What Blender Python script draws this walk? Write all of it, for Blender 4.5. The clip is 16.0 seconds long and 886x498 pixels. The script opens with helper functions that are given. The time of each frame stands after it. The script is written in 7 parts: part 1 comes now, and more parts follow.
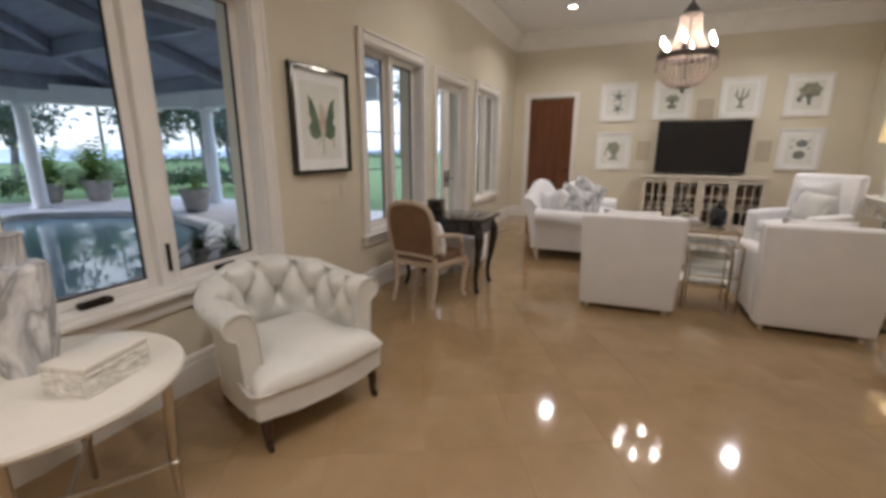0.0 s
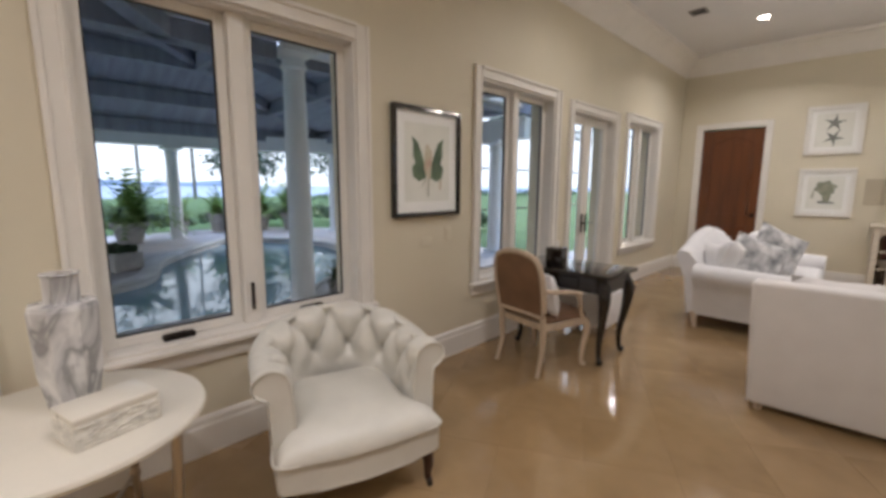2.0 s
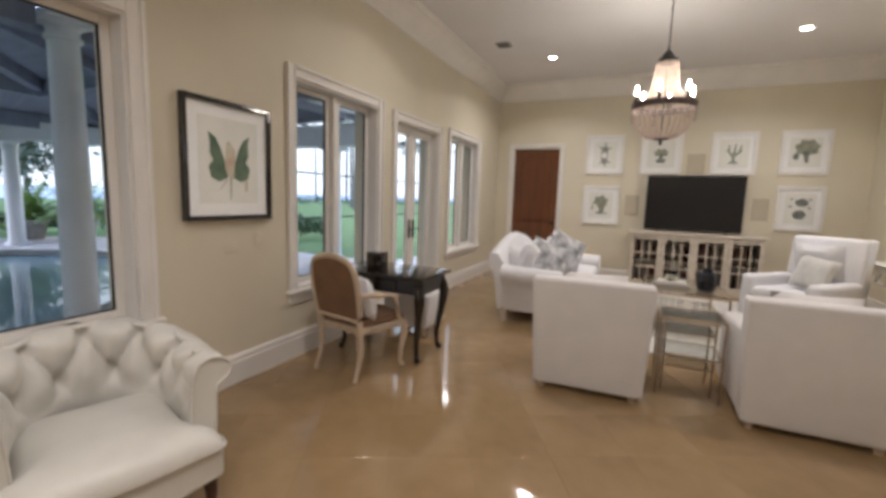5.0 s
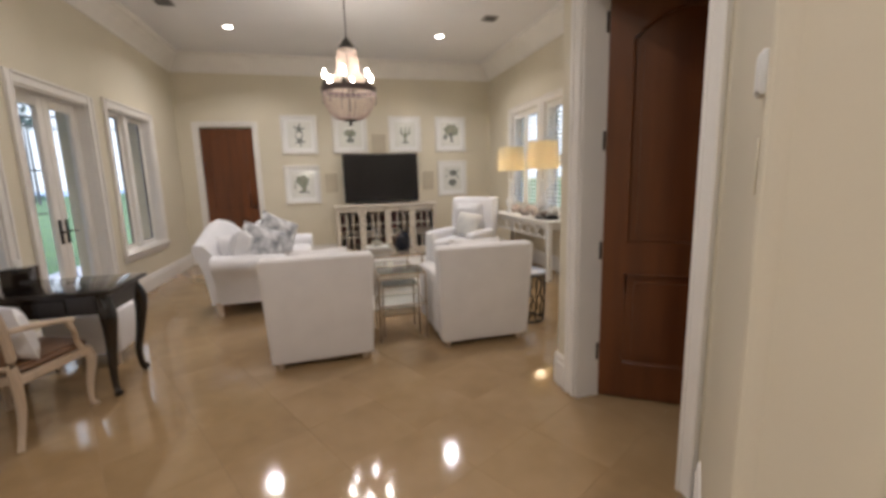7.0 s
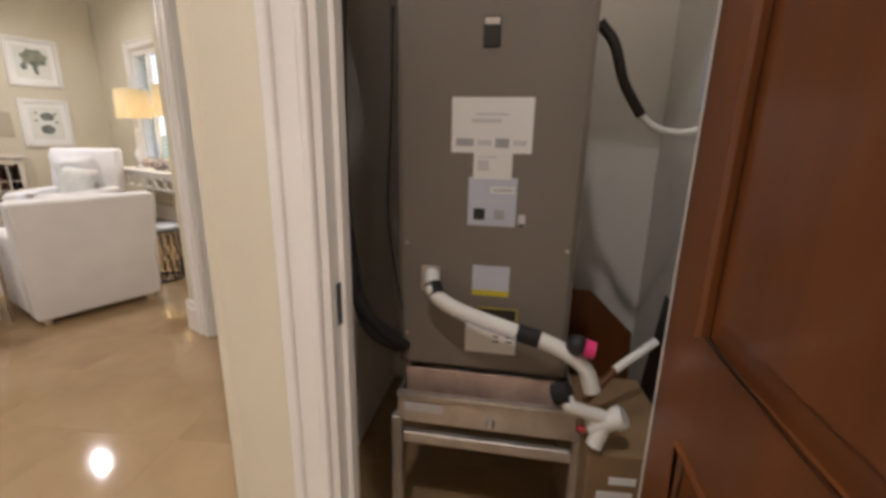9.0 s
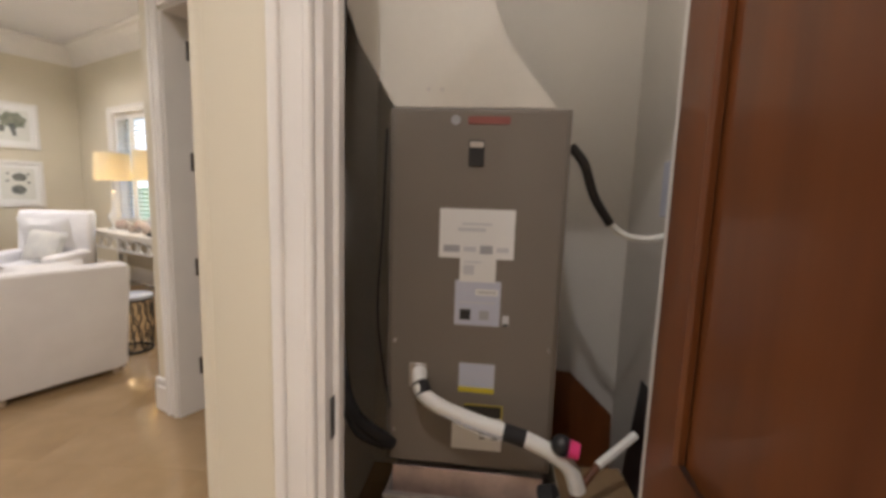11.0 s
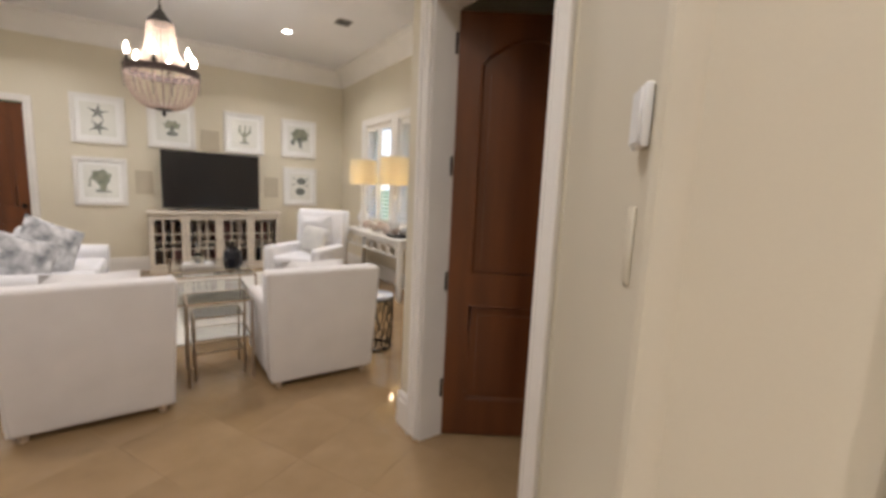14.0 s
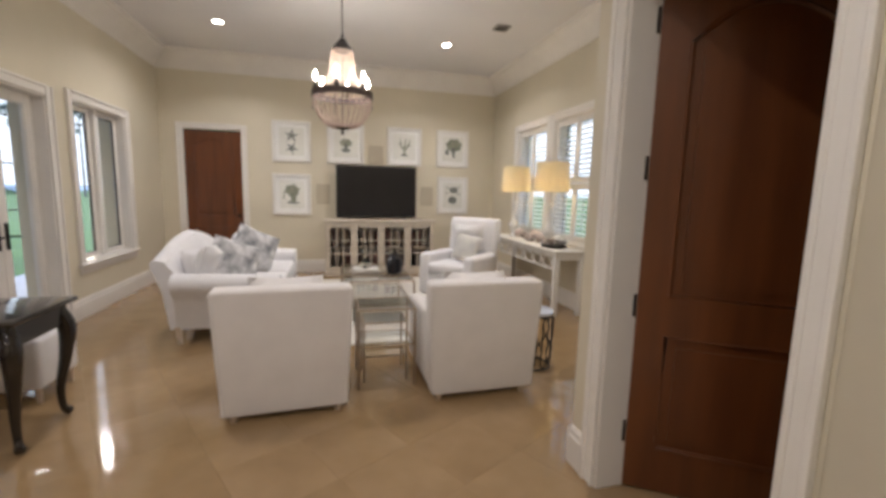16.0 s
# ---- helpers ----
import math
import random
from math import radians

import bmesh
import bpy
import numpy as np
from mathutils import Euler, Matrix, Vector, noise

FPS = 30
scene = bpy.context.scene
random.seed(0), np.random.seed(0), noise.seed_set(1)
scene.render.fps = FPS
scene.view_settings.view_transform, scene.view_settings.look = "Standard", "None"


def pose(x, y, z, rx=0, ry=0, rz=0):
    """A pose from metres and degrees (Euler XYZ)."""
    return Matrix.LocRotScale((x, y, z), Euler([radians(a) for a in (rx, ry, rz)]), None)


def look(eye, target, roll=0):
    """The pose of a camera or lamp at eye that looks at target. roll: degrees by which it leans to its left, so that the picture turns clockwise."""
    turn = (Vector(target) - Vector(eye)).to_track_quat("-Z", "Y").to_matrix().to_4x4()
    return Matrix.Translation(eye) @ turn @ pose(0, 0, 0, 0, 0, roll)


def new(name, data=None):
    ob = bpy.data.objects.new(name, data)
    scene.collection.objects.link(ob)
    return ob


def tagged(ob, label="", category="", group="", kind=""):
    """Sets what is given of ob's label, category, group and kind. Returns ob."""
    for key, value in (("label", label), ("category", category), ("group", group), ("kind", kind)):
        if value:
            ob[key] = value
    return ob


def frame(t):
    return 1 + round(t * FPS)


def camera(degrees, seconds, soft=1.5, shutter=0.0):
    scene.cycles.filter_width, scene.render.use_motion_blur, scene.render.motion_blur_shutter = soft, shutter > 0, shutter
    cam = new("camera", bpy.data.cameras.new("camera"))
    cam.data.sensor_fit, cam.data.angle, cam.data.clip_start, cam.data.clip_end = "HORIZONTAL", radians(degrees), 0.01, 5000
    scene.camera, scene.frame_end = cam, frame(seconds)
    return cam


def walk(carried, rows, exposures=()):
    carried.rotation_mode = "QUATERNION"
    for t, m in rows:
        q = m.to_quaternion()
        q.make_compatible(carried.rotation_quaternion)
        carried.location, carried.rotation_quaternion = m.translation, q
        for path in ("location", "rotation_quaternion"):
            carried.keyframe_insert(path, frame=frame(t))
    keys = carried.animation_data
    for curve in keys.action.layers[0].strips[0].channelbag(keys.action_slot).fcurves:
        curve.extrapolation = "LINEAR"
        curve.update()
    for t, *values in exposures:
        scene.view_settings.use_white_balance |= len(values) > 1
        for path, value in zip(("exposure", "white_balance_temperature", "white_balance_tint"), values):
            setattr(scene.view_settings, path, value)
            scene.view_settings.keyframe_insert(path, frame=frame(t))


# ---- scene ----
cam = camera(92.8, 16.0, soft=3.6)
PATH = [
    (0, (0.031, 0.072, 1.425), (-0.736, 1.86, 0.962), 0.2),
    (0.5, (0.048, 0.343, 1.441), (-0.785, 2.112, 1.018), 0.0),
    (1, (0.066, 0.521, 1.451), (-0.953, 2.201, 1.077), 0.2),
    (1.5, (0.117, 0.625, 1.466), (-1.118, 2.163, 1.137), 0.5),
    (2, (0.149, 0.664, 1.46), (-1.24, 2.072, 1.163), 0.3),
    (2.5, (0.163, 0.68, 1.456), (-1.279, 2.036, 1.17), -0.4),
    (3, (0.158, 0.685, 1.45), (-1.242, 2.089, 1.189), -0.3),
    (5.5, (0.399, 0.833, 1.433), (-0.21, 2.719, 1.16), 1.3),
    (6, (0.371, 0.833, 1.451), (0.028, 2.777, 1.129), -0.1),
    (6.5, (0.303, 0.818, 1.434), (0.395, 2.789, 1.106), -1.2),
    (7, (0.267, 0.723, 1.417), (0.756, 2.634, 1.089), -1.6),
    (7.5, (0.269, 0.57, 1.417), (1.022, 2.399, 1.121), -0.0),
    (8, (0.315, 0.385, 1.403), (1.412, 2.003, 0.982), 2.2),
    (8.5, (0.364, 0.296, 1.358), (1.793, 1.62, 0.906), 2.6),
    (9, (0.396, 0.263, 1.307), (2.012, 1.329, 0.804), 1.1),
    (11.5, (0.337, 0.288, 1.49), (2.093, 1.23, 1.312), 3.0),
    (12, (0.348, 0.36, 1.502), (2.153, 1.213, 1.389), 4.0),
    (12.5, (0.356, 0.507, 1.517), (2.182, 1.316, 1.409), 2.7),
    (13, (0.344, 0.676, 1.483), (1.96, 1.84, 1.299), 3.1),
    (13.5, (0.408, 0.842, 1.498), (1.696, 2.35, 1.24), 2.9),
    (14, (0.482, 0.98, 1.473), (1.585, 2.626, 1.201), 2.6),
    (14.5, (0.519, 1.036, 1.468), (1.458, 2.774, 1.157), 2.4),
    (15, (0.507, 1.061, 1.469), (1.343, 2.849, 1.146), 1.3),
    (15.5, (0.477, 1.108, 1.466), (1.176, 2.951, 1.123), 1.0),
    (16, (0.418, 1.26, 1.476), (0.924, 3.177, 1.212), 1.4),
]
walk(cam, [(t, look(eye, target, roll)) for t, eye, target, roll in PATH], exposures=[(0.0, 1.84), (3.0, 1.93), (6.5, 1.94), (7.5, 1.99), (8.5, 2.30), (9.2, 2.38), (11.5, 2.35), (12.5, 2.22), (13.0, 2.18), (14.0, 2.15), (14.5, 2.05), (15.5, 2.06), (16.0, 2.0)])

# ---- light ----
world = bpy.data.worlds.new("world")
scene.world = world
world.use_nodes = True
wn = world.node_tree
sky = wn.nodes.new("ShaderNodeTexSky")
sky.sky_type, sky.sun_disc = "NISHITA", False
sky.sun_elevation, sky.sun_rotation = radians(48), radians(200)
sky.air_density, sky.dust_density, sky.ozone_density = 1.1, 1.0, 4.0
wn.links.new(sky.outputs[0], wn.nodes["Background"].inputs[0])
wn.nodes["Background"].inputs[1].default_value = 0.21
sun = new("sun", bpy.data.lights.new("sun", "SUN"))
sun.data.energy, sun.data.angle, sun.data.color = 1.5, radians(20), (1.0, 0.93, 0.85)
sun.matrix_world = look((0, 0, 30), (8, -20, 20))


def lamp(name, kind, loc, power, color, size=0.1, target=None):
    ob = new(name, bpy.data.lights.new(name, kind))
    ob.data.energy, ob.data.color = power, color
    if kind == "AREA":
        ob.data.shape, ob.data.size, ob.data.spread = "DISK", size, radians(140)
        ob.matrix_world = look(loc, target or (loc[0], loc[1] + 1e-4, loc[2] - 1))
    else:
        ob.data.shadow_soft_size = size
        ob.location = loc
    return ob


WARM = (1.0, 0.92, 0.84)
CAN_WARM = (1.0, 0.942, 0.945)
CANS = [(-1.0, 7.66), (2.06, 7.55)]
# these two lists are out of view, added to brighten the near room, hall and closet
UNSEEN_NEAR_CANS = [(-1.0, 4.6), (2.06, 4.5), (-0.7, 1.5), (0.45, 1.95), (-0.15, 0.35)]
UNSEEN_HALL_CANS = [(-0.3, -1.3), (0.55, -2.7), (-1.3, -2.7)]
CEIL = 3.62
for x, y in CANS:
    lamp("downlight", "AREA", (x, y, CEIL - 0.03), 6.0, CAN_WARM, 0.12)
for (x, y), power in zip(UNSEEN_NEAR_CANS, (3.7, 3.7, 2.2, 3.5, 4.2)):
    lamp("downlight", "AREA", (x, y, CEIL - 0.03), power, CAN_WARM, 0.12)
for x, y in UNSEEN_HALL_CANS:
    lamp("downlight", "AREA", (x, y, CEIL - 0.03), 5.6, CAN_WARM, 0.12)
for k in range(6):
    lamp("chandelier_light", "POINT", (0.535 + 0.28 * math.cos(k * math.pi / 3 + 0.3), 5.98 + 0.28 * math.sin(k * math.pi / 3 + 0.3), 2.66), 1.35, WARM, 0.03)
for x, y in ((3.20, 7.42), (3.20, 6.30)):
    lamp("lamp_light", "POINT", (x, y, 1.62), 2.0, (1.0, 0.76, 0.46), 0.05)

# fill lamp added inside the closet to brighten it
lamp("closet_fill_light", "POINT", (1.383, 0.622, 2.66), 1.35, CAN_WARM, 0.04)

# ---- materials ----
def mat(name, color, rough=0.6, metal=0.0, var=0.12, scale=3.0, fine=40.0, bump=0.1, second=None, coat=0.0, stretch=(1, 1, 1), rvar=0.1, rand=0.0, spec=0.5):
    """A procedural surface: a base colour broken up at two scales, uneven gloss and fine relief."""
    m = bpy.data.materials.new(name)
    m.use_nodes = True
    t = m.node_tree
    N, L = t.nodes.new, t.links.new
    b = t.nodes["Principled BSDF"]
    tc, mp = N("ShaderNodeTexCoord"), N("ShaderNodeMapping")
    mp.inputs["Scale"].default_value = stretch
    if rand:
        place, shift = N("ShaderNodeObjectInfo"), N("ShaderNodeVectorMath")
        L(tc.outputs["Object"], shift.inputs[0]), L(place.outputs["Location"], shift.inputs[1])
        L(shift.outputs[0], mp.inputs[0])
    else:
        L(tc.outputs["Object"], mp.inputs[0])
    n1, n2 = N("ShaderNodeTexNoise"), N("ShaderNodeTexNoise")
    n1.inputs["Scale"].default_value, n1.inputs["Detail"].default_value = scale, 5
    n2.inputs["Scale"].default_value, n2.inputs["Detail"].default_value = fine, 3
    L(mp.outputs[0], n1.inputs["Vector"]), L(mp.outputs[0], n2.inputs["Vector"])
    ramp = N("ShaderNodeValToRGB")
    ramp.color_ramp.elements[0].position, ramp.color_ramp.elements[1].position = 0.3, 0.7
    c0 = second or tuple(c * (1 - var) for c in color)
    c1 = color if second else tuple(min(1, c * (1 + var * 0.6)) for c in color)
    ramp.color_ramp.elements[0].color, ramp.color_ramp.elements[1].color = (*c0, 1), (*c1, 1)
    L(n1.outputs[0], ramp.inputs[0])
    mix = N("ShaderNodeMix")
    mix.data_type, mix.blend_type = "RGBA", "MULTIPLY"
    mix.inputs[0].default_value = min(1, var * 1.5)
    L(ramp.outputs[0], mix.inputs[6])
    r2 = N("ShaderNodeValToRGB")
    r2.color_ramp.elements[0].color, r2.color_ramp.elements[1].color = (0.55, 0.55, 0.55, 1), (1.0, 1.0, 1.0, 1)
    L(n2.outputs[0], r2.inputs[0]), L(r2.outputs[0], mix.inputs[7])
    out = mix.outputs[2]
    if rand:
        oi, hs, mr = N("ShaderNodeObjectInfo"), N("ShaderNodeHueSaturation"), N("ShaderNodeMapRange")
        mr.inputs[3].default_value, mr.inputs[4].default_value = 1 - rand, 1 + rand
        L(oi.outputs["Random"], mr.inputs[0]), L(mr.outputs[0], hs.inputs["Value"]), L(out, hs.inputs["Color"])
        out = hs.outputs[0]
    L(out, b.inputs["Base Color"])
    rr = N("ShaderNodeMapRange")
    rr.inputs[3].default_value, rr.inputs[4].default_value = max(0.02, rough - rvar), min(1, rough + rvar)
    L(n1.outputs[0], rr.inputs[0]), L(rr.outputs[0], b.inputs["Roughness"])
    b.inputs["Metallic"].default_value = metal
    b.inputs["Coat Weight"].default_value = coat
    b.inputs["Specular IOR Level"].default_value = spec
    if bump:
        bp = N("ShaderNodeBump")
        bp.inputs["Strength"].default_value, bp.inputs["Distance"].default_value = bump, 0.004
        L(n2.outputs[0], bp.inputs["Height"]), L(bp.outputs[0], b.inputs["Normal"])
    return m


def glow(name, color, strength):
    m = bpy.data.materials.new(name)
    m.use_nodes = True
    b = m.node_tree.nodes["Principled BSDF"]
    b.inputs["Base Color"].default_value = (*color, 1)
    b.inputs["Emission Color"].default_value, b.inputs["Emission Strength"].default_value = (*color, 1), strength
    return m


def glass(name, tint=(1, 1, 1), rough=0.0, thin=True):
    m = bpy.data.materials.new(name)
    m.use_nodes = True
    t = m.node_tree
    b = t.nodes["Principled BSDF"]
    b.inputs["Base Color"].default_value, b.inputs["Roughness"].default_value = (*tint, 1), rough
    b.inputs["Transmission Weight"].default_value, b.inputs["IOR"].default_value = 1.0, 1.02 if thin else 1.45
    return m


WALL = mat("wall_paint", (0.69, 0.632, 0.50), 0.55, var=0.05, scale=1.2, fine=220, bump=0.05)
TRIM = mat("white_trim_paint", (0.80, 0.77, 0.725), 0.35, var=0.04, scale=4, fine=60, bump=0.03)
CEILING = mat("ceiling_paint", (0.77, 0.755, 0.75), 0.8, var=0.04, scale=1, fine=150, bump=0.05)
TILE = mat("polished_stone_tile", (0.385, 0.258, 0.136), 0.078, var=0.3, scale=1.7, fine=8, bump=0.010, second=(0.31, 0.202, 0.10), rvar=0.035, rand=0.015, spec=0.8)
GROUT = mat("tile_joint", (0.33, 0.22, 0.116), 0.5, var=0.2)
MAHOGANY = mat("mahogany", (0.175, 0.054, 0.014), 0.34, var=0.2, scale=1.6, fine=9, bump=0.03, second=(0.10, 0.030, 0.009), coat=0.15, stretch=(6, 6, 0.6))
BRONZE = mat("dark_bronze", (0.035, 0.028, 0.024), 0.45, metal=0.8, var=0.2, fine=120)
WHITE_LEATHER = mat("white_leather", (0.66, 0.64, 0.585), 0.36, var=0.06, scale=6, fine=260, bump=0.12)
SLIPCOVER = mat("white_slipcover_cloth", (0.755, 0.73, 0.715), 0.9, var=0.05, scale=5, fine=420, bump=0.25)
WHITE_COTTON = mat("bright_white_cotton", (0.80, 0.795, 0.81), 0.9, var=0.05, scale=6, fine=380, bump=0.25)
BROWN_LEATHER = mat("brown_leather", (0.20, 0.105, 0.055), 0.5, var=0.2, scale=7, fine=150, bump=0.1)
BLEACHED = mat("bleached_wood", (0.58, 0.46, 0.34), 0.55, var=0.18, scale=6, fine=40, bump=0.1, stretch=(3, 3, 0.6))
EBONY = mat("ebony_lacquer", (0.012, 0.009, 0.008), 0.14, var=0.3, scale=4, fine=40, bump=0.02, coat=0.5)
DARK_LEG = mat("dark_turned_wood", (0.045, 0.018, 0.011), 0.3, var=0.3, scale=8, fine=40, bump=0.05)
GREIGE = mat("whitewashed_wood", (0.66, 0.59, 0.49), 0.55, var=0.12, scale=5, fine=50, bump=0.1, stretch=(1, 4, 4))
WHITE_WOOD = mat("white_painted_wood", (0.78, 0.76, 0.72), 0.45, var=0.05, scale=4, fine=60, bump=0.05)
GOLD_METAL = mat("antique_silver_gilt_metal", (0.44, 0.34, 0.24), 0.36, metal=0.9, var=0.25, scale=12, fine=90, bump=0.1)
NICKEL = mat("brushed_nickel", (0.55, 0.50, 0.44), 0.3, metal=1.0, var=0.1, fine=200)
IRON = mat("dark_iron", (0.05, 0.045, 0.042), 0.5, metal=0.7, var=0.2, fine=80)
GLASS = glass("clear_glass")
TABLE_GLASS = glass("table_glass", (0.95, 0.975, 0.965), 0.02, False)
SCREEN = mat("black_screen", (0.010, 0.010, 0.012), 0.18, var=0.05, bump=0)
BLACK_PLASTIC = mat("black_plastic", (0.018, 0.018, 0.02), 0.4, var=0.1, fine=200)
PAPER = mat("white_paper", (0.80, 0.79, 0.76), 0.8, var=0.03, fine=200, bump=0.02)
BOUCLE = mat("cream_rug_wool", (0.72, 0.69, 0.63), 0.95, var=0.1, scale=12, fine=300, bump=0.6)
DECK = mat("pool_deck_stone", (0.52, 0.49, 0.48), 0.7, var=0.15, scale=2, fine=30)
WATER = mat("pool_water", (0.27, 0.43, 0.53), 0.03, var=0.12, scale=0.6, fine=5, bump=0.14, rvar=0.01, spec=0.6)
STUCCO = mat("white_stucco", (0.82, 0.83, 0.84), 0.7, var=0.05, scale=3, fine=90)
PORCH = mat("slate_blue_boards", (0.30, 0.32, 0.39), 0.7, var=0.2, scale=1, fine=20, stretch=(1, 6, 1))
PORCH_LIGHT = mat("pale_blue_boards", (0.70, 0.73, 0.78), 0.7, var=0.1, scale=1, fine=20)
LAWN = mat("lawn_grass", (0.11, 0.20, 0.05), 0.95, var=0.35, scale=0.8, fine=30, bump=0.6, second=(0.07, 0.14, 0.035))
# water colour paled to carry the haze over the lake
LAKE = mat("haze_tinted_far_water", (0.40, 0.46, 0.54), 0.6, var=0.1, scale=0.02, fine=1, bump=0.02)
LEAF = mat("green_leaf", (0.24, 0.36, 0.10), 0.55, var=0.3, scale=3, fine=12, second=(0.13, 0.22, 0.06))
LEAF_DARK = mat("dark_green_leaf", (0.09, 0.14, 0.07), 0.6, var=0.4, scale=3, fine=12)
# leaf green greyed and lightened to paint in haze and glare on far trees
LEAF_HAZED = mat("hazed_grey_green_leaf", (0.12, 0.16, 0.12), 0.6, var=0.35, scale=3, fine=12)
BARK = mat("grey_bark", (0.17, 0.155, 0.14), 0.9, var=0.3, scale=4, fine=20, bump=0.6)
TERRACOTTA = mat("pale_cast_stone", (0.45, 0.42, 0.39), 0.8, var=0.2, scale=6, fine=40)
SHEET_METAL = mat("grey_enamelled_sheet", (0.195, 0.167, 0.138), 0.45, var=0.06, scale=2, fine=200, bump=0.03)
GALV = mat("galvanised_steel", (0.62, 0.58, 0.54), 0.42, metal=0.75, var=0.2, scale=12, fine=60, bump=0.06)
COPPERISH = mat("insulation_facing", (0.62, 0.46, 0.38), 0.45, metal=0.3, var=0.25, scale=10, fine=40)
PVC = mat("white_pvc", (0.76, 0.745, 0.70), 0.4, var=0.06, scale=6, fine=80)
FOAM = mat("black_foam", (0.016, 0.015, 0.015), 0.8, var=0.2, scale=10, fine=120, bump=0.3)
CLOSET_WALL = mat("closet_wall_paint", (0.66, 0.625, 0.57), 0.7, var=0.06, scale=1.5, fine=120)
DUCT = mat("duct_board", (0.66, 0.62, 0.54), 0.6, var=0.07, scale=2, fine=60)
LABEL_GREY = mat("grey_print", (0.42, 0.42, 0.44), 0.7, var=0.1)
LABEL_BLUE = mat("pale_blue_label", (0.55, 0.57, 0.66), 0.6, var=0.06)


# ---- mesh helpers ----
def part(name, bm, material, parent=None, label="", smooth=True, angle=38):
    me = bpy.data.meshes.new(name)
    bmesh.ops.recalc_face_normals(bm, faces=bm.faces)
    bm.to_mesh(me)
    bm.free()
    me.materials.append(material)
    if smooth:
        me.shade_smooth()
        me.set_sharp_from_angle(angle=radians(angle))
    ob = new(name, me)
    if parent is not None:
        ob.parent = parent
    if label:
        ob["label"] = label
    return ob


def thing(name, x, y, z, rz, label, category, group="", kind=""):
    e = new(name)
    e.matrix_world = pose(x, y, z, 0, 0, rz)
    e.empty_display_size = 0.1
    return tagged(e, label, category, group, kind)


def box(bm, x0, y0, z0, x1, y1, z1, m=None):
    vs = [bm.verts.new((x, y, z)) for z in (z0, z1) for y in (y0, y1) for x in (x0, x1)]
    if m is not None:
        for v in vs:
            v.co = m @ v.co
    for f in ((0, 1, 3, 2), (4, 6, 7, 5), (0, 4, 5, 1), (2, 3, 7, 6), (0, 2, 6, 4), (1, 5, 7, 3)):
        bm.faces.new([vs[i] for i in f])
    return vs


def rbox(x0, y0, z0, x1, y1, z1, r=0.01, seg=2, m=None, into=None):
    bm = bmesh.new()
    box(bm, x0, y0, z0, x1, y1, z1)
    bmesh.ops.bevel(bm, geom=bm.edges[:], offset=r, segments=seg, profile=0.5, affect="EDGES")
    if m is not None:
        bm.transform(m)
    if into is not None:
        tmp = bpy.data.meshes.new("tmp")
        bm.to_mesh(tmp)
        bm.free()
        into.from_mesh(tmp)
        bpy.data.meshes.remove(tmp)
        return into
    return bm


def tube(bm, pts, radii, n=10, cap=True, squash=1.0):
    """A round bar swept along points."""
    pts = [Vector(p) for p in pts]
    if not hasattr(radii, "__len__"):
        radii = [radii] * len(pts)
    rings = []
    for i, p in enumerate(pts):
        d = (pts[min(i + 1, len(pts) - 1)] - pts[max(i - 1, 0)]).normalized()
        up = Vector((0, 0, 1)) if abs(d.z) < 0.9 else Vector((1, 0, 0))
        a = d.cross(up).normalized()
        b = d.cross(a).normalized()
        rings.append([bm.verts.new(p + radii[i] * (math.cos(2 * math.pi * k / n) * a + squash * math.sin(2 * math.pi * k / n) * b)) for k in range(n)])
    for r0, r1 in zip(rings, rings[1:]):
        for k in range(n):
            bm.faces.new((r0[k], r0[(k + 1) % n], r1[(k + 1) % n], r1[k]))
    if cap:
        bm.faces.new(rings[0][::-1]), bm.faces.new(rings[-1])
    return bm


def lathe(bm, prof, n=24, c=(0, 0, 0), cap=True):
    """A turned shape from (radius, height) pairs."""
    rings = [[bm.verts.new((c[0] + r * math.cos(2 * math.pi * k / n), c[1] + r * math.sin(2 * math.pi * k / n), c[2] + z)) for k in range(n)] for r, z in prof]
    for r0, r1 in zip(rings, rings[1:]):
        for k in range(n):
            bm.faces.new((r0[k], r0[(k + 1) % n], r1[(k + 1) % n], r1[k]))
    if cap:
        bm.faces.new(rings[0][::-1]), bm.faces.new(rings[-1])
    return bm


def prism(bm, poly, z0, z1, m=None):
    lo, hi = [bm.verts.new((x, y, z0)) for x, y in poly], [bm.verts.new((x, y, z1)) for x, y in poly]
    if m is not None:
        for v in lo + hi:
            v.co = m @ v.co
    bm.faces.new(lo[::-1]), bm.faces.new(hi)
    k = len(poly)
    for i in range(k):
        bm.faces.new((lo[i], lo[(i + 1) % k], hi[(i + 1) % k], hi[i]))
    return bm


def spline(pts, n=6):
    """Points of a smooth line through the given ones."""
    P = [Vector(p) for p in pts]
    P = [2 * P[0] - P[1]] + P + [2 * P[-1] - P[-2]]
    out = []
    for i in range(1, len(P) - 2):
        for k in range(n):
            t = k / n
            a, b, c, d = P[i - 1:i + 3]
            out.append(0.5 * (2 * b + (c - a) * t + (2 * a - 5 * b + 4 * c - d) * t * t + (3 * b - a - 3 * c + d) * t ** 3))
    return out + [P[-2]]


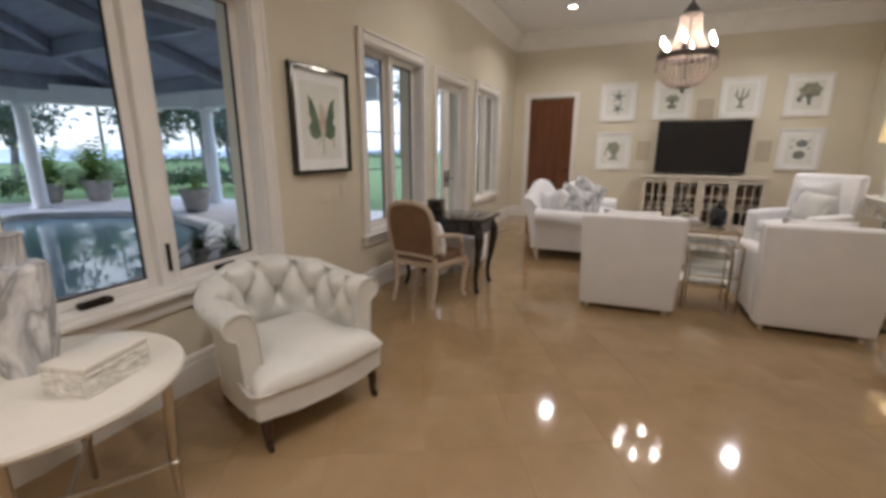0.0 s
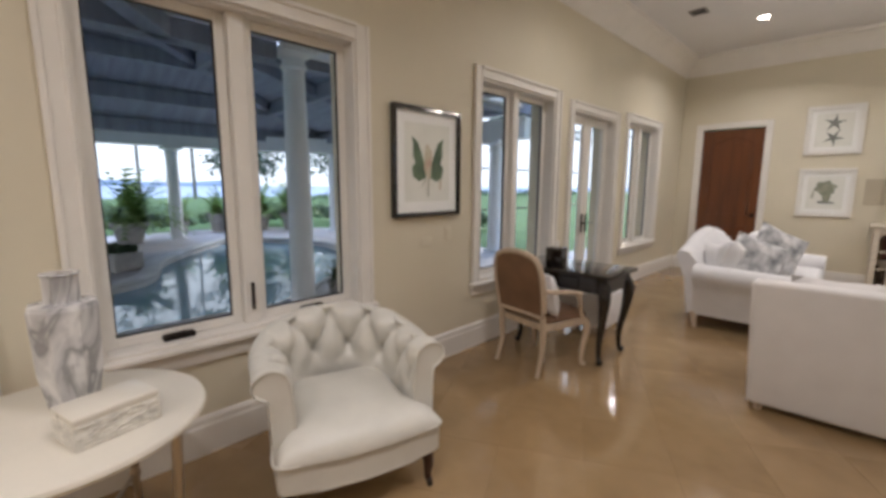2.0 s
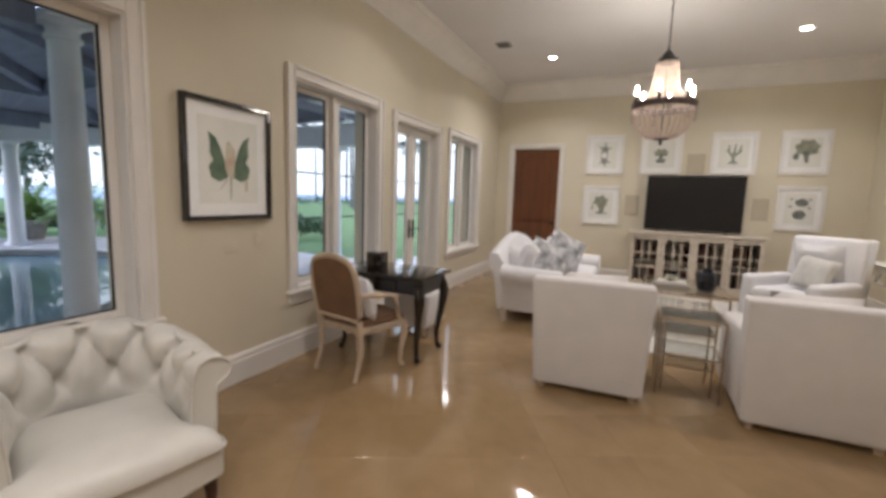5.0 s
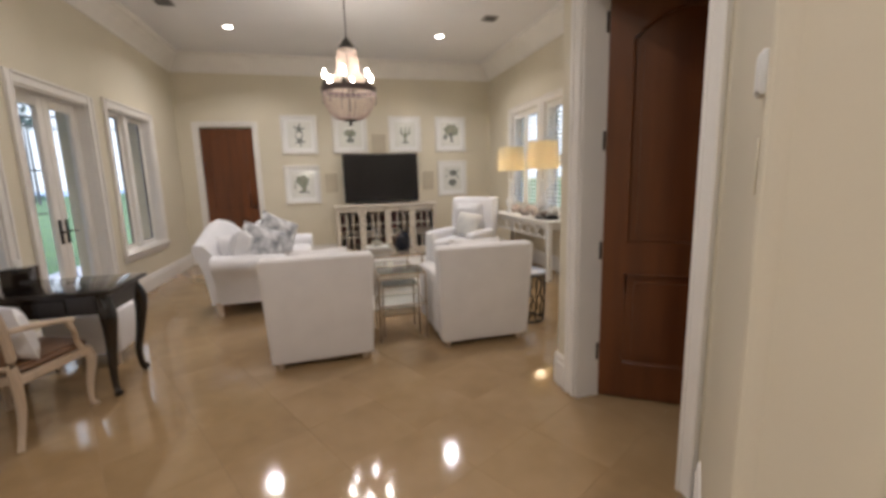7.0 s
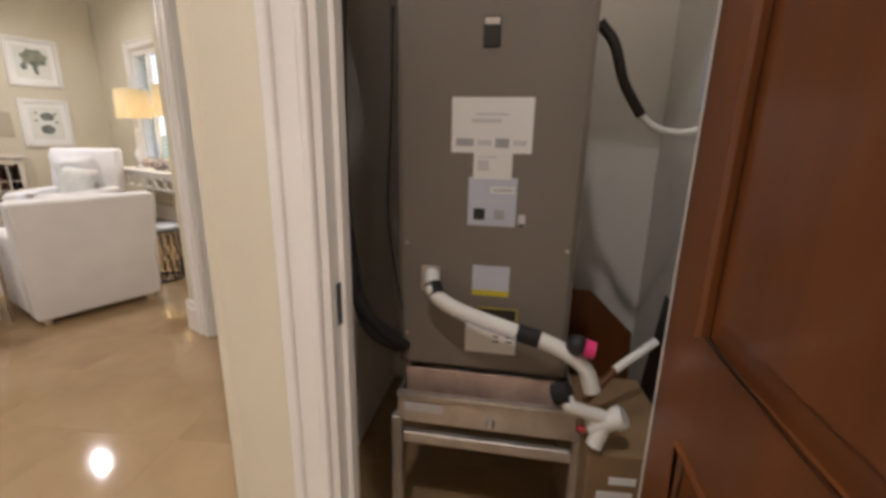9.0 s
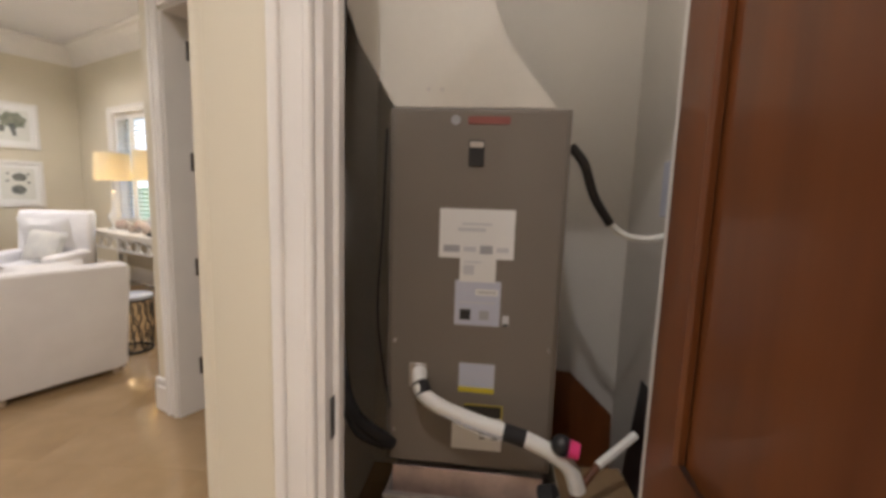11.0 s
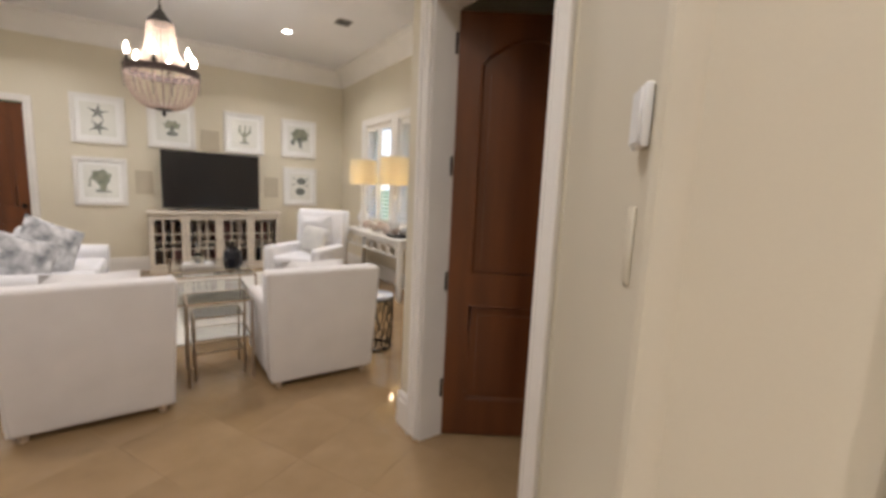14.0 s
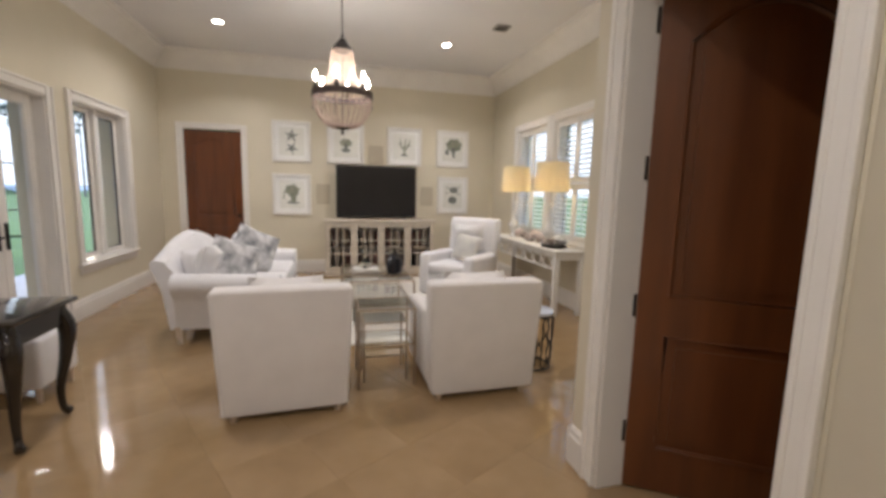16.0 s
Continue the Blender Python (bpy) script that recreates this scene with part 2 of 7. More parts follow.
def cushion(sx, sy, sz, n=8, plump=0.5, m=None):
    """A stuffed cushion centred on its origin: full in the middle, thin along the seam."""
    bm = bmesh.new()
    top, bot = {}, {}
    for i in range(n + 1):
        for j in range(n + 1):
            u, v = 2 * i / n - 1, 2 * j / n - 1
            h = ((1 - abs(u) ** 3) * (1 - abs(v) ** 3)) ** plump
            pin = 1 - 0.06 * (1 - abs(u)) * abs(v) ** 4 - 0.06 * (1 - abs(v)) * abs(u) ** 4
            x, y = u * sx / 2 * pin, v * sy / 2 * pin
            top[i, j] = bm.verts.new((x, y, h * sz / 2))
            edge = i in (0, n) or j in (0, n)
            bot[i, j] = top[i, j] if edge else bm.verts.new((x, y, -h * sz / 2))
    for i in range(n):
        for j in range(n):
            bm.faces.new((top[i, j], top[i + 1, j], top[i + 1, j + 1], top[i, j + 1]))
            q = [bot[i, j], bot[i, j + 1], bot[i + 1, j + 1], bot[i + 1, j]]
            bm.faces.new(q)
    if m is not None:
        bm.transform(m)
    return bm


# ---- shell of the place ----
def structure(ob, label, category):
    return tagged(ob, label, category, kind="structure")


def frame_of(p0, p1):
    """The frame with x along a wall from p0 to p1, y to its left, z up."""
    a = math.degrees(math.atan2(p1[1] - p0[1], p1[0] - p0[0]))
    return pose(p0[0], p0[1], 0, 0, 0, a), math.hypot(p1[0] - p0[0], p1[1] - p0[1])


def wall(name, p0, p1, thick, openings=(), height=CEIL, material=None, label="warm beige painted plaster wall"):
    """A wall whose room face runs from p0 to p1, with the room on its right; openings are (s0, s1, z0, z1)."""
    m, length = frame_of(p0, p1)
    S = sorted({0.0, length, *[v for o in openings for v in o[:2]]})
    Z = sorted({0.0, height, *[v for o in openings for v in o[2:]]})
    solid = lambda i, k: 0 <= i < len(S) - 1 and 0 <= k < len(Z) - 1 and not any(o[0] < (S[i] + S[i + 1]) / 2 < o[1] and o[2] < (Z[k] + Z[k + 1]) / 2 < o[3] for o in openings)
    bm = bmesh.new()
    quad = lambda *c: bm.faces.new([bm.verts.new(m @ Vector(v)) for v in c])
    for i in range(len(S) - 1):
        for k in range(len(Z) - 1):
            if not solid(i, k):
                continue
            a, b, c, d = S[i], S[i + 1], Z[k], Z[k + 1]
            quad((a, 0, c), (b, 0, c), (b, 0, d), (a, 0, d)), quad((a, thick, c), (a, thick, d), (b, thick, d), (b, thick, c))
            if not solid(i - 1, k):
                quad((a, 0, c), (a, 0, d), (a, thick, d), (a, thick, c))
            if not solid(i + 1, k):
                quad((b, 0, c), (b, thick, c), (b, thick, d), (b, 0, d))
            if not solid(i, k - 1):
                quad((a, 0, c), (a, thick, c), (b, thick, c), (b, 0, c))
            if not solid(i, k + 1):
                quad((a, 0, d), (b, 0, d), (b, thick, d), (a, thick, d))
    bmesh.ops.remove_doubles(bm, verts=bm.verts, dist=1e-5)
    return structure(part(name, bm, material or WALL, smooth=False), label, "wall")


BASE_PROFILE = [(0, 0), (0.020, 0), (0.020, 0.160), (0.014, 0.172), (0.014, 0.198), (0.006, 0.216), (0, 0.220)]
CROWN_PROFILE = [(0, CEIL - 0.29), (0.02, CEIL - 0.29), (0.03, CEIL - 0.25), (0.06, CEIL - 0.20), (0.11, CEIL - 0.13), (0.17, CEIL - 0.07), (0.21, CEIL - 0.05), (0.22, CEIL - 0.002), (0, CEIL - 0.002)]


def run_profile(name, p0, p1, prof, material, label, category, ends=(0.0, 0.0)):
    """A moulding along a wall face; ends: how far each end is drawn in per metre of depth, for mitres."""
    m, length = frame_of(p0, p1)
    bm = bmesh.new()
    a = [bm.verts.new(m @ Vector((d * ends[0], -d, z))) for d, z in prof]
    b = [bm.verts.new(m @ Vector((length - d * ends[1], -d, z))) for d, z in prof]
    k = len(prof)
    for i in range(k):
        bm.faces.new((a[i], a[(i + 1) % k], b[(i + 1) % k], b[i]))
    bm.faces.new(a[::-1]), bm.faces.new(b)
    return structure(part(name, bm, material, smooth=False), label, category)


XW, YN, XE = -2.27, 9.17, 3.47
# closet face: direction along it and into it
CU, CN = Vector((0.407, -0.9135)), Vector((0.9135, 0.407))
C0 = Vector((0.94, 1.026))
CA = tuple(C0 - 0.19 * CU)            # convex corner
CR = tuple(C0 + 1.25 * CU)            # far end of the closet's face
D2 = (1.70, 2.02)                      # inner corner beside the side door
STUB = (1.70, 3.20)
W1 = (0.88, 2.30, 0.64, 2.38)
W2 = (3.57, 4.80, 0.60, 2.37)
FD = (5.20, 6.34, 0.0, 2.32)
W3 = (6.77, 7.98, 0.60, 2.37)
YS = -3.6
off = lambda o, y0: (o[0] - y0, o[1] - y0, o[2], o[3])
wall("wall_west", (XW, YS), (XW, YN), 0.30, [off(o, YS) for o in (W1, W2, FD, W3)])
FDOOR = (-1.95, -1.04, 0.0, 2.44)
wall("wall_north", (XW - 0.30, YN), (XE + 0.25, YN), 0.2, [(FDOOR[0] - XW + 0.30, FDOOR[1] - XW + 0.30, 0, 2.44)])
E1, E2 = (6.98, 8.00, 0.86, 2.52), (5.70, 6.78, 0.86, 2.52)
wall("wall_east", (XE, YN), (XE, STUB[1]), 0.25, [(YN - o[1], YN - o[0], o[2], o[3]) for o in (E1, E2)])
wall("wall_living_south", (XE + 0.25, STUB[1]), (STUB[0] + 0.16, STUB[1]), 0.16)
D2O = (2.12, 2.98, 0.0, 2.46)
wall("wall_side_door", STUB, D2, 0.16, [(STUB[1] - D2O[1], STUB[1] - D2O[0], 0, 2.46)])
wall("wall_diagonal", D2, CA, 0.12)
wall("wall_closet_front", CA, CR, 0.12, [(0.19 + 0.08, 0.19 + 0.84, 0, 2.46)])
wall("wall_hall_east", CR, (1.6, YS), 0.2)
wall("wall_south", (1.8, YS), (XW - 0.3, YS), 0.2)
bm = bmesh.new()
box(bm, XW - 0.3, YS - 0.2, CEIL, XE + 0.4, YN + 0.2, CEIL + 0.15)
structure(part("ceiling", bm, CEILING, smooth=False), "smooth off-white painted ceiling", "ceiling")
bm = bmesh.new()
box(bm, XW - 0.02, YS - 0.2, -0.12, XE + 0.4, YN + 0.2, -0.003)
FLOOR = structure(part("floor", bm, GROUT, smooth=False), "polished beige stone tile floor laid diagonally", "floor")

bis = ((Vector(D2) - Vector(CA)).normalized() + (Vector(CR) - Vector(CA)).normalized()).normalized()
cc = Vector(CA) + bis * 0.0285
bm = tube(bmesh.new(), [(cc.x, cc.y, 0.0), (cc.x, cc.y, CEIL)], 0.027, 20)
structure(part("corner_bead", bm, WALL), "rounded beige plaster wall corner", "wall")

# ---- openings and trim ----
def world_part(name, bm, material, parent, label="", **k):
    """A part whose mesh was drawn in world coordinates."""
    top = parent.parent if parent.parent is not None else parent
    bm.transform(top.matrix_basis.inverted())
    return part(name, bm, material, parent, label, **k)


def boxw(name, c, material, parent, r=0.0, label="", m=None):
    bm = bmesh.new()
    if r:
        rbox(*c, r=r, seg=1, into=bm)
    else:
        box(bm, *c)
    if m is not None:
        bm.transform(m)
    return world_part(name, bm, material, parent, label, smooth=False)


def casing(parent, s0, s1, z1, m, width=0.095, z0=0.0):
    """Moulded boards round an opening, drawn in a wall's frame (s, depth, z); the room is at negative depth."""
    def board(a, b, c, d, outer):
        bm = bmesh.new()
        rbox(a, -0.018, c, b, 0.0, d, r=0.004, seg=1, into=bm)
        o = 0.022
        if outer == "l":
            rbox(a - 0.004, -0.032, c, a + o, -0.001, d, r=0.006, seg=2, into=bm)
            rbox(b - 0.018, -0.024, c, b + 0.001, -0.001, d, r=0.004, seg=1, into=bm)
        elif outer == "r":
            rbox(b - o, -0.032, c, b + 0.004, -0.001, d, r=0.006, seg=2, into=bm)
            rbox(a - 0.001, -0.024, c, a + 0.018, -0.001, d, r=0.004, seg=1, into=bm)
        else:
            rbox(a, -0.033, d - o, b, -0.001, d + 0.004, r=0.006, seg=2, into=bm)
            rbox(a + width, -0.024, c - 0.001, b - width, -0.001, c + 0.018, r=0.004, seg=1, into=bm)
        bm.transform(m)
        world_part("casing", bm, TRIM, parent, smooth=False)
    board(s0 - width, s0, z0, z1 + width, "l")
    board(s1, s1 + width, z0, z1 + width, "r")
    board(s0, s1, z1, z1 + width, "t")


def jambs(parent, s0, s1, z0, z1, depth, m, t=0.018, bottom=True):
    e = 0.002
    for c in ((s0, -0.002, z0, s0 + t, depth, z1 - e), (s1 - t, -0.002, z0, s1, depth, z1 - e), (s0 + t, -0.002, z1 - t, s1 - t, depth, z1)):
        boxw("jamb", c, TRIM, parent, m=m)
    if bottom:
        boxw("jamb", (s0 + t, -0.002, z0, s1 - t, depth, z0 + t), TRIM, parent, m=m)


def sash(parent, s0, s1, z0, z1, d, m, stile=0.05, t=0.045, edge=BRONZE, bottom=None):
    """One glazed sash with its own frame, dark glazing edge and pane."""
    bot = bottom or stile
    bm = bmesh.new()
    for c in ((s0, d, z0, s0 + stile, d + t, z1), (s1 - stile, d, z0, s1, d + t, z1), (s0 + stile, d, z0, s1 - stile, d + t, z0 + bot), (s0 + stile, d, z1 - stile, s1 - stile, d + t, z1)):
        rbox(*c, r=0.004, seg=1, into=bm)
    bm.transform(m)
    f = world_part("sash", bm, TRIM, parent, smooth=False)
    bm = bmesh.new()
    w = 0.007
    a, b, c, e = s0 + stile, s1 - stile, z0 + bot, z1 - stile
    for q in ((a, d + 0.014, c, a + w, d + 0.03, e), (b - w, d + 0.014, c, b, d + 0.03, e), (a + w, d + 0.014, c, b - w, d + 0.03, c + w), (a + w, d + 0.014, e - w, b - w, d + 0.03, e)):
        box(bm, *q)
    bm.transform(m)
    world_part("glazing_bead", bm, edge, f, "dark metal glazing edge", smooth=False)
    bm = bmesh.new()
    box(bm, a + w, d + 0.020, c + w, b - w, d + 0.024, e - w)
    bm.transform(m)
    p = world_part("pane", bm, GLASS, f, smooth=False)
    p.visible_shadow = False
    return f


MW, _ = frame_of((XW, 0), (XW, 1))      # s is y, depth runs outwards


def west_window(name, o, depth, label):
    e = thing(name, XW, (o[0] + o[1]) / 2, o[2], 0, label, "window", kind="structure")
    casing(e, o[0], o[1], o[3], MW, z0=o[2])
    jambs(e, o[0], o[1], o[2], o[3], depth + 0.05, MW)
    bm = rbox(o[0] - 0.125, -0.055, o[2] - 0.035, o[1] + 0.125, 0.0, o[2] - 0.001, r=0.01, seg=2)
    bm.transform(MW)
    world_part("window_sill", bm, TRIM, e)
    bm = rbox(o[0] - 0.10, -0.02, o[2] - 0.12, o[1] + 0.10, -0.001, o[2] - 0.036, r=0.006, seg=2)
    bm.transform(MW)
    world_part("apron", bm, TRIM, e)
    mid = (o[0] + o[1]) / 2
    boxw("mullion", (mid - 0.045, depth - 0.05, o[2] + 0.018, mid + 0.045, depth + 0.05, o[3] - 0.018), TRIM, e, r=0.006, m=MW)
    for a, b in ((o[0] + 0.019, mid - 0.046), (mid + 0.046, o[1] - 0.019)):
        sash(e, a, b, o[2] + 0.019, o[3] - 0.019, depth, MW, 0.05)
    return e


w1 = west_window("window_1", W1, 0.10, "white painted twin casement window facing the pool")
mid1 = (W1[0] + W1[1]) / 2
for s in ((W1[0] + mid1) / 2 - 0.03, (W1[1] + mid1) / 2 + 0.02):
    bm = rbox(s - 0.075, 0.035, W1[2] + 0.019, s + 0.075, 0.085, W1[2] + 0.052, r=0.012, seg=3)
    tube(bm, [(s - 0.05, 0.04, W1[2] + 0.05), (s + 0.03, 0.03, W1[2] + 0.06)], 0.008, 8)
    bm.transform(MW)
    world_part("crank_handle", bm, BRONZE, w1, "dark bronze crank handle")
bm = rbox(mid1 - 0.008, 0.030, 0.74, mid1 + 0.008, 0.052, 0.90, r=0.004, seg=1)
bm.transform(MW)
world_part("window_lock", bm, BRONZE, w1, "dark bronze lever lock")
west_window("window_2", W2, 0.11, "white painted twin casement window in a deep reveal")
west_window("window_3", W3, 0.10, "white painted twin casement window in a deep reveal")

fd = thing("door_1", XW, (FD[0] + FD[1]) / 2, 0, 0, "closed white glazed french doors to the terrace", "door", kind="structure")
casing(fd, FD[0], FD[1], FD[3], MW)
jambs(fd, FD[0], FD[1], FD[2], FD[3], 0.20, MW, bottom=False)
midf = (FD[0] + FD[1]) / 2
for a, b in ((FD[0] + 0.02, midf - 0.003), (midf + 0.003, FD[1] - 0.02)):
    sash(fd, a, b, 0.012, FD[3] - 0.02, 0.10, MW, 0.095, 0.05, edge=TRIM, bottom=0.22)
for s, way in ((midf - 0.055, -1), (midf + 0.055, 1)):
    bm = rbox(s - 0.02, 0.086, 0.88, s + 0.02, 0.102, 1.12, r=0.006, seg=2)
    tube(bm, [(s, 0.09, 1.0), (s, 0.05, 1.0), (s + way * 0.02, 0.045, 1.0), (s + way * 0.10, 0.047, 0.99)], [0.009, 0.009, 0.009, 0.007], 8)
    bm.transform(MW)
    world_part("door_handle", bm, BRONZE, fd, "dark bronze lever handle")
bm = bmesh.new()
box(bm, FD[0], -0.01, -0.002, FD[1], 0.30, 0.010)
bm.transform(MW)
world_part("threshold", bm, BRONZE, fd, smooth=False)


def door_leaf(parent, w, h, m, t=0.044, knots=True):
    """A panelled leaf with an arched upper panel, drawn from its hinge edge along x."""
    st, lock, top, bot = 0.135, 0.20, 0.13, 0.23
    zl = h * 0.33
    bm = bmesh.new()
    for c in ((0, 0, 0, st, t, h), (w - st, 0, 0, w, t, h), (st, 0, 0, w - st, t, bot), (st, 0, zl, w - st, t, zl + lock)):
        box(bm, *c)
    rise, n = 0.14, 14
    arc = [(st + (w - 2 * st) * i / n, h - top - rise * (2 * i / n - 1) ** 2) for i in range(n + 1)]
    poly = [(st, h), *arc, (w - st, h)]
    prism(bm, [(x, z) for x, z in poly][::-1], 0, t, Matrix(((1, 0, 0, 0), (0, 0, 1, 0), (0, 1, 0, 0), (0, 0, 0, 1))))
    bm.transform(m)
    leaf = world_part("leaf", bm, MAHOGANY, parent, smooth=False)
    swap = Matrix(((1, 0, 0, 0), (0, 0, 1, 0), (0, 1, 0, 0), (0, 0, 0, 1)))

    def panel(poly, inner, name="panel"):
        bm = bmesh.new()
        prism(bm, poly, 0.013, t - 0.013, swap)
        prism(bm, inner, 0.004, t - 0.004, swap)
        bm.transform(m)
        world_part(name, bm, MAHOGANY, leaf, smooth=False)
        bm = bmesh.new()
        loop = [*poly, poly[0]]
        for y in (0.004, t - 0.004):
            tube(bm, [(x, y, z) for x, z in loop], 0.011, 6, cap=False)
        bm.transform(m)
        world_part("moulding", bm, MAHOGANY, leaf)
    g = 0.05
    panel([(st, bot), (w - st, bot), (w - st, zl), (st, zl)], [(st + g, bot + g), (w - st - g, bot + g), (w - st - g, zl - g), (st + g, zl - g)])
    up = [(st, zl + lock), (w - st, zl + lock), *[(x, z) for x, z in arc[::-1]]]
    cx = w / 2
    inner = [(st + g, zl + lock + g), (w - st - g, zl + lock + g), *[(cx + (x - cx) * (1 - 2 * g / (w - 2 * st)), z - g) for x, z in arc[::-1]]]
    panel(up, inner)
    return leaf


def hinges(parent, m, zs, t=0.044):
    for z in zs:
        bm = bmesh.new()
        tube(bm, [(-0.004, -0.006, z - 0.055), (-0.004, -0.006, z + 0.055)], 0.009, 8)
        rbox(-0.030, -0.004, z - 0.05, -0.003, 0.0, z + 0.05, r=0.001, seg=1, into=bm)
        bm.transform(m)
        world_part("hinge", bm, BRONZE, parent, "dark bronze hinge")


# far door, closed
MN, _ = frame_of((XW, YN), (XE, YN))
d = thing("door_2", (FDOOR[0] + FDOOR[1]) / 2, YN, 0, 0, "closed dark mahogany panelled door in white casing", "door", kind="structure")
s0, s1 = FDOOR[0] - XW, FDOOR[1] - XW
casing(d, s0, s1, 2.44, MN, 0.075)
jambs(d, s0, s1, 0, 2.44, 0.2, MN, bottom=False)
door_leaf(d, s1 - s0 - 0.044, 2.405, MN @ pose(s0 + 0.022, 0.05, 0.01))
bm = lathe(bmesh.new(), [(0.0, 0), (0.028, 0.002), (0.03, 0.02), (0.018, 0.04), (0.0, 0.045)], 14, cap=False)
bm.transform(MN @ pose(s1 - 0.09, 0.05, 1.0, 90))
world_part("door_knob", bm, BRONZE, d, "dark bronze knob")

# side door, standing ajar away from the hall
MD, _ = frame_of(STUB, D2)
d = thing("door_3", 1.70, 2.55, 0, 0, "dark mahogany panelled door standing ajar in white casing", "door", kind="structure")
a, b = STUB[1] - D2O[1], STUB[1] - D2O[0]
casing(d, a, b, 2.46, MD, 0.085)
jambs(d, a, b, 0, 2.46, 0.16, MD, bottom=False)
ML = pose(1.85, 2.955, 0.012, 0, 0, -34) @ Matrix.Scale(-1, 4, (0, 1, 0)) @ pose(0, -0.044, 0)
door_leaf(d, 0.815, 2.42, ML)
hinges(d, pose(1.848, 2.962, 0, 0, 0, -60), (0.303, 0.956, 1.613, 2.265))

# closet door, swung right open into the hall
MC, _ = frame_of(tuple(C0), tuple(C0 + CU))
d = thing("door_4", *(C0 + 0.46 * CU), 0, 0, "mahogany panelled closet door swung wide open", "door", kind="structure")
casing(d, 0.08, 0.84, 2.46, MC, 0.085)
jambs(d, 0.08, 0.84, 0, 2.46, 0.12, MC, bottom=False)
boxw("door_stop", (0.098, 0.05, 0, 0.110, 0.085, 2.44), TRIM, d, m=MC)
boxw("door_stop", (0.810, 0.05, 0, 0.822, 0.085, 2.44), TRIM, d, m=MC)
ang = math.degrees(math.atan2(-CN.y, -CN.x))
hp = C0 + 0.780 * CU - 0.004 * CN
ML = pose(hp.x, hp.y, 0.012, 0, 0, ang - 1.5)
door_leaf(d, 0.735, 2.42, ML)
bm = rbox(0.0985, 0.028, 0.89, 0.1005, 0.055, 0.99, r=0.0005, seg=1)
bm.transform(MC)
world_part("strike_plate", bm, BRONZE, d, "dark bronze strike plate")

# baseboards and crown
def base(p0, p1, a, b, i):
    u = (Vector(p1) - Vector(p0)).normalized()
    q0, q1 = Vector(p0) + u * a, Vector(p0) + u * b
    run_profile("baseboard", q0, q1, BASE_PROFILE, TRIM, "white moulded baseboard", "baseboard")


LW = YN - YS
for a, b in ((0, FD[0] - YS - 0.10), (FD[1] - YS + 0.10, LW)):
    base((XW, YS), (XW, YN), a, b, 0)
for a, b in ((0.02, s0 - 0.08), (s1 + 0.08, XE - XW)):
    base((XW, YN), (XE, YN), a, b, 0)
base((XE, YN), (XE, STUB[1]), 0.02, YN - STUB[1], 0)
base((XE, STUB[1]), STUB, 0.02, XE - STUB[0] + 0.018, 0)
base(STUB, D2, 0.0, STUB[1] - D2O[1] - 0.09, 0)
base(D2, CA, 0.02, (Vector(CA) - Vector(D2)).length, 0)
base(CA, CR, 0.0, 0.09, 0)
base(CA, CR, 0.19 + 0.935, 1.44, 0)
run_profile("crown_moulding", (XW, YS), (XW, YN), CROWN_PROFILE, TRIM, "white cove crown moulding", "crown moulding", (0, 1))
run_profile("crown_moulding", (XW, YN), (XE, YN), CROWN_PROFILE, TRIM, "white cove crown moulding", "crown moulding", (1, 1))
run_profile("crown_moulding", (XE, YN), (XE, STUB[1]), CROWN_PROFILE, TRIM, "white cove crown moulding", "crown moulding", (1, 1))
run_profile("crown_moulding", (XE, STUB[1]), STUB, CROWN_PROFILE, TRIM, "white cove crown moulding", "crown moulding", (1, -1))
run_profile("crown_moulding", STUB, D2, CROWN_PROFILE, TRIM, "white cove crown moulding", "crown moulding", (-1, 0))

# east windows with louvred shutters
ME, _ = frame_of((XE, YN), (XE, STUB[1]))


def shutter_leaf(parent, s0, s1, z0, z1, d, tilt):
    bm = bmesh.new()
    for c in ((s0, d, z0, s0 + 0.045, d + 0.028, z1), (s1 - 0.045, d, z0, s1, d + 0.028, z1), (s0 + 0.045, d, z0, s1 - 0.045, d + 0.028, z0 + 0.08), (s0 + 0.045, d, z1 - 0.08, s1 - 0.045, d + 0.028, z1)):
        rbox(*c, r=0.004, seg=1, into=bm)
    bm.transform(ME)
    f = world_part("shutter", bm, TRIM, parent, smooth=False)
    z = z0 + 0.115
    while z < z1 - 0.1:
        bm = rbox(s0 + 0.046, -0.032, -0.004, s1 - 0.046, 0.032, 0.004, r=0.003, seg=1)
        bm.transform(ME @ pose(0, d + 0.014, z, tilt))
        world_part("louvre", bm, TRIM, f, smooth=False)
        z += 0.062
    bm = tube(bmesh.new(), [((s0 + s1) / 2, d - 0.03, z0 + 0.12), ((s0 + s1) / 2, d - 0.03, z1 - 0.12)], 0.005, 6)
    bm.transform(ME)
    world_part("tilt_rod", bm, TRIM, f)


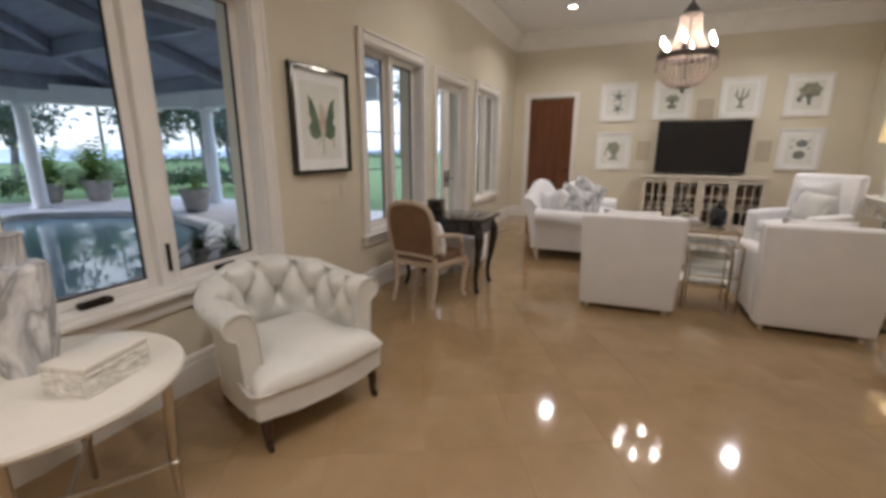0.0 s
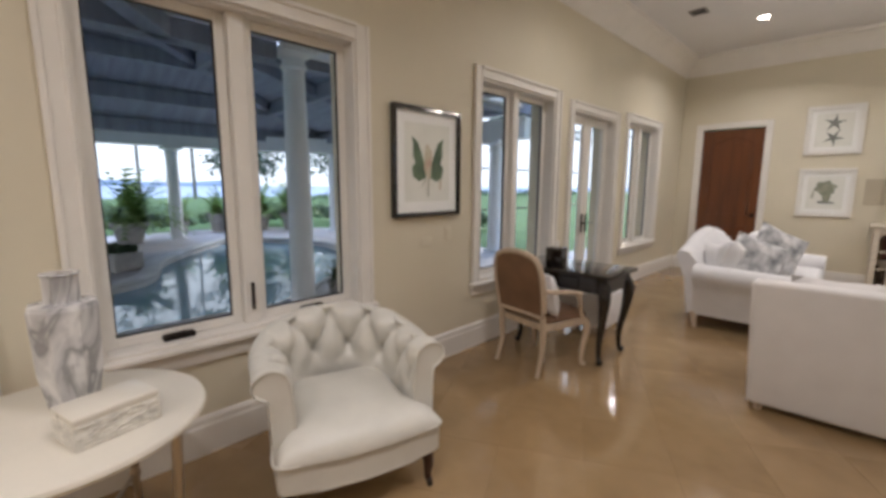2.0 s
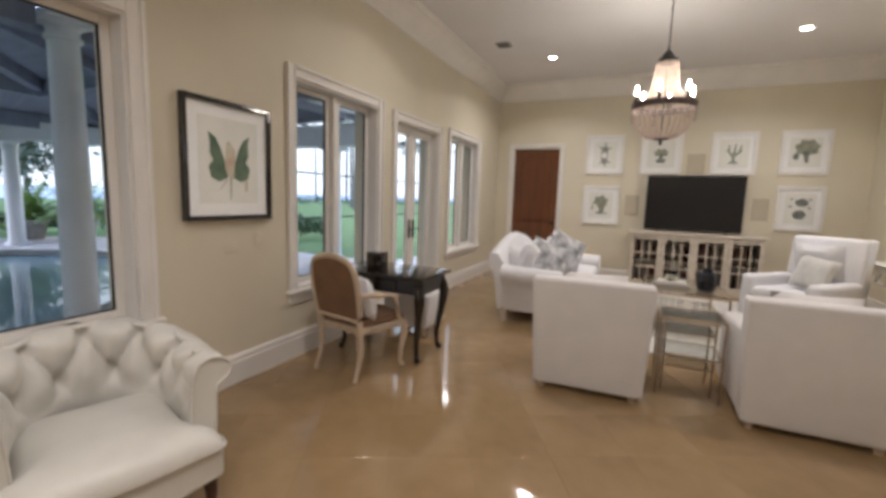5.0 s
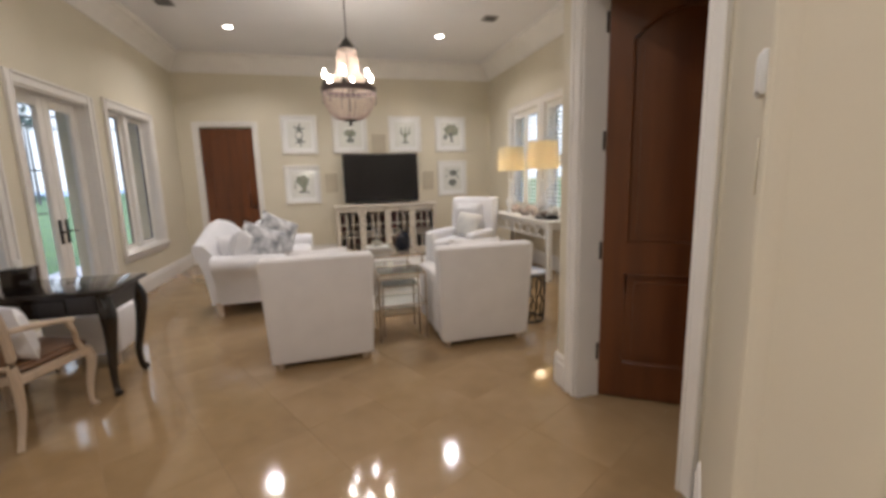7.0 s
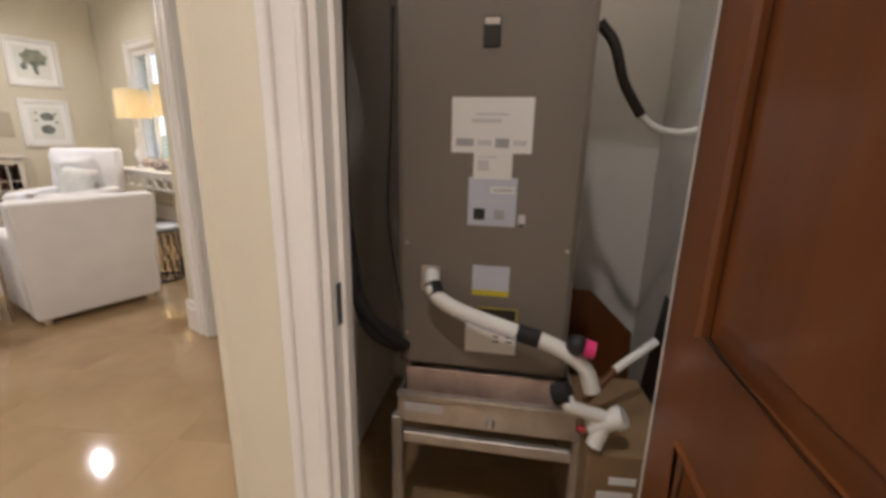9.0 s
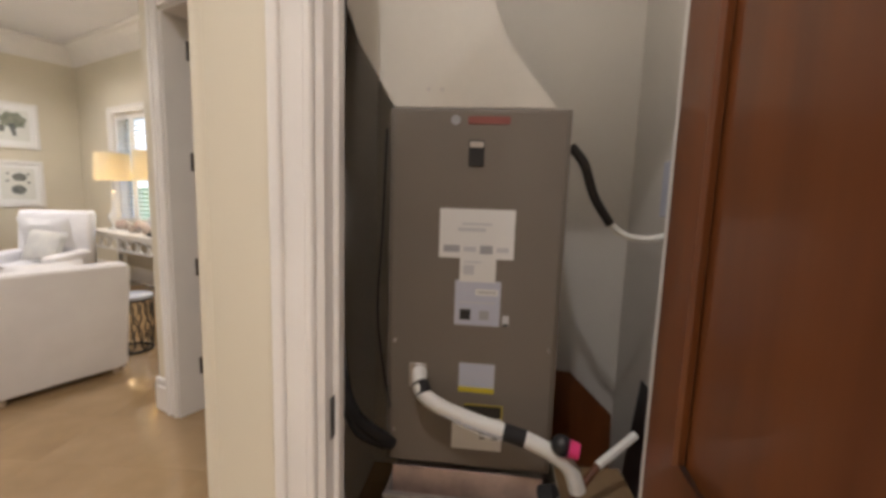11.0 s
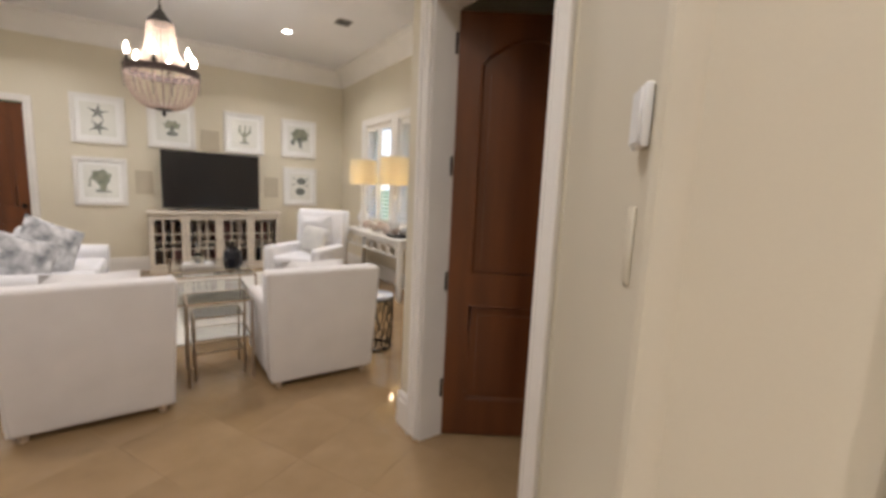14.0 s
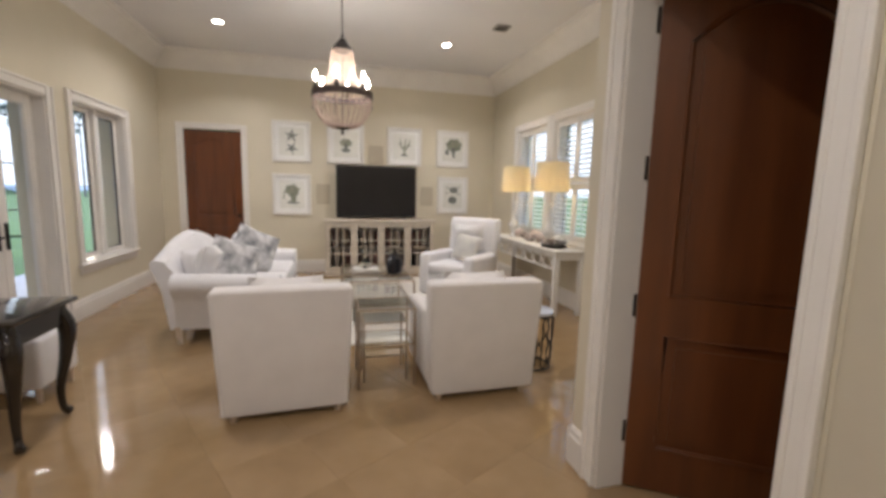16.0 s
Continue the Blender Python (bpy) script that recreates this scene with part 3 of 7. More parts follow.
for k, o in enumerate((E1, E2)):
    e = thing("window_%d" % (4 + k), XE, (o[0] + o[1]) / 2, o[2], 0, "white window with louvred plantation shutters", "window", kind="structure")
    a, b = YN - o[1], YN - o[0]
    casing(e, a, b, o[3], ME, z0=o[2])
    jambs(e, a, b, o[2], o[3], 0.2, ME)
    bm = rbox(a - 0.10, -0.05, o[2] - 0.035, b + 0.10, 0.0, o[2] - 0.001, r=0.008, seg=2)
    bm.transform(ME)
    world_part("window_sill", bm, TRIM, e)
    sash(e, a + 0.02, b - 0.02, o[2] + 0.02, o[3] - 0.02, 0.14, ME)
    zm = o[2] + (o[3] - o[2]) * 0.47
    mid = (a + b) / 2
    for s, t in ((a + 0.02, mid - 0.002), (mid + 0.002, b - 0.02)):
        shutter_leaf(e, s, t, o[2] + 0.02, zm, 0.03, 10)
        shutter_leaf(e, s, t, zm + 0.006, o[3] - 0.02, 0.03, 27)

# shells of the closet and of the room behind the side door
cw = lambda a, b: tuple(C0 + a * CU + b * CN)
wall("wall_closet_left", cw(-0.13, 0.12), cw(-0.13, 1.25), 0.08, material=CLOSET_WALL, label="grey painted closet wall")
wall("wall_closet_back", cw(-0.21, 1.25), cw(1.28, 1.25), 0.08, material=CLOSET_WALL, label="grey painted closet wall")
wall("wall_closet_right", cw(1.10, 1.25), cw(1.10, 0.12), 0.08, material=CLOSET_WALL, label="grey painted closet wall")
wall("wall_side_room", (XE + 0.25, STUB[1]), (XE + 0.25, YS), 0.2)
wall("wall_side_room_south", (XE + 0.25, -1.2), (1.6, -1.2), 0.12)

side = thing("trim", XW, 0.45, 0.5, 0, "white moulded casing of the next opening", "trim", kind="structure")
for a, b, p in ((0.28, 0.545, 0.02), (0.50, 0.55, 0.034)):
    bm = rbox(a, -p, 0.56, b, 0.0, 2.55, r=0.006, seg=2)
    bm.transform(MW)
    world_part("casing", bm, TRIM, side, smooth=False)

# ---- seating ----
def tufted_chair(x, y, rz):
    t = thing("tufted_armchair", x, y, 0, rz, "white leather button-tufted barrel armchair on dark legs", "armchair")
    NU, half, yb, yf = 228, 0.325, -0.30, 0.27
    prof = [(0.055, 0.26), (0.052, 0.33), (0.050, 0.39), (0.048, 0.44), (0.046, 0.49), (0.043, 0.54), (0.040, 0.59), (0.036, 0.635), (0.030, 0.675), (0.018, 0.71), (-0.010, 0.737), (-0.048, 0.746), (-0.088, 0.732), (-0.114, 0.698), (-0.114, 0.655), (-0.090, 0.622), (-0.056, 0.59), (-0.048, 0.45), (-0.044, 0.30), (-0.040, 0.17)]
    fineprof = spline([(a, b, 0) for a, b in prof], 3)
    prof = [(q.x, q.y) for q in fineprof]
    # centre line of the wrap-round back, with arms running forward
    line = []
    for i in range(NU + 1):
        u = i / NU
        if u < 0.2:
            p, nrm, h = Vector((-half, yf + (0.02 - yf) * u / 0.2)), Vector((1, 0)), 0
        elif u > 0.8:
            p, nrm, h = Vector((half, 0.02 + (yf - 0.02) * (u - 0.8) / 0.2)), Vector((-1, 0)), 0
        else:
            a = math.pi * (u - 0.2) / 0.6
            p, nrm = Vector((-half * math.cos(a), 0.02 - (0.02 - yb) * math.sin(a))), Vector((math.cos(a), math.sin(a)))
            h = math.sin(a)
        line.append((p, nrm.normalized(), h))
    bm = bmesh.new()
    rows = []
    for i, (p, nrm, h) in enumerate(line):
        u = i / NU
        row = []
        for j, (d, z) in enumerate(prof):
            zz = z if z < 0.28 else 0.28 + (z - 0.28) * (0.89 + 0.19 * h)
            if 3 <= j <= 37:
                v = (j - 3) / 34
                a, b = 8.0 * u + 1.5 * v, 8.0 * u - 1.5 * v
                sa, sb = abs(math.sin(math.pi * a)), abs(math.sin(math.pi * b))
                puff = (sa * sb) ** 0.45
                pit = math.exp(-((1 - abs(math.cos(math.pi * a))) ** 2 + (1 - abs(math.cos(math.pi * b))) ** 2) / 0.02)
                fade = min(1, max(0, j - 9) / 6, (37.5 - j) / 7) * min(1, u / 0.08, (1 - u) / 0.08)
                d = d + fade * (0.062 * puff - 0.036 - 0.030 * pit)
            q = p + nrm * d
            row.append(bm.verts.new((q.x, q.y, zz)))
        rows.append(row)
    for r0, r1 in zip(rows, rows[1:]):
        for j in range(len(prof) - 1):
            bm.faces.new((r0[j], r0[j + 1], r1[j + 1], r1[j]))
    bm.faces.new(rows[0]), bm.faces.new(rows[-1][::-1])
    part("tufted_back", bm, WHITE_LEATHER, t, "deep button-tufted white leather back", angle=75)
    for sx in (-1, 1):                          # scrolled arm fronts with piping
        pts = [(sx * half - sx * d, yf + 0.004, 0.28 + (z - 0.28) * 0.89 if z > 0.28 else z) for d, z in prof]
        bm = bmesh.new()
        vs = [bm.verts.new(p) for p in pts]
        vb = [bm.verts.new((p[0], p[1] - 0.012, p[2])) for p in pts]
        k = len(vs)
        bm.faces.new(vs), bm.faces.new(vb[::-1])
        for i in range(k):
            bm.faces.new((vs[i], vs[(i + 1) % k], vb[(i + 1) % k], vb[i]))
        front = part("arm_front", bm, WHITE_LEATHER, t)
        part("piping", tube(bmesh.new(), [(a, b + 0.003, c) for a, b, c in pts], 0.006, 6), WHITE_LEATHER, front)
    n = 30
    bm = bmesh.new()                           # thick, crowned, bow-fronted seat cushion
    rows = []
    for i in range(n + 1):
        u = math.sin((2 * i / n - 1) * math.pi / 2)
        row = []
        for j in range(n + 1):
            v = math.sin(j / n * math.pi / 2)
            w = 0.285 + 0.085 * min(1, max(0, (v - 0.66) / 0.2))
            yy = -0.20 + v * (0.59 + 0.045 * (1 - u * u))
            edge = ((1 - abs(u) ** 8) * (1 - v ** 10)) ** 0.5
            row.append(bm.verts.new((u * w, yy, 0.325 + 0.100 * edge + 0.030 * (1 - u * u) * math.sin(math.pi * min(1, v)) ** 0.7)))
        rows.append(row)
    for i in range(n):
        for j in range(n):
            bm.faces.new((rows[i][j], rows[i + 1][j], rows[i + 1][j + 1], rows[i][j + 1]))
    part("seat", bm, WHITE_LEATHER, t, angle=80)
    rim = [(-0.37, 0.20), (-0.37, 0.375), (-0.2, 0.405), (0, 0.418), (0.2, 0.405), (0.37, 0.375), (0.37, 0.20), (0.34, -0.05), (0.22, -0.26), (0, -0.32), (-0.22, -0.26), (-0.34, -0.05)]
    bm = prism(bmesh.new(), rim, 0.182, 0.332)
    bmesh.ops.bevel(bm, geom=[e for e in bm.edges], offset=0.012, segments=2, affect="EDGES")
    part("seat_rail", bm, WHITE_LEATHER, t)
    part("piping", tube(bmesh.new(), [(p.x * 1.004, p.y + 0.003, 0.325) for p in spline([(q[0], q[1], 0) for q in rim[:7]], 5)], 0.006, 6), WHITE_LEATHER, t)
    for sx in (-1, 1):
        leg = part("leg", tube(bmesh.new(), spline([(sx * 0.315, 0.33, 0.20), (sx * 0.322, 0.345, 0.12), (sx * 0.318, 0.345, 0.06), (sx * 0.318, 0.352, 0.03)], 4), [0.032, 0.031, 0.029, 0.027, 0.026, 0.024, 0.022, 0.020, 0.018, 0.017, 0.017, 0.017, 0.018], 10), DARK_LEG, t)
        bm = lathe(bmesh.new(), [(0.0, -0.009), (0.019, -0.009), (0.022, 0), (0.019, 0.009), (0.0, 0.009)], 14, cap=False)
        bm.transform(pose(sx * 0.318, 0.365, 0.022, 0, 90, 0))
        part("caster", bm, BRONZE, leg)
        part("leg", tube(bmesh.new(), spline([(sx * 0.24, -0.22, 0.20), (sx * 0.25, -0.24, 0.10), (sx * 0.265, -0.275, 0.0)], 4), [0.026, 0.025, 0.024, 0.023, 0.021, 0.02, 0.019, 0.018, 0.017], 8), DARK_LEG, t)
    return t


tufted_chair(-1.66, 1.77, -108)


def slip_chair(x, y, rz):
    """A slipcovered club chair whose tall plain back faces the hall; origin below its back."""
    t = thing("club_chair", x, y, 0, rz, "white slipcovered club chair with a plain tall back", "armchair", "club chairs backing on the hall")
    w = 0.765
    bm = bmesh.new()                          # back: slightly raked and swelling, soft edges
    rbox(-w / 2, 0.0, 0.04, w / 2, 0.17, 0.87, r=0.028, seg=4, into=bm)
    for v in bm.verts:
        k = (v.co.z - 0.055) / 0.815
        v.co.x *= 1 + 0.10 * k
        v.co.y += -0.055 * k + 0.012 * math.cos(v.co.x * 3)
    back = part("backrest", bm, SLIPCOVER, t)
    for sx in (-1, 1):
        part("piping", tube(bmesh.new(), [(sx * (w / 2 - 0.004) * (1 + 0.10 * k), -0.052 * k + 0.012, 0.06 + 0.80 * k) for k in (0, 0.25, 0.5, 0.75, 0.98)], 0.006, 6), SLIPCOVER, back)
        bm = rbox(sx * w / 2 - 0.075 - sx * 0.062, 0.14, 0.055, sx * w / 2 + 0.075 - sx * 0.062, 0.86, 0.60, r=0.05, seg=4)
        for v in bm.verts:
            if v.co.z > 0.4:
                v.co.z += 0.10 * max(0, (0.5 - v.co.y)) 
        part("arm", bm, SLIPCOVER, t)
    part("seat_base", rbox(-w / 2 + 0.14, 0.15, 0.058, w / 2 - 0.14, 0.85, 0.32, r=0.015, seg=2), SLIPCOVER, t)
    bm = rbox(-w / 2 + 0.145, 0.17, 0.32, w / 2 - 0.145, 0.89, 0.47, r=0.05, seg=4)
    part("seat_cushion", bm, SLIPCOVER, t)
    bm = cushion(w - 0.28, 0.42, 0.20, 8, 0.4, pose(0, 0.24, 0.68, 80, 0, 0))
    part("back_cushion", bm, SLIPCOVER, t)
    for sx in (-1, 1):
        for yy in (0.05, 0.80):
            part("foot", lathe(bmesh.new(), [(0.022, 0), (0.028, 0.055), (0.028, 0.07)], 4, (sx * (w / 2 - 0.06), yy, 0)), BLEACHED, t, "pale wooden block foot", smooth=False)
    return t


slip_chair(0.122, 3.985, 2.5)
slip_chair(1.470, 4.00, 0.5)


def sofa(x, y, rz):
    """A camel-back sofa with rolled arms; origin below the middle of its back, facing local +y."""
    t = thing("sofa", x, y, 0, rz, "white upholstered camelback sofa with rolled arms", "sofa")
    w, d = 2.0, 0.98
    part("seat_base", rbox(-w / 2 + 0.10, 0.06, 0.14, w / 2 - 0.10, d - 0.04, 0.34, r=0.02, seg=2), WHITE_COTTON, t)
    n = 24
    bm = bmesh.new()
    rows = []
    for i in range(n + 1):
        u = 2 * i / n - 1
        hump = 0.80 + 0.19 * math.cos(u * math.pi / 2) ** 1.2
        px = u * (w / 2 - 0.06)
        rows.append([bm.verts.new((px, yy, zz)) for yy, zz in ((0.0, 0.14), (-0.05, 0.5), (-0.14, hump - 0.06), (-0.135, hump - 0.02), (-0.10, hump), (-0.03, hump - 0.015), (0.02, hump - 0.07), (0.13, 0.6), (0.20, 0.34), (0.20, 0.15))])
    for r0, r1 in zip(rows, rows[1:]):
        for j in range(9):
            bm.faces.new((r0[j], r0[j + 1], r1[j + 1], r1[j]))
    bm.faces.new(rows[0][::-1]), bm.faces.new(rows[-1])
    back = part("backrest", bm, WHITE_COTTON, t, angle=60)
    part("piping", tube(bmesh.new(), [(2 * i / n * (w / 2 - 0.06) - w / 2 + 0.06, -0.015, 0.80 + 0.19 * math.cos((2 * i / n - 1) * math.pi / 2) ** 1.2 - 0.03) for i in range(n + 1)], 0.008, 6), WHITE_COTTON, back)
    for sx in (-1, 1):
        bm = bmesh.new()
        ring = [(-0.035, 0.14), (-0.02, 0.40), (0.02, 0.47), (0.075, 0.515), (0.10, 0.575), (0.085, 0.63), (0.035, 0.668), (-0.04, 0.675), (-0.11, 0.66), (-0.155, 0.615), (-0.16, 0.55), (-0.145, 0.48), (-0.14, 0.14)]
        a = [bm.verts.new((sx * (w / 2 - 0.02 + q), 0.05, z)) for q, z in ring]
        b = [bm.verts.new((sx * (w / 2 - 0.02 + q), d, z - 0.03 * (z > 0.4))) for q, z in ring]
        k = len(ring)
        for i in range(k):
            bm.faces.new((a[i], a[(i + 1) % k], b[(i + 1) % k], b[i]))
        bm.faces.new(a[::-1]), bm.faces.new(b)
        part("arm", bm, WHITE_COTTON, t, angle=60)
        for yy in (0.06, d - 0.06):
            part("leg", tube(bmesh.new(), [(sx * (w / 2 - 0.09), yy, 0.16), (sx * (w / 2 - 0.07), yy + 0.01, 0.07), (sx * (w / 2 - 0.05), yy + 0.03, 0.0)], [0.042, 0.030, 0.02], 6), BLEACHED, t, "pale tapered wooden leg")
        part("seat_cushion", rbox(min(0, sx * (w / 2 - 0.17)) + 0.004, 0.20, 0.34, max(0, sx * (w / 2 - 0.17)) - 0.004, d - 0.01, 0.51, r=0.05, seg=4), WHITE_COTTON, t)
    for k, (px, tilt) in enumerate(((-0.60, 14), (0.58, -10))):
        part("back_cushion", cushion(0.62, 0.46, 0.24, 8, 0.4, pose(px, 0.31, 0.70, 72, 0, tilt)), WHITE_COTTON, t)
    return t


sofa(-1.06, 6.53, -90)

PRINT = mat("blue_grey_print_cloth", (0.84, 0.84, 0.85), 0.9, var=0.12, scale=10, fine=300, bump=0.2, second=(0.20, 0.21, 0.23))


def throw_pillow(x, y, z, m, label, material, s=0.48, name="throw_pillow"):
    ob = part(name, cushion(s, s, 0.17, 10, 0.45), material)
    ob.matrix_world = pose(x, y, z) @ m
    return tagged(ob, label, "pillow")


throw_pillow(-0.56, 5.90, 0.70, pose(0, 0, 0, 72, 22, 22), "white pillow with blue-grey coral print on the sofa", PRINT, 0.50)
throw_pillow(-0.47, 6.60, 0.745, pose(0, 0, 0, 72, 26, 30), "white pillow with blue-grey coral print on the sofa", PRINT, 0.52)
throw_pillow(-0.84, 5.88, 0.66, pose(0, 0, 0, 76, 0, 60), "plain white cotton pillow in the sofa corner", WHITE_COTTON, 0.42)


def lounge_chair(x, y, rz):
    t = thing("lounge_chair", x, y, 0, rz, "white slipcovered armchair beside the media cabinet", "armchair")
    part("seat_base", rbox(-0.40, -0.40, 0.03, 0.40, 0.40, 0.34, r=0.02, seg=2), WHITE_COTTON, t)
    part("seat_cushion", rbox(-0.285, -0.26, 0.34, 0.285, 0.44, 0.49, r=0.055, seg=4), WHITE_COTTON, t)
    bm = rbox(-0.40, -0.46, 0.05, 0.40, -0.27, 1.08, r=0.05, seg=4)
    for v in bm.verts:
        k = max(0, v.co.z - 0.4)
        v.co.y -= 0.20 * k
        v.co.z += 0.03 * abs(v.co.x) / 0.4 * (v.co.z > 0.9)
    part("backrest", bm, WHITE_COTTON, t)
    for sx in (-1, 1):
        bm = rbox(sx * 0.36 - 0.085, -0.34, 0.03, sx * 0.36 + 0.085, 0.43, 0.62, r=0.06, seg=4)
        part("arm", bm, WHITE_COTTON, t)
    part("back_cushion", cushion(0.56, 0.55, 0.2, 8, 0.4, pose(0, -0.26, 0.76, 76)), WHITE_COTTON, t)
    return t


lounge_chair(2.22, 7.12, 134)
throw_pillow(2.29, 7.03, 0.69, pose(0, 0, 0, 68, 8, -44), "pale patterned pillow on the white armchair", mat("pale_print_cloth", (0.74, 0.73, 0.68), 0.9, var=0.25, scale=9, fine=300, second=(0.58, 0.58, 0.58)), 0.40)


def desk_chair(x, y, rz):
    """A French armchair; origin below the middle of its back legs, facing local +y."""
    t = thing("french_armchair", x, y, 0, rz, "bleached wood french armchair with brown leather back", "chair")
    wl = 0.22
    outline = [(-0.235, 0.47), (-0.25, 0.70), (-0.225, 0.88), (-0.14, 0.945), (0, 0.965), (0.14, 0.945), (0.225, 0.88), (0.25, 0.70), (0.235, 0.47)]
    rake = lambda z: -0.17 * (z - 0.42)
    P = [(p.x, rake(p.y), p.y) for p in spline([(a, b, 0) for a, b in outline], 5)]
    P = P + [(p[0] * (1 - 2 * 0), 0 + rake(0.47), 0.475) for p in [(0.12, 0), (0.0, 0), (-0.12, 0), (-0.235, 0)]]
    frame_ = part("back_frame", tube(bmesh.new(), P, 0.023, 8), BLEACHED, t)
    bm = bmesh.new()
    inner = [(p[0] * 0.93, p[2] if p[2] > 0.5 else 0.485) for p in P[:-4]]
    for off_, f in ((-0.014, -1), (0.018, 1)):
        c = bm.verts.new((0, rake(0.72) + off_ * 1.6, 0.72))
        vs = [bm.verts.new((a, rake(b) + off_, b)) for a, b in inner]
        for i in range(len(vs)):
            bm.faces.new((c, vs[i], vs[(i + 1) % len(vs)]))
    part("back_upholstery", bm, BROWN_LEATHER, t, "brown leather back panel")
    seat = [(-0.245, 0.0), (-0.30, 0.46), (-0.2, 0.50), (0, 0.515), (0.2, 0.50), (0.30, 0.46), (0.245, 0.0)]
    bm = prism(bmesh.new(), seat, 0.36, 0.415)
    bmesh.ops.bevel(bm, geom=bm.edges[:], offset=0.008, segments=2, affect="EDGES")
    part("seat_rail", bm, BLEACHED, t)
    bm = prism(bmesh.new(), [(a * 0.96, 0.012 + b * 0.965) for a, b in seat], 0.405, 0.465)
    bmesh.ops.bevel(bm, geom=bm.edges[:], offset=0.024, segments=3, affect="EDGES")
    part("seat", bm, BROWN_LEATHER, t, "brown leather seat")
    for sx in (-1, 1):
        part("leg", tube(bmesh.new(), spline([(sx * 0.225, rake(0.47), 0.47), (sx * 0.225, 0.0, 0.34), (sx * 0.22, 0.0, 0.18), (sx * 0.225, -0.05, 0.0)], 4), [0.024, 0.025, 0.026, 0.026, 0.026, 0.025, 0.024, 0.023, 0.021, 0.019, 0.018, 0.017, 0.018], 8), BLEACHED, t)
        part("leg", tube(bmesh.new(), spline([(sx * 0.265, 0.44, 0.40), (sx * 0.28, 0.465, 0.32), (sx * 0.262, 0.445, 0.16), (sx * 0.258, 0.44, 0.04), (sx * 0.268, 0.46, 0.0)], 3), [0.03, 0.031, 0.032, 0.031, 0.028, 0.025, 0.022, 0.02, 0.018, 0.017, 0.019, 0.022, 0.022], 8), BLEACHED, t)
        arm = part("arm", tube(bmesh.new(), spline([(sx * 0.245, rake(0.68), 0.68), (sx * 0.285, 0.12, 0.665), (sx * 0.295, 0.28, 0.64), (sx * 0.305, 0.33, 0.625)], 4), [0.017] * 11 + [0.019, 0.024], 8), BLEACHED, t)
        part("arm_post", tube(bmesh.new(), spline([(sx * 0.29, 0.30, 0.64), (sx * 0.305, 0.33, 0.56), (sx * 0.28, 0.37, 0.48), (sx * 0.285, 0.40, 0.40)], 4), 0.017, 8), BLEACHED, arm)
    return t


desk_chair(-1.695, 3.44, -10)
throw_pillow(-1.60, 3.58, 0.62, pose(0, 0, 0, 76, 0, 152), "small white cotton pillow on the desk chair", WHITE_COTTON, 0.34)


# ---- tables ----
def writing_desk(x0, y0, x1, y1):
    cx, cy = (x0 + x1) / 2, (y0 + y1) / 2
    t = thing("writing_desk", cx, cy, 0, 0, "black lacquered writing desk with cabriole legs", "desk")
    hx, hy = (x1 - x0) / 2, (y1 - y0) / 2
    bm = rbox(-hx, -hy, 0.735, hx, hy, 0.765, r=0.012, seg=3)
    part("tabletop", bm, EBONY, t)
    part("apron", rbox(-hx + 0.045, -hy + 0.045, 0.60, hx - 0.045, hy - 0.045, 0.738, r=0.006, seg=1), EBONY, t)
    part("drawer_front", rbox(-0.20, -hy + 0.036, 0.625, 0.20, -hy + 0.05, 0.715, r=0.004, seg=1), EBONY, t)
    for sx in (-1, 1):
        for sy in (-1, 1):
            a, b = sx * (hx - 0.085), sy * (hy - 0.085)
            P = spline([(a, b, 0.70), (a + sx * 0.032, b + sy * 0.032, 0.58), (a + sx * 0.02, b + sy * 0.02, 0.40), (a - sx * 0.008, b - sy * 0.008, 0.20), (a - sx * 0.004, b - sy * 0.004, 0.06), (a + sx * 0.022, b + sy * 0.022, 0.016)], 4)
            part("leg", tube(bmesh.new(), P, [0.046, 0.048, 0.05, 0.05, 0.049, 0.046, 0.042, 0.038, 0.035, 0.032, 0.029, 0.027, 0.025, 0.023, 0.022, 0.021, 0.021, 0.023, 0.026, 0.028, 0.017], 10), EBONY, t)
    return t


writing_desk(-2.12, 3.83, -1.17, 4.42)
t = thing("tissue_box", -1.75, 4.04, 0.765, 8, "black tissue box with a white tissue on the desk", "tissue box")
part("box", rbox(-0.074, -0.074, 0, 0.074, 0.074, 0.155, r=0.006, seg=2), EBONY, t)
bm = bmesh.new()
lathe(bm, [(0.014, 0.154), (0.022, 0.175), (0.03, 0.205), (0.012, 0.21)], 9)
for v in bm.verts:
    v.co.x *= 0.5 + 0.5 * math.sin(9 * v.co.z * 20)
    v.co.x += 0.012 * math.sin(40 * v.co.y)
part("tissue", bm, PAPER, t, "white crumpled tissue")
t = thing("ottoman", -1.72, 4.72, 0, 0, "low white upholstered ottoman behind the desk", "ottoman")
part("seat", rbox(-0.26, -0.22, 0.10, 0.26, 0.22, 0.46, r=0.04, seg=4), WHITE_COTTON, t)
for sx in (-1, 1):
    for sy in (-1, 1):
        part("leg", tube(bmesh.new(), [(sx * 0.21, sy * 0.17, 0.11), (sx * 0.215, sy * 0.175, 0)], [0.022, 0.015], 8), BLEACHED, t)

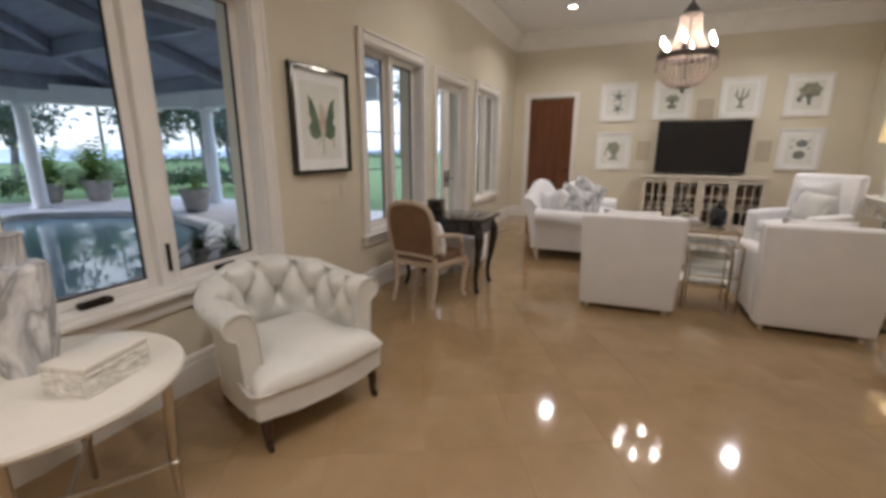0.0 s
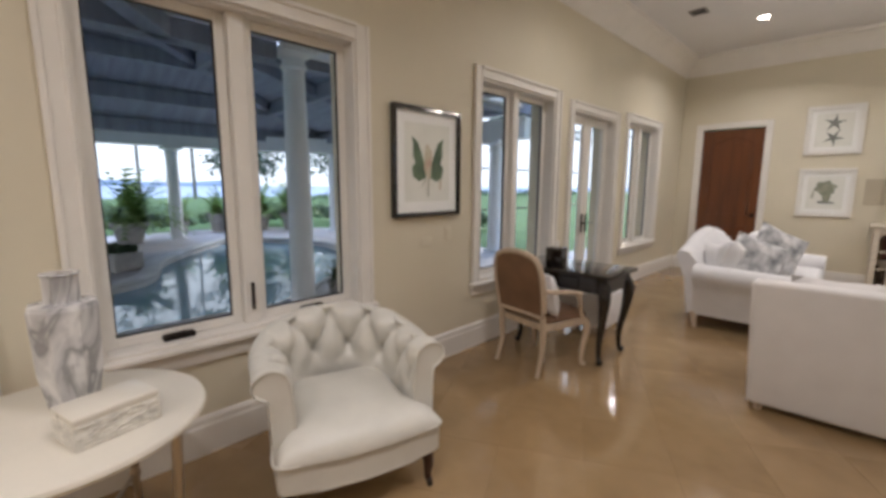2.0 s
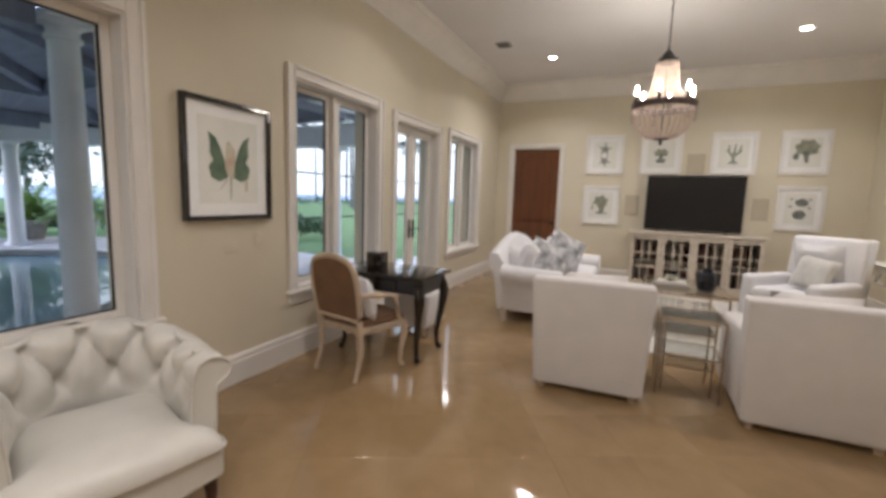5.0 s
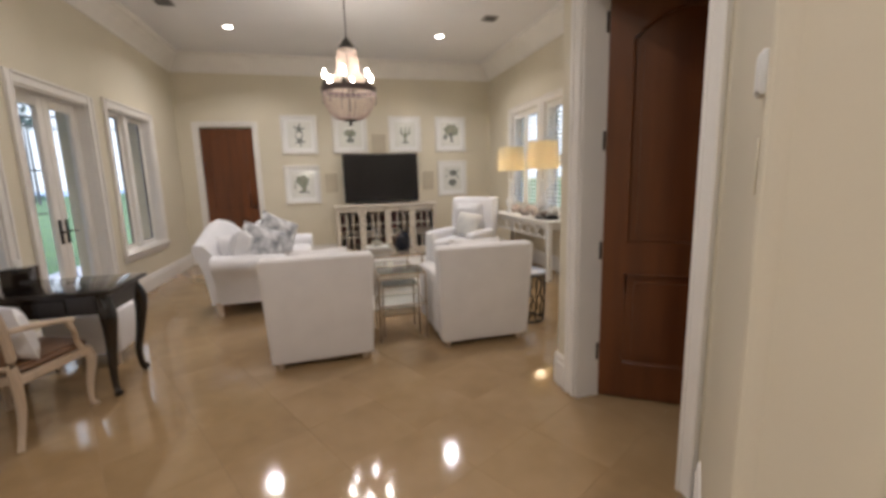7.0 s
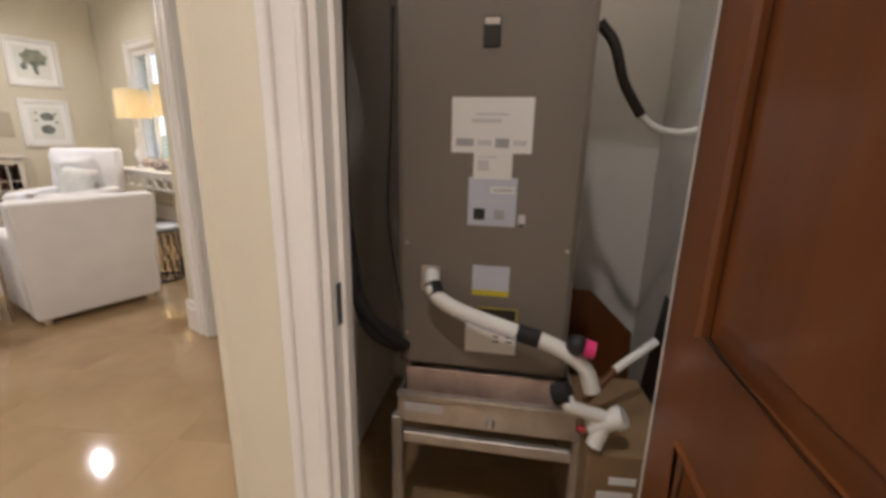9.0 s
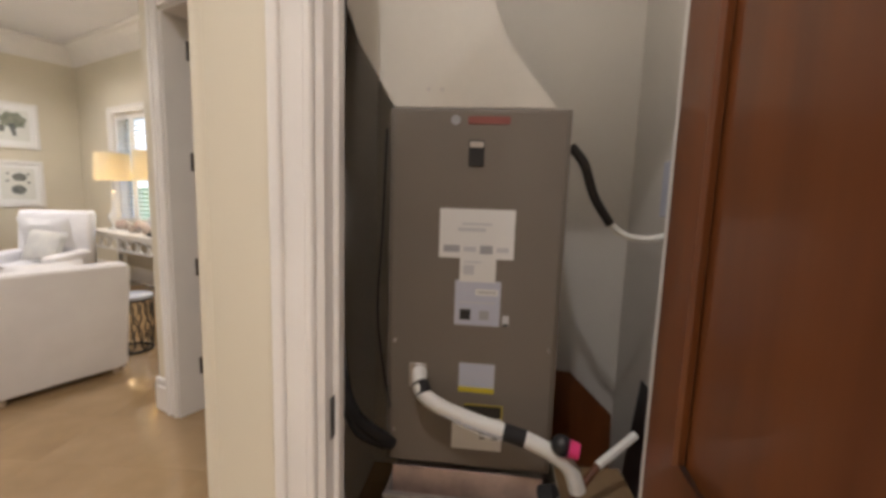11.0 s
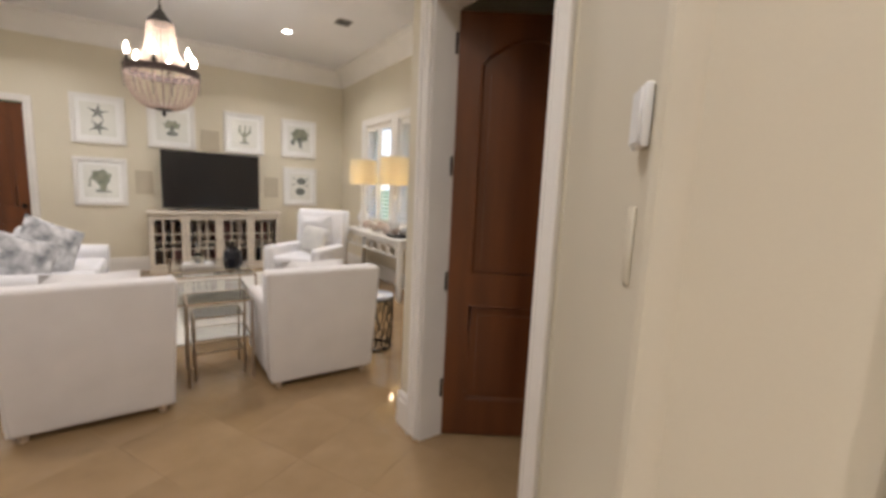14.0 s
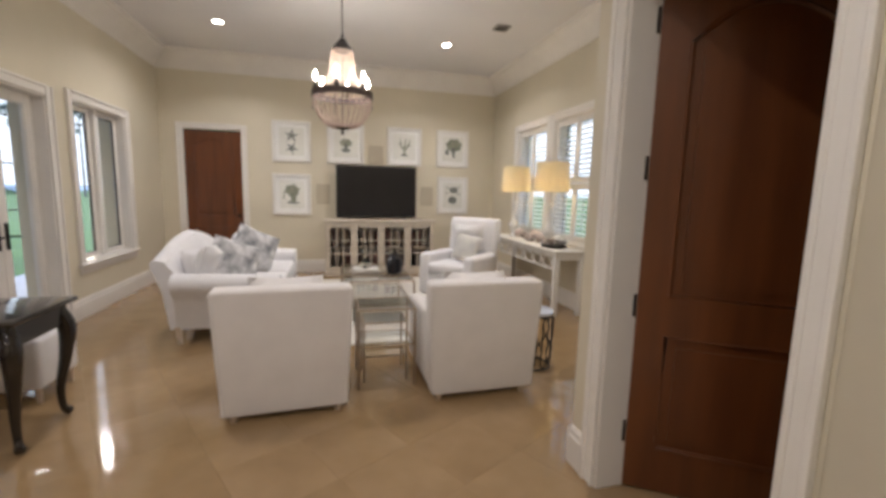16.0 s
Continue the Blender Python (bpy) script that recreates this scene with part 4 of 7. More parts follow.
TABLE_WHITE = mat("white_polished_stone", (0.74, 0.70, 0.62), 0.3, var=0.08, scale=3, fine=60, bump=0.02)
RX, RY, RZ, RR = -1.735, 0.71, 0.65, 0.43
t = thing("round_table", RX, RY, 0, 0, "round white table with slender silvered metal legs", "side table")
part("tabletop", lathe(bmesh.new(), [(RR - 0.03, RZ - 0.035), (RR - 0.006, RZ - 0.030), (RR, RZ - 0.017), (RR - 0.006, RZ - 0.004), (RR - 0.02, RZ)], 64), TABLE_WHITE, t)
for k in range(4):
    a = math.pi / 4 + k * math.pi / 2 + 0.12
    c, s = math.cos(a), math.sin(a)
    leg = part("leg", tube(bmesh.new(), [(c * 0.36, s * 0.36, RZ - 0.03), (c * 0.34, s * 0.34, 0.20), (c * 0.345, s * 0.345, 0.0)], [0.020, 0.015, 0.012], 10), NICKEL, t)
    part("collar", lathe(bmesh.new(), [(0.016, -0.012), (0.021, -0.008), (0.021, 0.008), (0.016, 0.012)], 10, (c * 0.34, s * 0.34, 0.20)), NICKEL, leg)
for k in range(2):
    a = math.pi / 4 + k * math.pi / 2 + 0.12
    c, s = 0.34 * math.cos(a), 0.34 * math.sin(a)
    part("stretcher", tube(bmesh.new(), spline([(c, s, 0.20), (c * 0.5, s * 0.5, 0.185 - 0.012 * k), (0, 0, 0.18 - 0.014 * k), (-c * 0.5, -s * 0.5, 0.185 - 0.012 * k), (-c, -s, 0.20)], 4), 0.009, 8), NICKEL, t)
MARBLE = mat("grey_veined_marble", (0.76, 0.755, 0.75), 0.28, var=0.06, scale=3.0, fine=30, bump=0.02)
mt = MARBLE.node_tree
mb = mt.nodes["Principled BSDF"]
src = mb.inputs["Base Color"].links[0].from_socket
wv, wm, wr, wx = (mt.nodes.new("ShaderNode" + k) for k in ("TexNoise", "Mapping", "ValToRGB", "Mix"))
wm.inputs["Scale"].default_value, wm.inputs["Rotation"].default_value = (7, 7, 2.6), (0.5, 0.3, 0)
wv.inputs["Scale"].default_value, wv.inputs["Detail"].default_value, wv.inputs["Distortion"].default_value = 1.0, 4, 1.2
mt.links.new(mt.nodes["Texture Coordinate"].outputs["Object"], wm.inputs[0])
mt.links.new(wm.outputs[0], wv.inputs["Vector"])
mt.links.new(wv.outputs[0], wr.inputs[0])
cr = wr.color_ramp
cr.elements[0].position, cr.elements[1].position = 0.40, 0.64
cr.elements[0].color, cr.elements[1].color = (1, 1, 1, 1), (1, 1, 1, 1)
for p, g in ((0.475, 0.42), (0.53, 0.62), (0.50, 0.36)):
    e = cr.elements.new(p)
    e.color = (g, g, g * 1.04, 1)
wx.data_type, wx.blend_type = "RGBA", "MULTIPLY"
wx.inputs[0].default_value = 0.9
mt.links.new(src, wx.inputs[6])
mt.links.new(wr.outputs[0], wx.inputs[7])
mt.links.new(wx.outputs[2], mb.inputs["Base Color"])
t = thing("marble_bottle", -1.87, 0.752, RZ, 18, "tall faceted grey-veined marble bottle on the round table", "decor")
part("body", lathe(bmesh.new(), [(0.076, 0), (0.100, 0.14), (0.107, 0.37), (0.102, 0.386), (0.055, 0.392)], 8), MARBLE, t, smooth=False)
part("neck", lathe(bmesh.new(), [(0.055, 0.393), (0.055, 0.485), (0.061, 0.490), (0.058, 0.495)], 8), MARBLE, t, smooth=False)
t = thing("stone_box", -1.57, 0.815, RZ, 104, "white rough-hewn stone box on the round table", "box")
bm = bmesh.new()
box(bm, -0.118, -0.08, 0, 0.118, 0.08, 0.083)
bmesh.ops.subdivide_edges(bm, edges=bm.edges[:], cuts=13, use_grid_fill=True)
chip = random.Random(31)
for v in bm.verts:
    if 0.002 < v.co.z < 0.081:
        k = chip.choice((-0.004, -0.001, 0.002, 0.005, 0.007))
        if abs(v.co.x) > 0.117:
            v.co.x += math.copysign(k, v.co.x)
        elif abs(v.co.y) > 0.079:
            v.co.y += math.copysign(k, v.co.y)
part("body", bm, mat("rough_white_stone", (0.76, 0.73, 0.66), 0.7, var=0.2, scale=30, fine=90, bump=0.5), t, "rough split-face sides", smooth=False)
part("lid", rbox(-0.121, -0.083, 0.084, 0.121, 0.083, 0.106, r=0.004, seg=2), TABLE_WHITE, t)


def metal_table(name, x, y, w, d, h, label, cat, shelves, r=0.011, glass_tops=True, group="", ob=None):
    t = thing(name, x, y, 0, 0, label, cat, group)
    for sx in (-1, 1):
        for sy in (-1, 1):
            part("leg", tube(bmesh.new(), [(sx * w / 2, sy * d / 2, h), (sx * w / 2, sy * d / 2, 0)], r, 8), GOLD_METAL, t)
    for z in shelves:
        for p, q in (((-w / 2, -d / 2, z), (w / 2, -d / 2, z)), ((-w / 2, d / 2, z), (w / 2, d / 2, z)), ((-w / 2, -d / 2, z), (-w / 2, d / 2, z)), ((w / 2, -d / 2, z), (w / 2, d / 2, z))):
            part("rail", tube(bmesh.new(), [p, q], r * 0.9, 8), GOLD_METAL, t)
        if glass_tops:
            bm = bmesh.new()
            rbox(-w / 2 + r, -d / 2 + r, z - 0.004, w / 2 - r, d / 2 - r, z + 0.006, r=0.002, seg=1, into=bm)
            part("glass_top", bm, TABLE_GLASS, t, "clear glass top", smooth=False)
    return t


metal_table("nesting_table", 0.81, 4.50, 0.42, 0.36, 0.60, "tall gilt metal nesting table with a glass top", "side table", (0.60, 0.32), 0.0085, group="nesting tables")
metal_table("nesting_table", 0.81, 4.56, 0.33, 0.28, 0.47, "small gilt metal nesting table with a glass top", "side table", (0.47, 0.20), 0.007, group="nesting tables")
ct = metal_table("coffee_table", 0.92, 6.45, 0.78, 1.15, 0.48, "gilt metal coffee table with glass top on the rug", "coffee table", (0.48, 0.20), 0.011)
BOOKS = [mat("book_cover_white", (0.72, 0.71, 0.68), 0.6), mat("book_cover_taupe", (0.42, 0.38, 0.33), 0.6), mat("book_cover_ink", (0.08, 0.09, 0.11), 0.5)]


def book(x, y, z, w, d, h, rz, material, label):
    t = thing("book", x, y, z, rz, label, "book", "books on the tables")
    part("cover", rbox(-w / 2, -d / 2, 0, w / 2, d / 2, h, r=0.003, seg=1), material, t)
    part("pages", rbox(-w / 2 + 0.004, -d / 2 + 0.003, 0.004, w / 2 + 0.001, d / 2 + 0.001, h - 0.004, r=0.001, seg=1), PAPER, t)


book(0.80, 6.38, 0.486, 0.34, 0.26, 0.035, 6, BOOKS[1], "large taupe book lying on the coffee table")
book(0.80, 6.38, 0.521, 0.30, 0.23, 0.03, -4, BOOKS[0], "large white book lying on the coffee table")
t = thing("decorative_bottle", 0.80, 6.40, 0.551, 0, "clear glass stoppered bottle standing on the books", "decor")
part("body", lathe(bmesh.new(), [(0.06, 0), (0.075, 0.03), (0.06, 0.07), (0.022, 0.11), (0.017, 0.17), (0.026, 0.18)], 20), TABLE_GLASS, t)
part("stopper", lathe(bmesh.new(), [(0.014, 0.18), (0.02, 0.2), (0.028, 0.225), (0.012, 0.25)], 14), TABLE_GLASS, t)
t = thing("lantern", 1.14, 6.30, 0.486, 20, "dark navy ceramic jar with a knobbed lid", "jar")
part("body", lathe(bmesh.new(), [(0.075, 0), (0.095, 0.02), (0.105, 0.12), (0.095, 0.19), (0.06, 0.22), (0.05, 0.235)], 10), mat("navy_glaze", (0.018, 0.02, 0.03), 0.25, var=0.3), t, smooth=False)
part("lid", lathe(bmesh.new(), [(0.055, 0.236), (0.05, 0.25), (0.018, 0.262), (0.014, 0.28), (0.024, 0.295), (0.01, 0.31)], 12), BRONZE, t)

bm = rbox(-0.25, 5.24, 0.001, 2.05, 8.35, 0.016, r=0.006, seg=2)
rug = part("rug", bm, BOUCLE)
tagged(rug, "plain cream wool rug under the coffee table", "rug")

# drum side table with lattice sides
t = thing("drum_table", 2.10, 4.48, 0, 0, "dark iron lattice drum table with a pale top", "side table")
part("tabletop", lathe(bmesh.new(), [(0.15, 0.475), (0.165, 0.48), (0.165, 0.50), (0.155, 0.505)], 36), mat("pale_blue_glazed_top", (0.56, 0.60, 0.68), 0.15, var=0.08), t, "pale reflective top")
for z, r in ((0.01, 0.145), (0.47, 0.158)):
    part("ring", tube(bmesh.new(), [(r * math.cos(k * math.pi / 16), r * math.sin(k * math.pi / 16), z) for k in range(33)], 0.009, 6, cap=False), IRON, t)
for k in range(9):
    for way in (-1, 1):
        P = []
        for i in range(11):
            v = i / 10
            a = k * 2 * math.pi / 9 + way * (0.70 * v + 0.10 * math.sin(4 * math.pi * v))
            r = 0.145 + 0.013 * v + 0.008 * math.sin(math.pi * v)
            P.append((r * math.cos(a), r * math.sin(a), 0.01 + 0.46 * v))
        part("lattice_bar", tube(bmesh.new(), P, 0.006, 5), IRON, t)

# ---- walls hung with things, cabinet, lamps ----
def media_cabinet(x0, x1, y0, y1, h):
    cx = (x0 + x1) / 2
    t = thing("media_cabinet", cx, (y0 + y1) / 2, 0, 0, "whitewashed wooden media cabinet with four glazed grid doors", "cabinet")
    hx, hy = (x1 - x0) / 2, (y1 - y0) / 2
    part("top", rbox(-hx - 0.03, -hy - 0.02, h - 0.045, hx + 0.03, hy, h, r=0.008, seg=2), GREIGE, t)
    bm = bmesh.new()
    for c in ((-hx, -hy + 0.025, 0.0, -hx + 0.03, hy, h - 0.046), (hx - 0.03, -hy + 0.025, 0.0, hx, hy, h - 0.046), (-hx + 0.031, hy - 0.015, 0.07, hx - 0.031, hy, h - 0.046), (-hx + 0.031, -hy + 0.025, 0.06, hx - 0.031, hy - 0.016, 0.09), (-0.012, -hy + 0.025, 0.091, 0.012, hy - 0.016, h - 0.047)):
        box(bm, *c)
    part("body", bm, GREIGE, t, smooth=False)
    part("plinth", rbox(-hx - 0.012, -hy - 0.008, 0.0, hx + 0.012, -hy + 0.024, 0.075, r=0.006, seg=2), GREIGE, t)
    part("shelf", rbox(-hx + 0.032, -hy + 0.05, 0.47, -0.013, hy - 0.02, 0.49, r=0.002, seg=1), GREIGE, t)
    part("shelf", rbox(0.013, -hy + 0.05, 0.47, hx - 0.032, hy - 0.02, 0.49, r=0.002, seg=1), GREIGE, t)
    dw = (2 * hx - 0.02) / 4
    for k in range(4):
        a = -hx + 0.01 + k * dw
        z0, z1 = 0.085, h - 0.06
        bm = bmesh.new()
        st = 0.058
        q = [(a + 0.003, z0, a + st, z1), (a + dw - st, z0, a + dw - 0.003, z1), (a + st, z0, a + dw - st, z0 + st), (a + st, z1 - st, a + dw - st, z1)]
        for e, f, g, i in q:
            rbox(e, -hy, f, g, -hy + 0.022, i, r=0.003, seg=1, into=bm)
        door = part("door", bm, GREIGE, t, smooth=False)
        iw, ih = dw - 2 * st, z1 - z0 - 2 * st
        for c in (1, 2):
            part("muntin", rbox(a + st + iw * c / 3 - 0.009, -hy + 0.003, z0 + st, a + st + iw * c / 3 + 0.009, -hy + 0.018, z1 - st, r=0.002, seg=1), GREIGE, door, smooth=False)
            part("muntin", rbox(a + st, -hy + 0.002, z0 + st + ih * c / 3 - 0.009, a + dw - st, -hy + 0.017, z0 + st + ih * c / 3 + 0.009, r=0.002, seg=1), GREIGE, door, smooth=False)
        bm = bmesh.new()
        box(bm, a + st, -hy + 0.011, z0 + st, a + dw - st, -hy + 0.014, z1 - st)
        part("pane", bm, GLASS, door, smooth=False)
        part("knob", lathe(bmesh.new(), [(0.005, 0), (0.011, 0.012), (0.006, 0.02)], 10), NICKEL, door).matrix_local = pose(a + (dw - 0.028 if k % 2 == 0 else 0.028), -hy, (z0 + z1) / 2, 90)
    return t


CABX0, CABX1, CABY0, CABY1, CABH = 0.30, 2.21, 8.72, 9.145, 0.97
media_cabinet(CABX0, CABX1, CABY0, CABY1, CABH)
SPINES = [mat("spine_brown", (0.11, 0.06, 0.035), 0.6, var=0.25), mat("spine_tan", (0.27, 0.19, 0.12), 0.6, var=0.25), mat("spine_dark", (0.04, 0.03, 0.03), 0.55, var=0.25), mat("spine_red", (0.13, 0.035, 0.03), 0.55, var=0.2)]
rng = random.Random(5)
for k in range(2):
    for zs in (0.09, 0.49):
        x = CABX0 + 0.06 + k * (CABX1 - CABX0) / 2
        end = x + (CABX1 - CABX0) / 2 - 0.12
        while x < end:
            bw, bh = rng.uniform(0.028, 0.055), rng.uniform(0.24, 0.32)
            bm = rbox(-bw / 2, -0.09, 0, bw / 2, 0.09, bh, r=0.003, seg=1)
            ob = part("book", bm, rng.choice(SPINES), smooth=False)
            ob.matrix_world = pose(x + bw / 2, 8.95, zs + 0.0005)
            tagged(ob, "dark bound book standing inside the media cabinet", "book", "books in the cabinet")
            x += bw + rng.choice((0.003, 0.003, 0.004, 0.05))

t = thing("television", 1.205, 9.02, CABH, 0, "large black flat television standing on the cabinet", "television")
part("bezel", rbox(-0.715, -0.025, 0.04, 0.715, 0.025, 0.95, r=0.008, seg=2), BLACK_PLASTIC, t)
part("screen", rbox(-0.700, -0.0275, 0.058, 0.700, -0.0245, 0.937, r=0.001, seg=1), SCREEN, t, "glossy black screen", smooth=False)
for sx in (-1, 1):
    part("foot", tube(bmesh.new(), [(sx * 0.5, -0.11, 0.006), (sx * 0.5, 0, 0.045), (sx * 0.5, 0.1, 0.006)], 0.007, 6), BLACK_PLASTIC, t)

SPEAKER = mat("beige_speaker_cloth", (0.52, 0.46, 0.35), 0.9, var=0.06, fine=500, bump=0.3)
for x, z, w, h in ((1.20, 2.12, 0.27, 0.36), (0.27, 1.40, 0.23, 0.36), (2.16, 1.40, 0.23, 0.36)):
    t = thing("wall_speaker", x, YN, z, 0, "flush beige cloth-covered wall speaker", "speaker", "wall speakers")
    part("grille", rbox(-w / 2, -0.012, -h / 2, w / 2, -0.001, h / 2, r=0.003, seg=1), SPEAKER, t)
    part("bezel", rbox(-w / 2 - 0.008, -0.008, -h / 2 - 0.008, w / 2 + 0.008, -0.0005, h / 2 + 0.008, r=0.002, seg=1), WALL, t)

INK = mat("grey_green_ink", (0.20, 0.22, 0.16), 0.8, var=0.4, scale=14, fine=60, second=(0.36, 0.36, 0.27))
INK_DARK = mat("dark_ink", (0.12, 0.125, 0.115), 0.8, var=0.4, scale=14, fine=60, second=(0.26, 0.27, 0.24))
MOUNT = mat("ivory_print_paper", (0.70, 0.69, 0.63), 0.8, var=0.05, scale=6, fine=120, bump=0.02)


def flat(poly, y, m=None):
    bm = bmesh.new()
    prism(bm, poly, 0, 0.0012, Matrix(((1, 0, 0, 0), (0, 0, -1, y), (0, 1, 0, 0), (0, 0, 0, 1))))
    if m is not None:
        bm.transform(m)
    return bm


def star(cx, cz, r, n=5, q=0.32, rot=0.0):
    return [(cx + (r if i % 2 == 0 else r * q) * math.sin(math.pi * i / n + rot), cz + (r if i % 2 == 0 else r * q) * math.cos(math.pi * i / n + rot)) for i in range(2 * n)]


def blob(cx, cz, rx, rz, wob=0.12, n=22, lobes=5, ph=0.0):
    return [(cx + rx * (1 + wob * math.sin(lobes * 2 * math.pi * i / n + ph)) * math.cos(2 * math.pi * i / n), cz + rz * (1 + wob * math.sin(lobes * 2 * math.pi * i / n + ph)) * math.sin(2 * math.pi * i / n)) for i in range(n)]


def branch(x0, z0, x1, z1, w):
    dx, dz = x1 - x0, z1 - z0
    l = math.hypot(dx, dz)
    nx, nz = -dz / l * w, dx / l * w
    return [(x0 - nx, z0 - nz), (x1 - nx * 0.5, z1 - nz * 0.5), (x1 + nx * 0.5, z1 + nz * 0.5), (x0 + nx, z0 + nz)]


def art(x0, x1, z0, z1, label, shapes):
    w, h = x1 - x0, z1 - z0
    t = thing("framed_print", (x0 + x1) / 2, YN, (z0 + z1) / 2, 0, label, "picture", "white framed shell prints")
    bm = bmesh.new()
    f = 0.055
    for c in ((-w / 2, -h / 2, -w / 2 + f, h / 2), (w / 2 - f, -h / 2, w / 2, h / 2), (-w / 2 + f, -h / 2, w / 2 - f, -h / 2 + f), (-w / 2 + f, h / 2 - f, w / 2 - f, h / 2)):
        rbox(c[0], -0.034, c[1], c[2], -0.002, c[3], r=0.005, seg=2, into=bm)
    part("frame", bm, WHITE_WOOD, t, "white painted frame", smooth=False)
    part("mat_board", rbox(-w / 2 + f, -0.014, -h / 2 + f, w / 2 - f, -0.004, h / 2 - f, r=0.001, seg=1), PAPER, t)
    g = 0.115
    part("print", rbox(-w / 2 + g, -0.0155, -h / 2 + g, w / 2 - g, -0.0142, h / 2 - g, r=0.0003, seg=1), MOUNT, t, smooth=False)
    y = -0.0158
    for k, (poly, m) in enumerate(shapes):
        part("drawing", flat(poly, y - 0.0004 * (k % 3)), m, t, smooth=False)
    bm = bmesh.new()
    box(bm, -w / 2 + f, -0.022, -h / 2 + f, w / 2 - f, -0.020, h / 2 - f)
    p = part("pane", bm, GLASS, t, smooth=False)
    p.visible_shadow = False
    return t


coral = [(branch(0, -0.15, 0.0, -0.02, 0.03), INK), (branch(0, -0.06, -0.10, 0.06, 0.022), INK), (branch(0, -0.05, 0.11, 0.05, 0.022), INK), (branch(0, -0.03, 0.02, 0.15, 0.022), INK), (branch(-0.07, 0.02, -0.07, 0.14, 0.018), INK), (branch(0.07, 0.02, 0.10, 0.14, 0.018), INK), (blob(0, -0.15, 0.07, 0.018, 0.05), INK_DARK)]
art(-0.57, 0.07, 1.94, 2.64, "white framed print of two starfish", [(star(0.0, 0.10, 0.135, 5, 0.27, 0.1), INK_DARK), (star(0.0, -0.11, 0.13, 5, 0.27, 0.5), INK_DARK)])
art(-0.58, 0.06, 1.03, 1.74, "white framed print of pale green coral", [(blob(0.0, 0.07, 0.12, 0.10, 0.16, 24, 6), INK), (blob(0.02, -0.05, 0.05, 0.09, 0.1), INK), (branch(-0.07, -0.14, 0.12, -0.15, 0.02), INK_DARK), (branch(-0.14, -0.08, -0.13, 0.03, 0.015), INK)])
art(0.34, 0.99, 1.95, 2.64, "white framed print of a grey shell urn", [(blob(0.0, 0.02, 0.11, 0.07, 0.2, 24, 7), INK), (blob(0, -0.11, 0.08, 0.04, 0.1), INK_DARK), (branch(0, -0.12, 0, 0.0, 0.04), INK_DARK)])
art(1.40, 2.04, 1.95, 2.64, "white framed print of branching coral", coral)
art(2.33, 2.96, 1.96, 2.64, "white framed print of a fan-shaped coral", [(blob(0.02, 0.07, 0.15, 0.12, 0.12, 26, 7), INK), (branch(0.0, 0.02, 0.03, -0.16, 0.04), INK_DARK), (blob(-0.11, -0.06, 0.04, 0.05, 0.15), INK_DARK)])
art(2.36, 2.97, 1.08, 1.78, "white framed print of two round shells", [(blob(0.02, 0.10, 0.085, 0.06, 0.06), INK_DARK), (blob(0.0, -0.09, 0.085, 0.07, 0.06, ph=1.0), INK_DARK), (blob(-0.12, 0.04, 0.02, 0.015), INK_DARK), (blob(0.12, 0.02, 0.02, 0.015), INK_DARK), (blob(0.12, 0.15, 0.018, 0.014), INK_DARK), (blob(-0.11, 0.15, 0.018, 0.014), INK_DARK)])

# black framed botanical print on the window wall
PY, PZ = (2.575, 3.275), (1.225, 2.035)
w, h = PY[1] - PY[0], PZ[1] - PZ[0]
t = thing("botanical_picture", XW, (PY[0] + PY[1]) / 2, (PZ[0] + PZ[1]) / 2, 90, "black framed botanical print of a green leafy plant", "picture")
bm = bmesh.new()
f = 0.032
for c in ((-w / 2, -h / 2, -w / 2 + f, h / 2), (w / 2 - f, -h / 2, w / 2, h / 2), (-w / 2 + f, -h / 2, w / 2 - f, -h / 2 + f), (-w / 2 + f, h / 2 - f, w / 2 - f, h / 2)):
    rbox(c[0], -0.045, c[1], c[2], -0.002, c[3], r=0.005, seg=2, into=bm)
part("frame", bm, EBONY, t, "narrow black frame", smooth=False)
part("mat_board", rbox(-w / 2 + f, -0.020, -h / 2 + f, w / 2 - f, -0.004, h / 2 - f, r=0.001, seg=1), PAPER, t)
g = 0.115
part("print", rbox(-w / 2 + g, -0.0225, -h / 2 + g, w / 2 - g, -0.0203, h / 2 - g, r=0.0005, seg=1), MOUNT, t, smooth=False)
GREENINK = mat("green_leaf_ink", (0.07, 0.115, 0.075), 0.8, var=0.4, scale=10, fine=50, second=(0.17, 0.23, 0.14))
PALEINK = mat("pale_bud_ink", (0.52, 0.34, 0.27), 0.8, var=0.4, scale=14, fine=50, second=(0.62, 0.60, 0.45))
leafshape = lambda s: [(s * 0.02, -0.11), (s * 0.09, -0.14), (s * 0.15, -0.11), (s * 0.165, -0.04), (s * 0.13, 0.0), (s * 0.155, 0.05), (s * 0.15, 0.13), (s * 0.165, 0.19), (s * 0.11, 0.155), (s * 0.07, 0.08), (s * 0.035, -0.02)]
for k, (poly, m) in enumerate([(leafshape(1), GREENINK), (leafshape(-1), GREENINK), (blob(0.0, 0.01, 0.042, 0.125, 0.10, 20, 4), PALEINK), (blob(0.0, 0.05, 0.02, 0.05, 0.1, 16, 3), INK), (branch(0.005, -0.10, 0.0, -0.26, 0.007), INK), (blob(0.13, -0.16, 0.012, 0.045, 0.1), PALEINK), (branch(-0.02, -0.12, -0.08, -0.19, 0.004), INK)]):
    part("drawing", flat(poly, -0.0228 - 0.0004 * (k % 3)), m, t, smooth=False)
bm = bmesh.new()
box(bm, -w / 2 + f, -0.030, -h / 2 + f, w / 2 - f, -0.028, h / 2 - f)
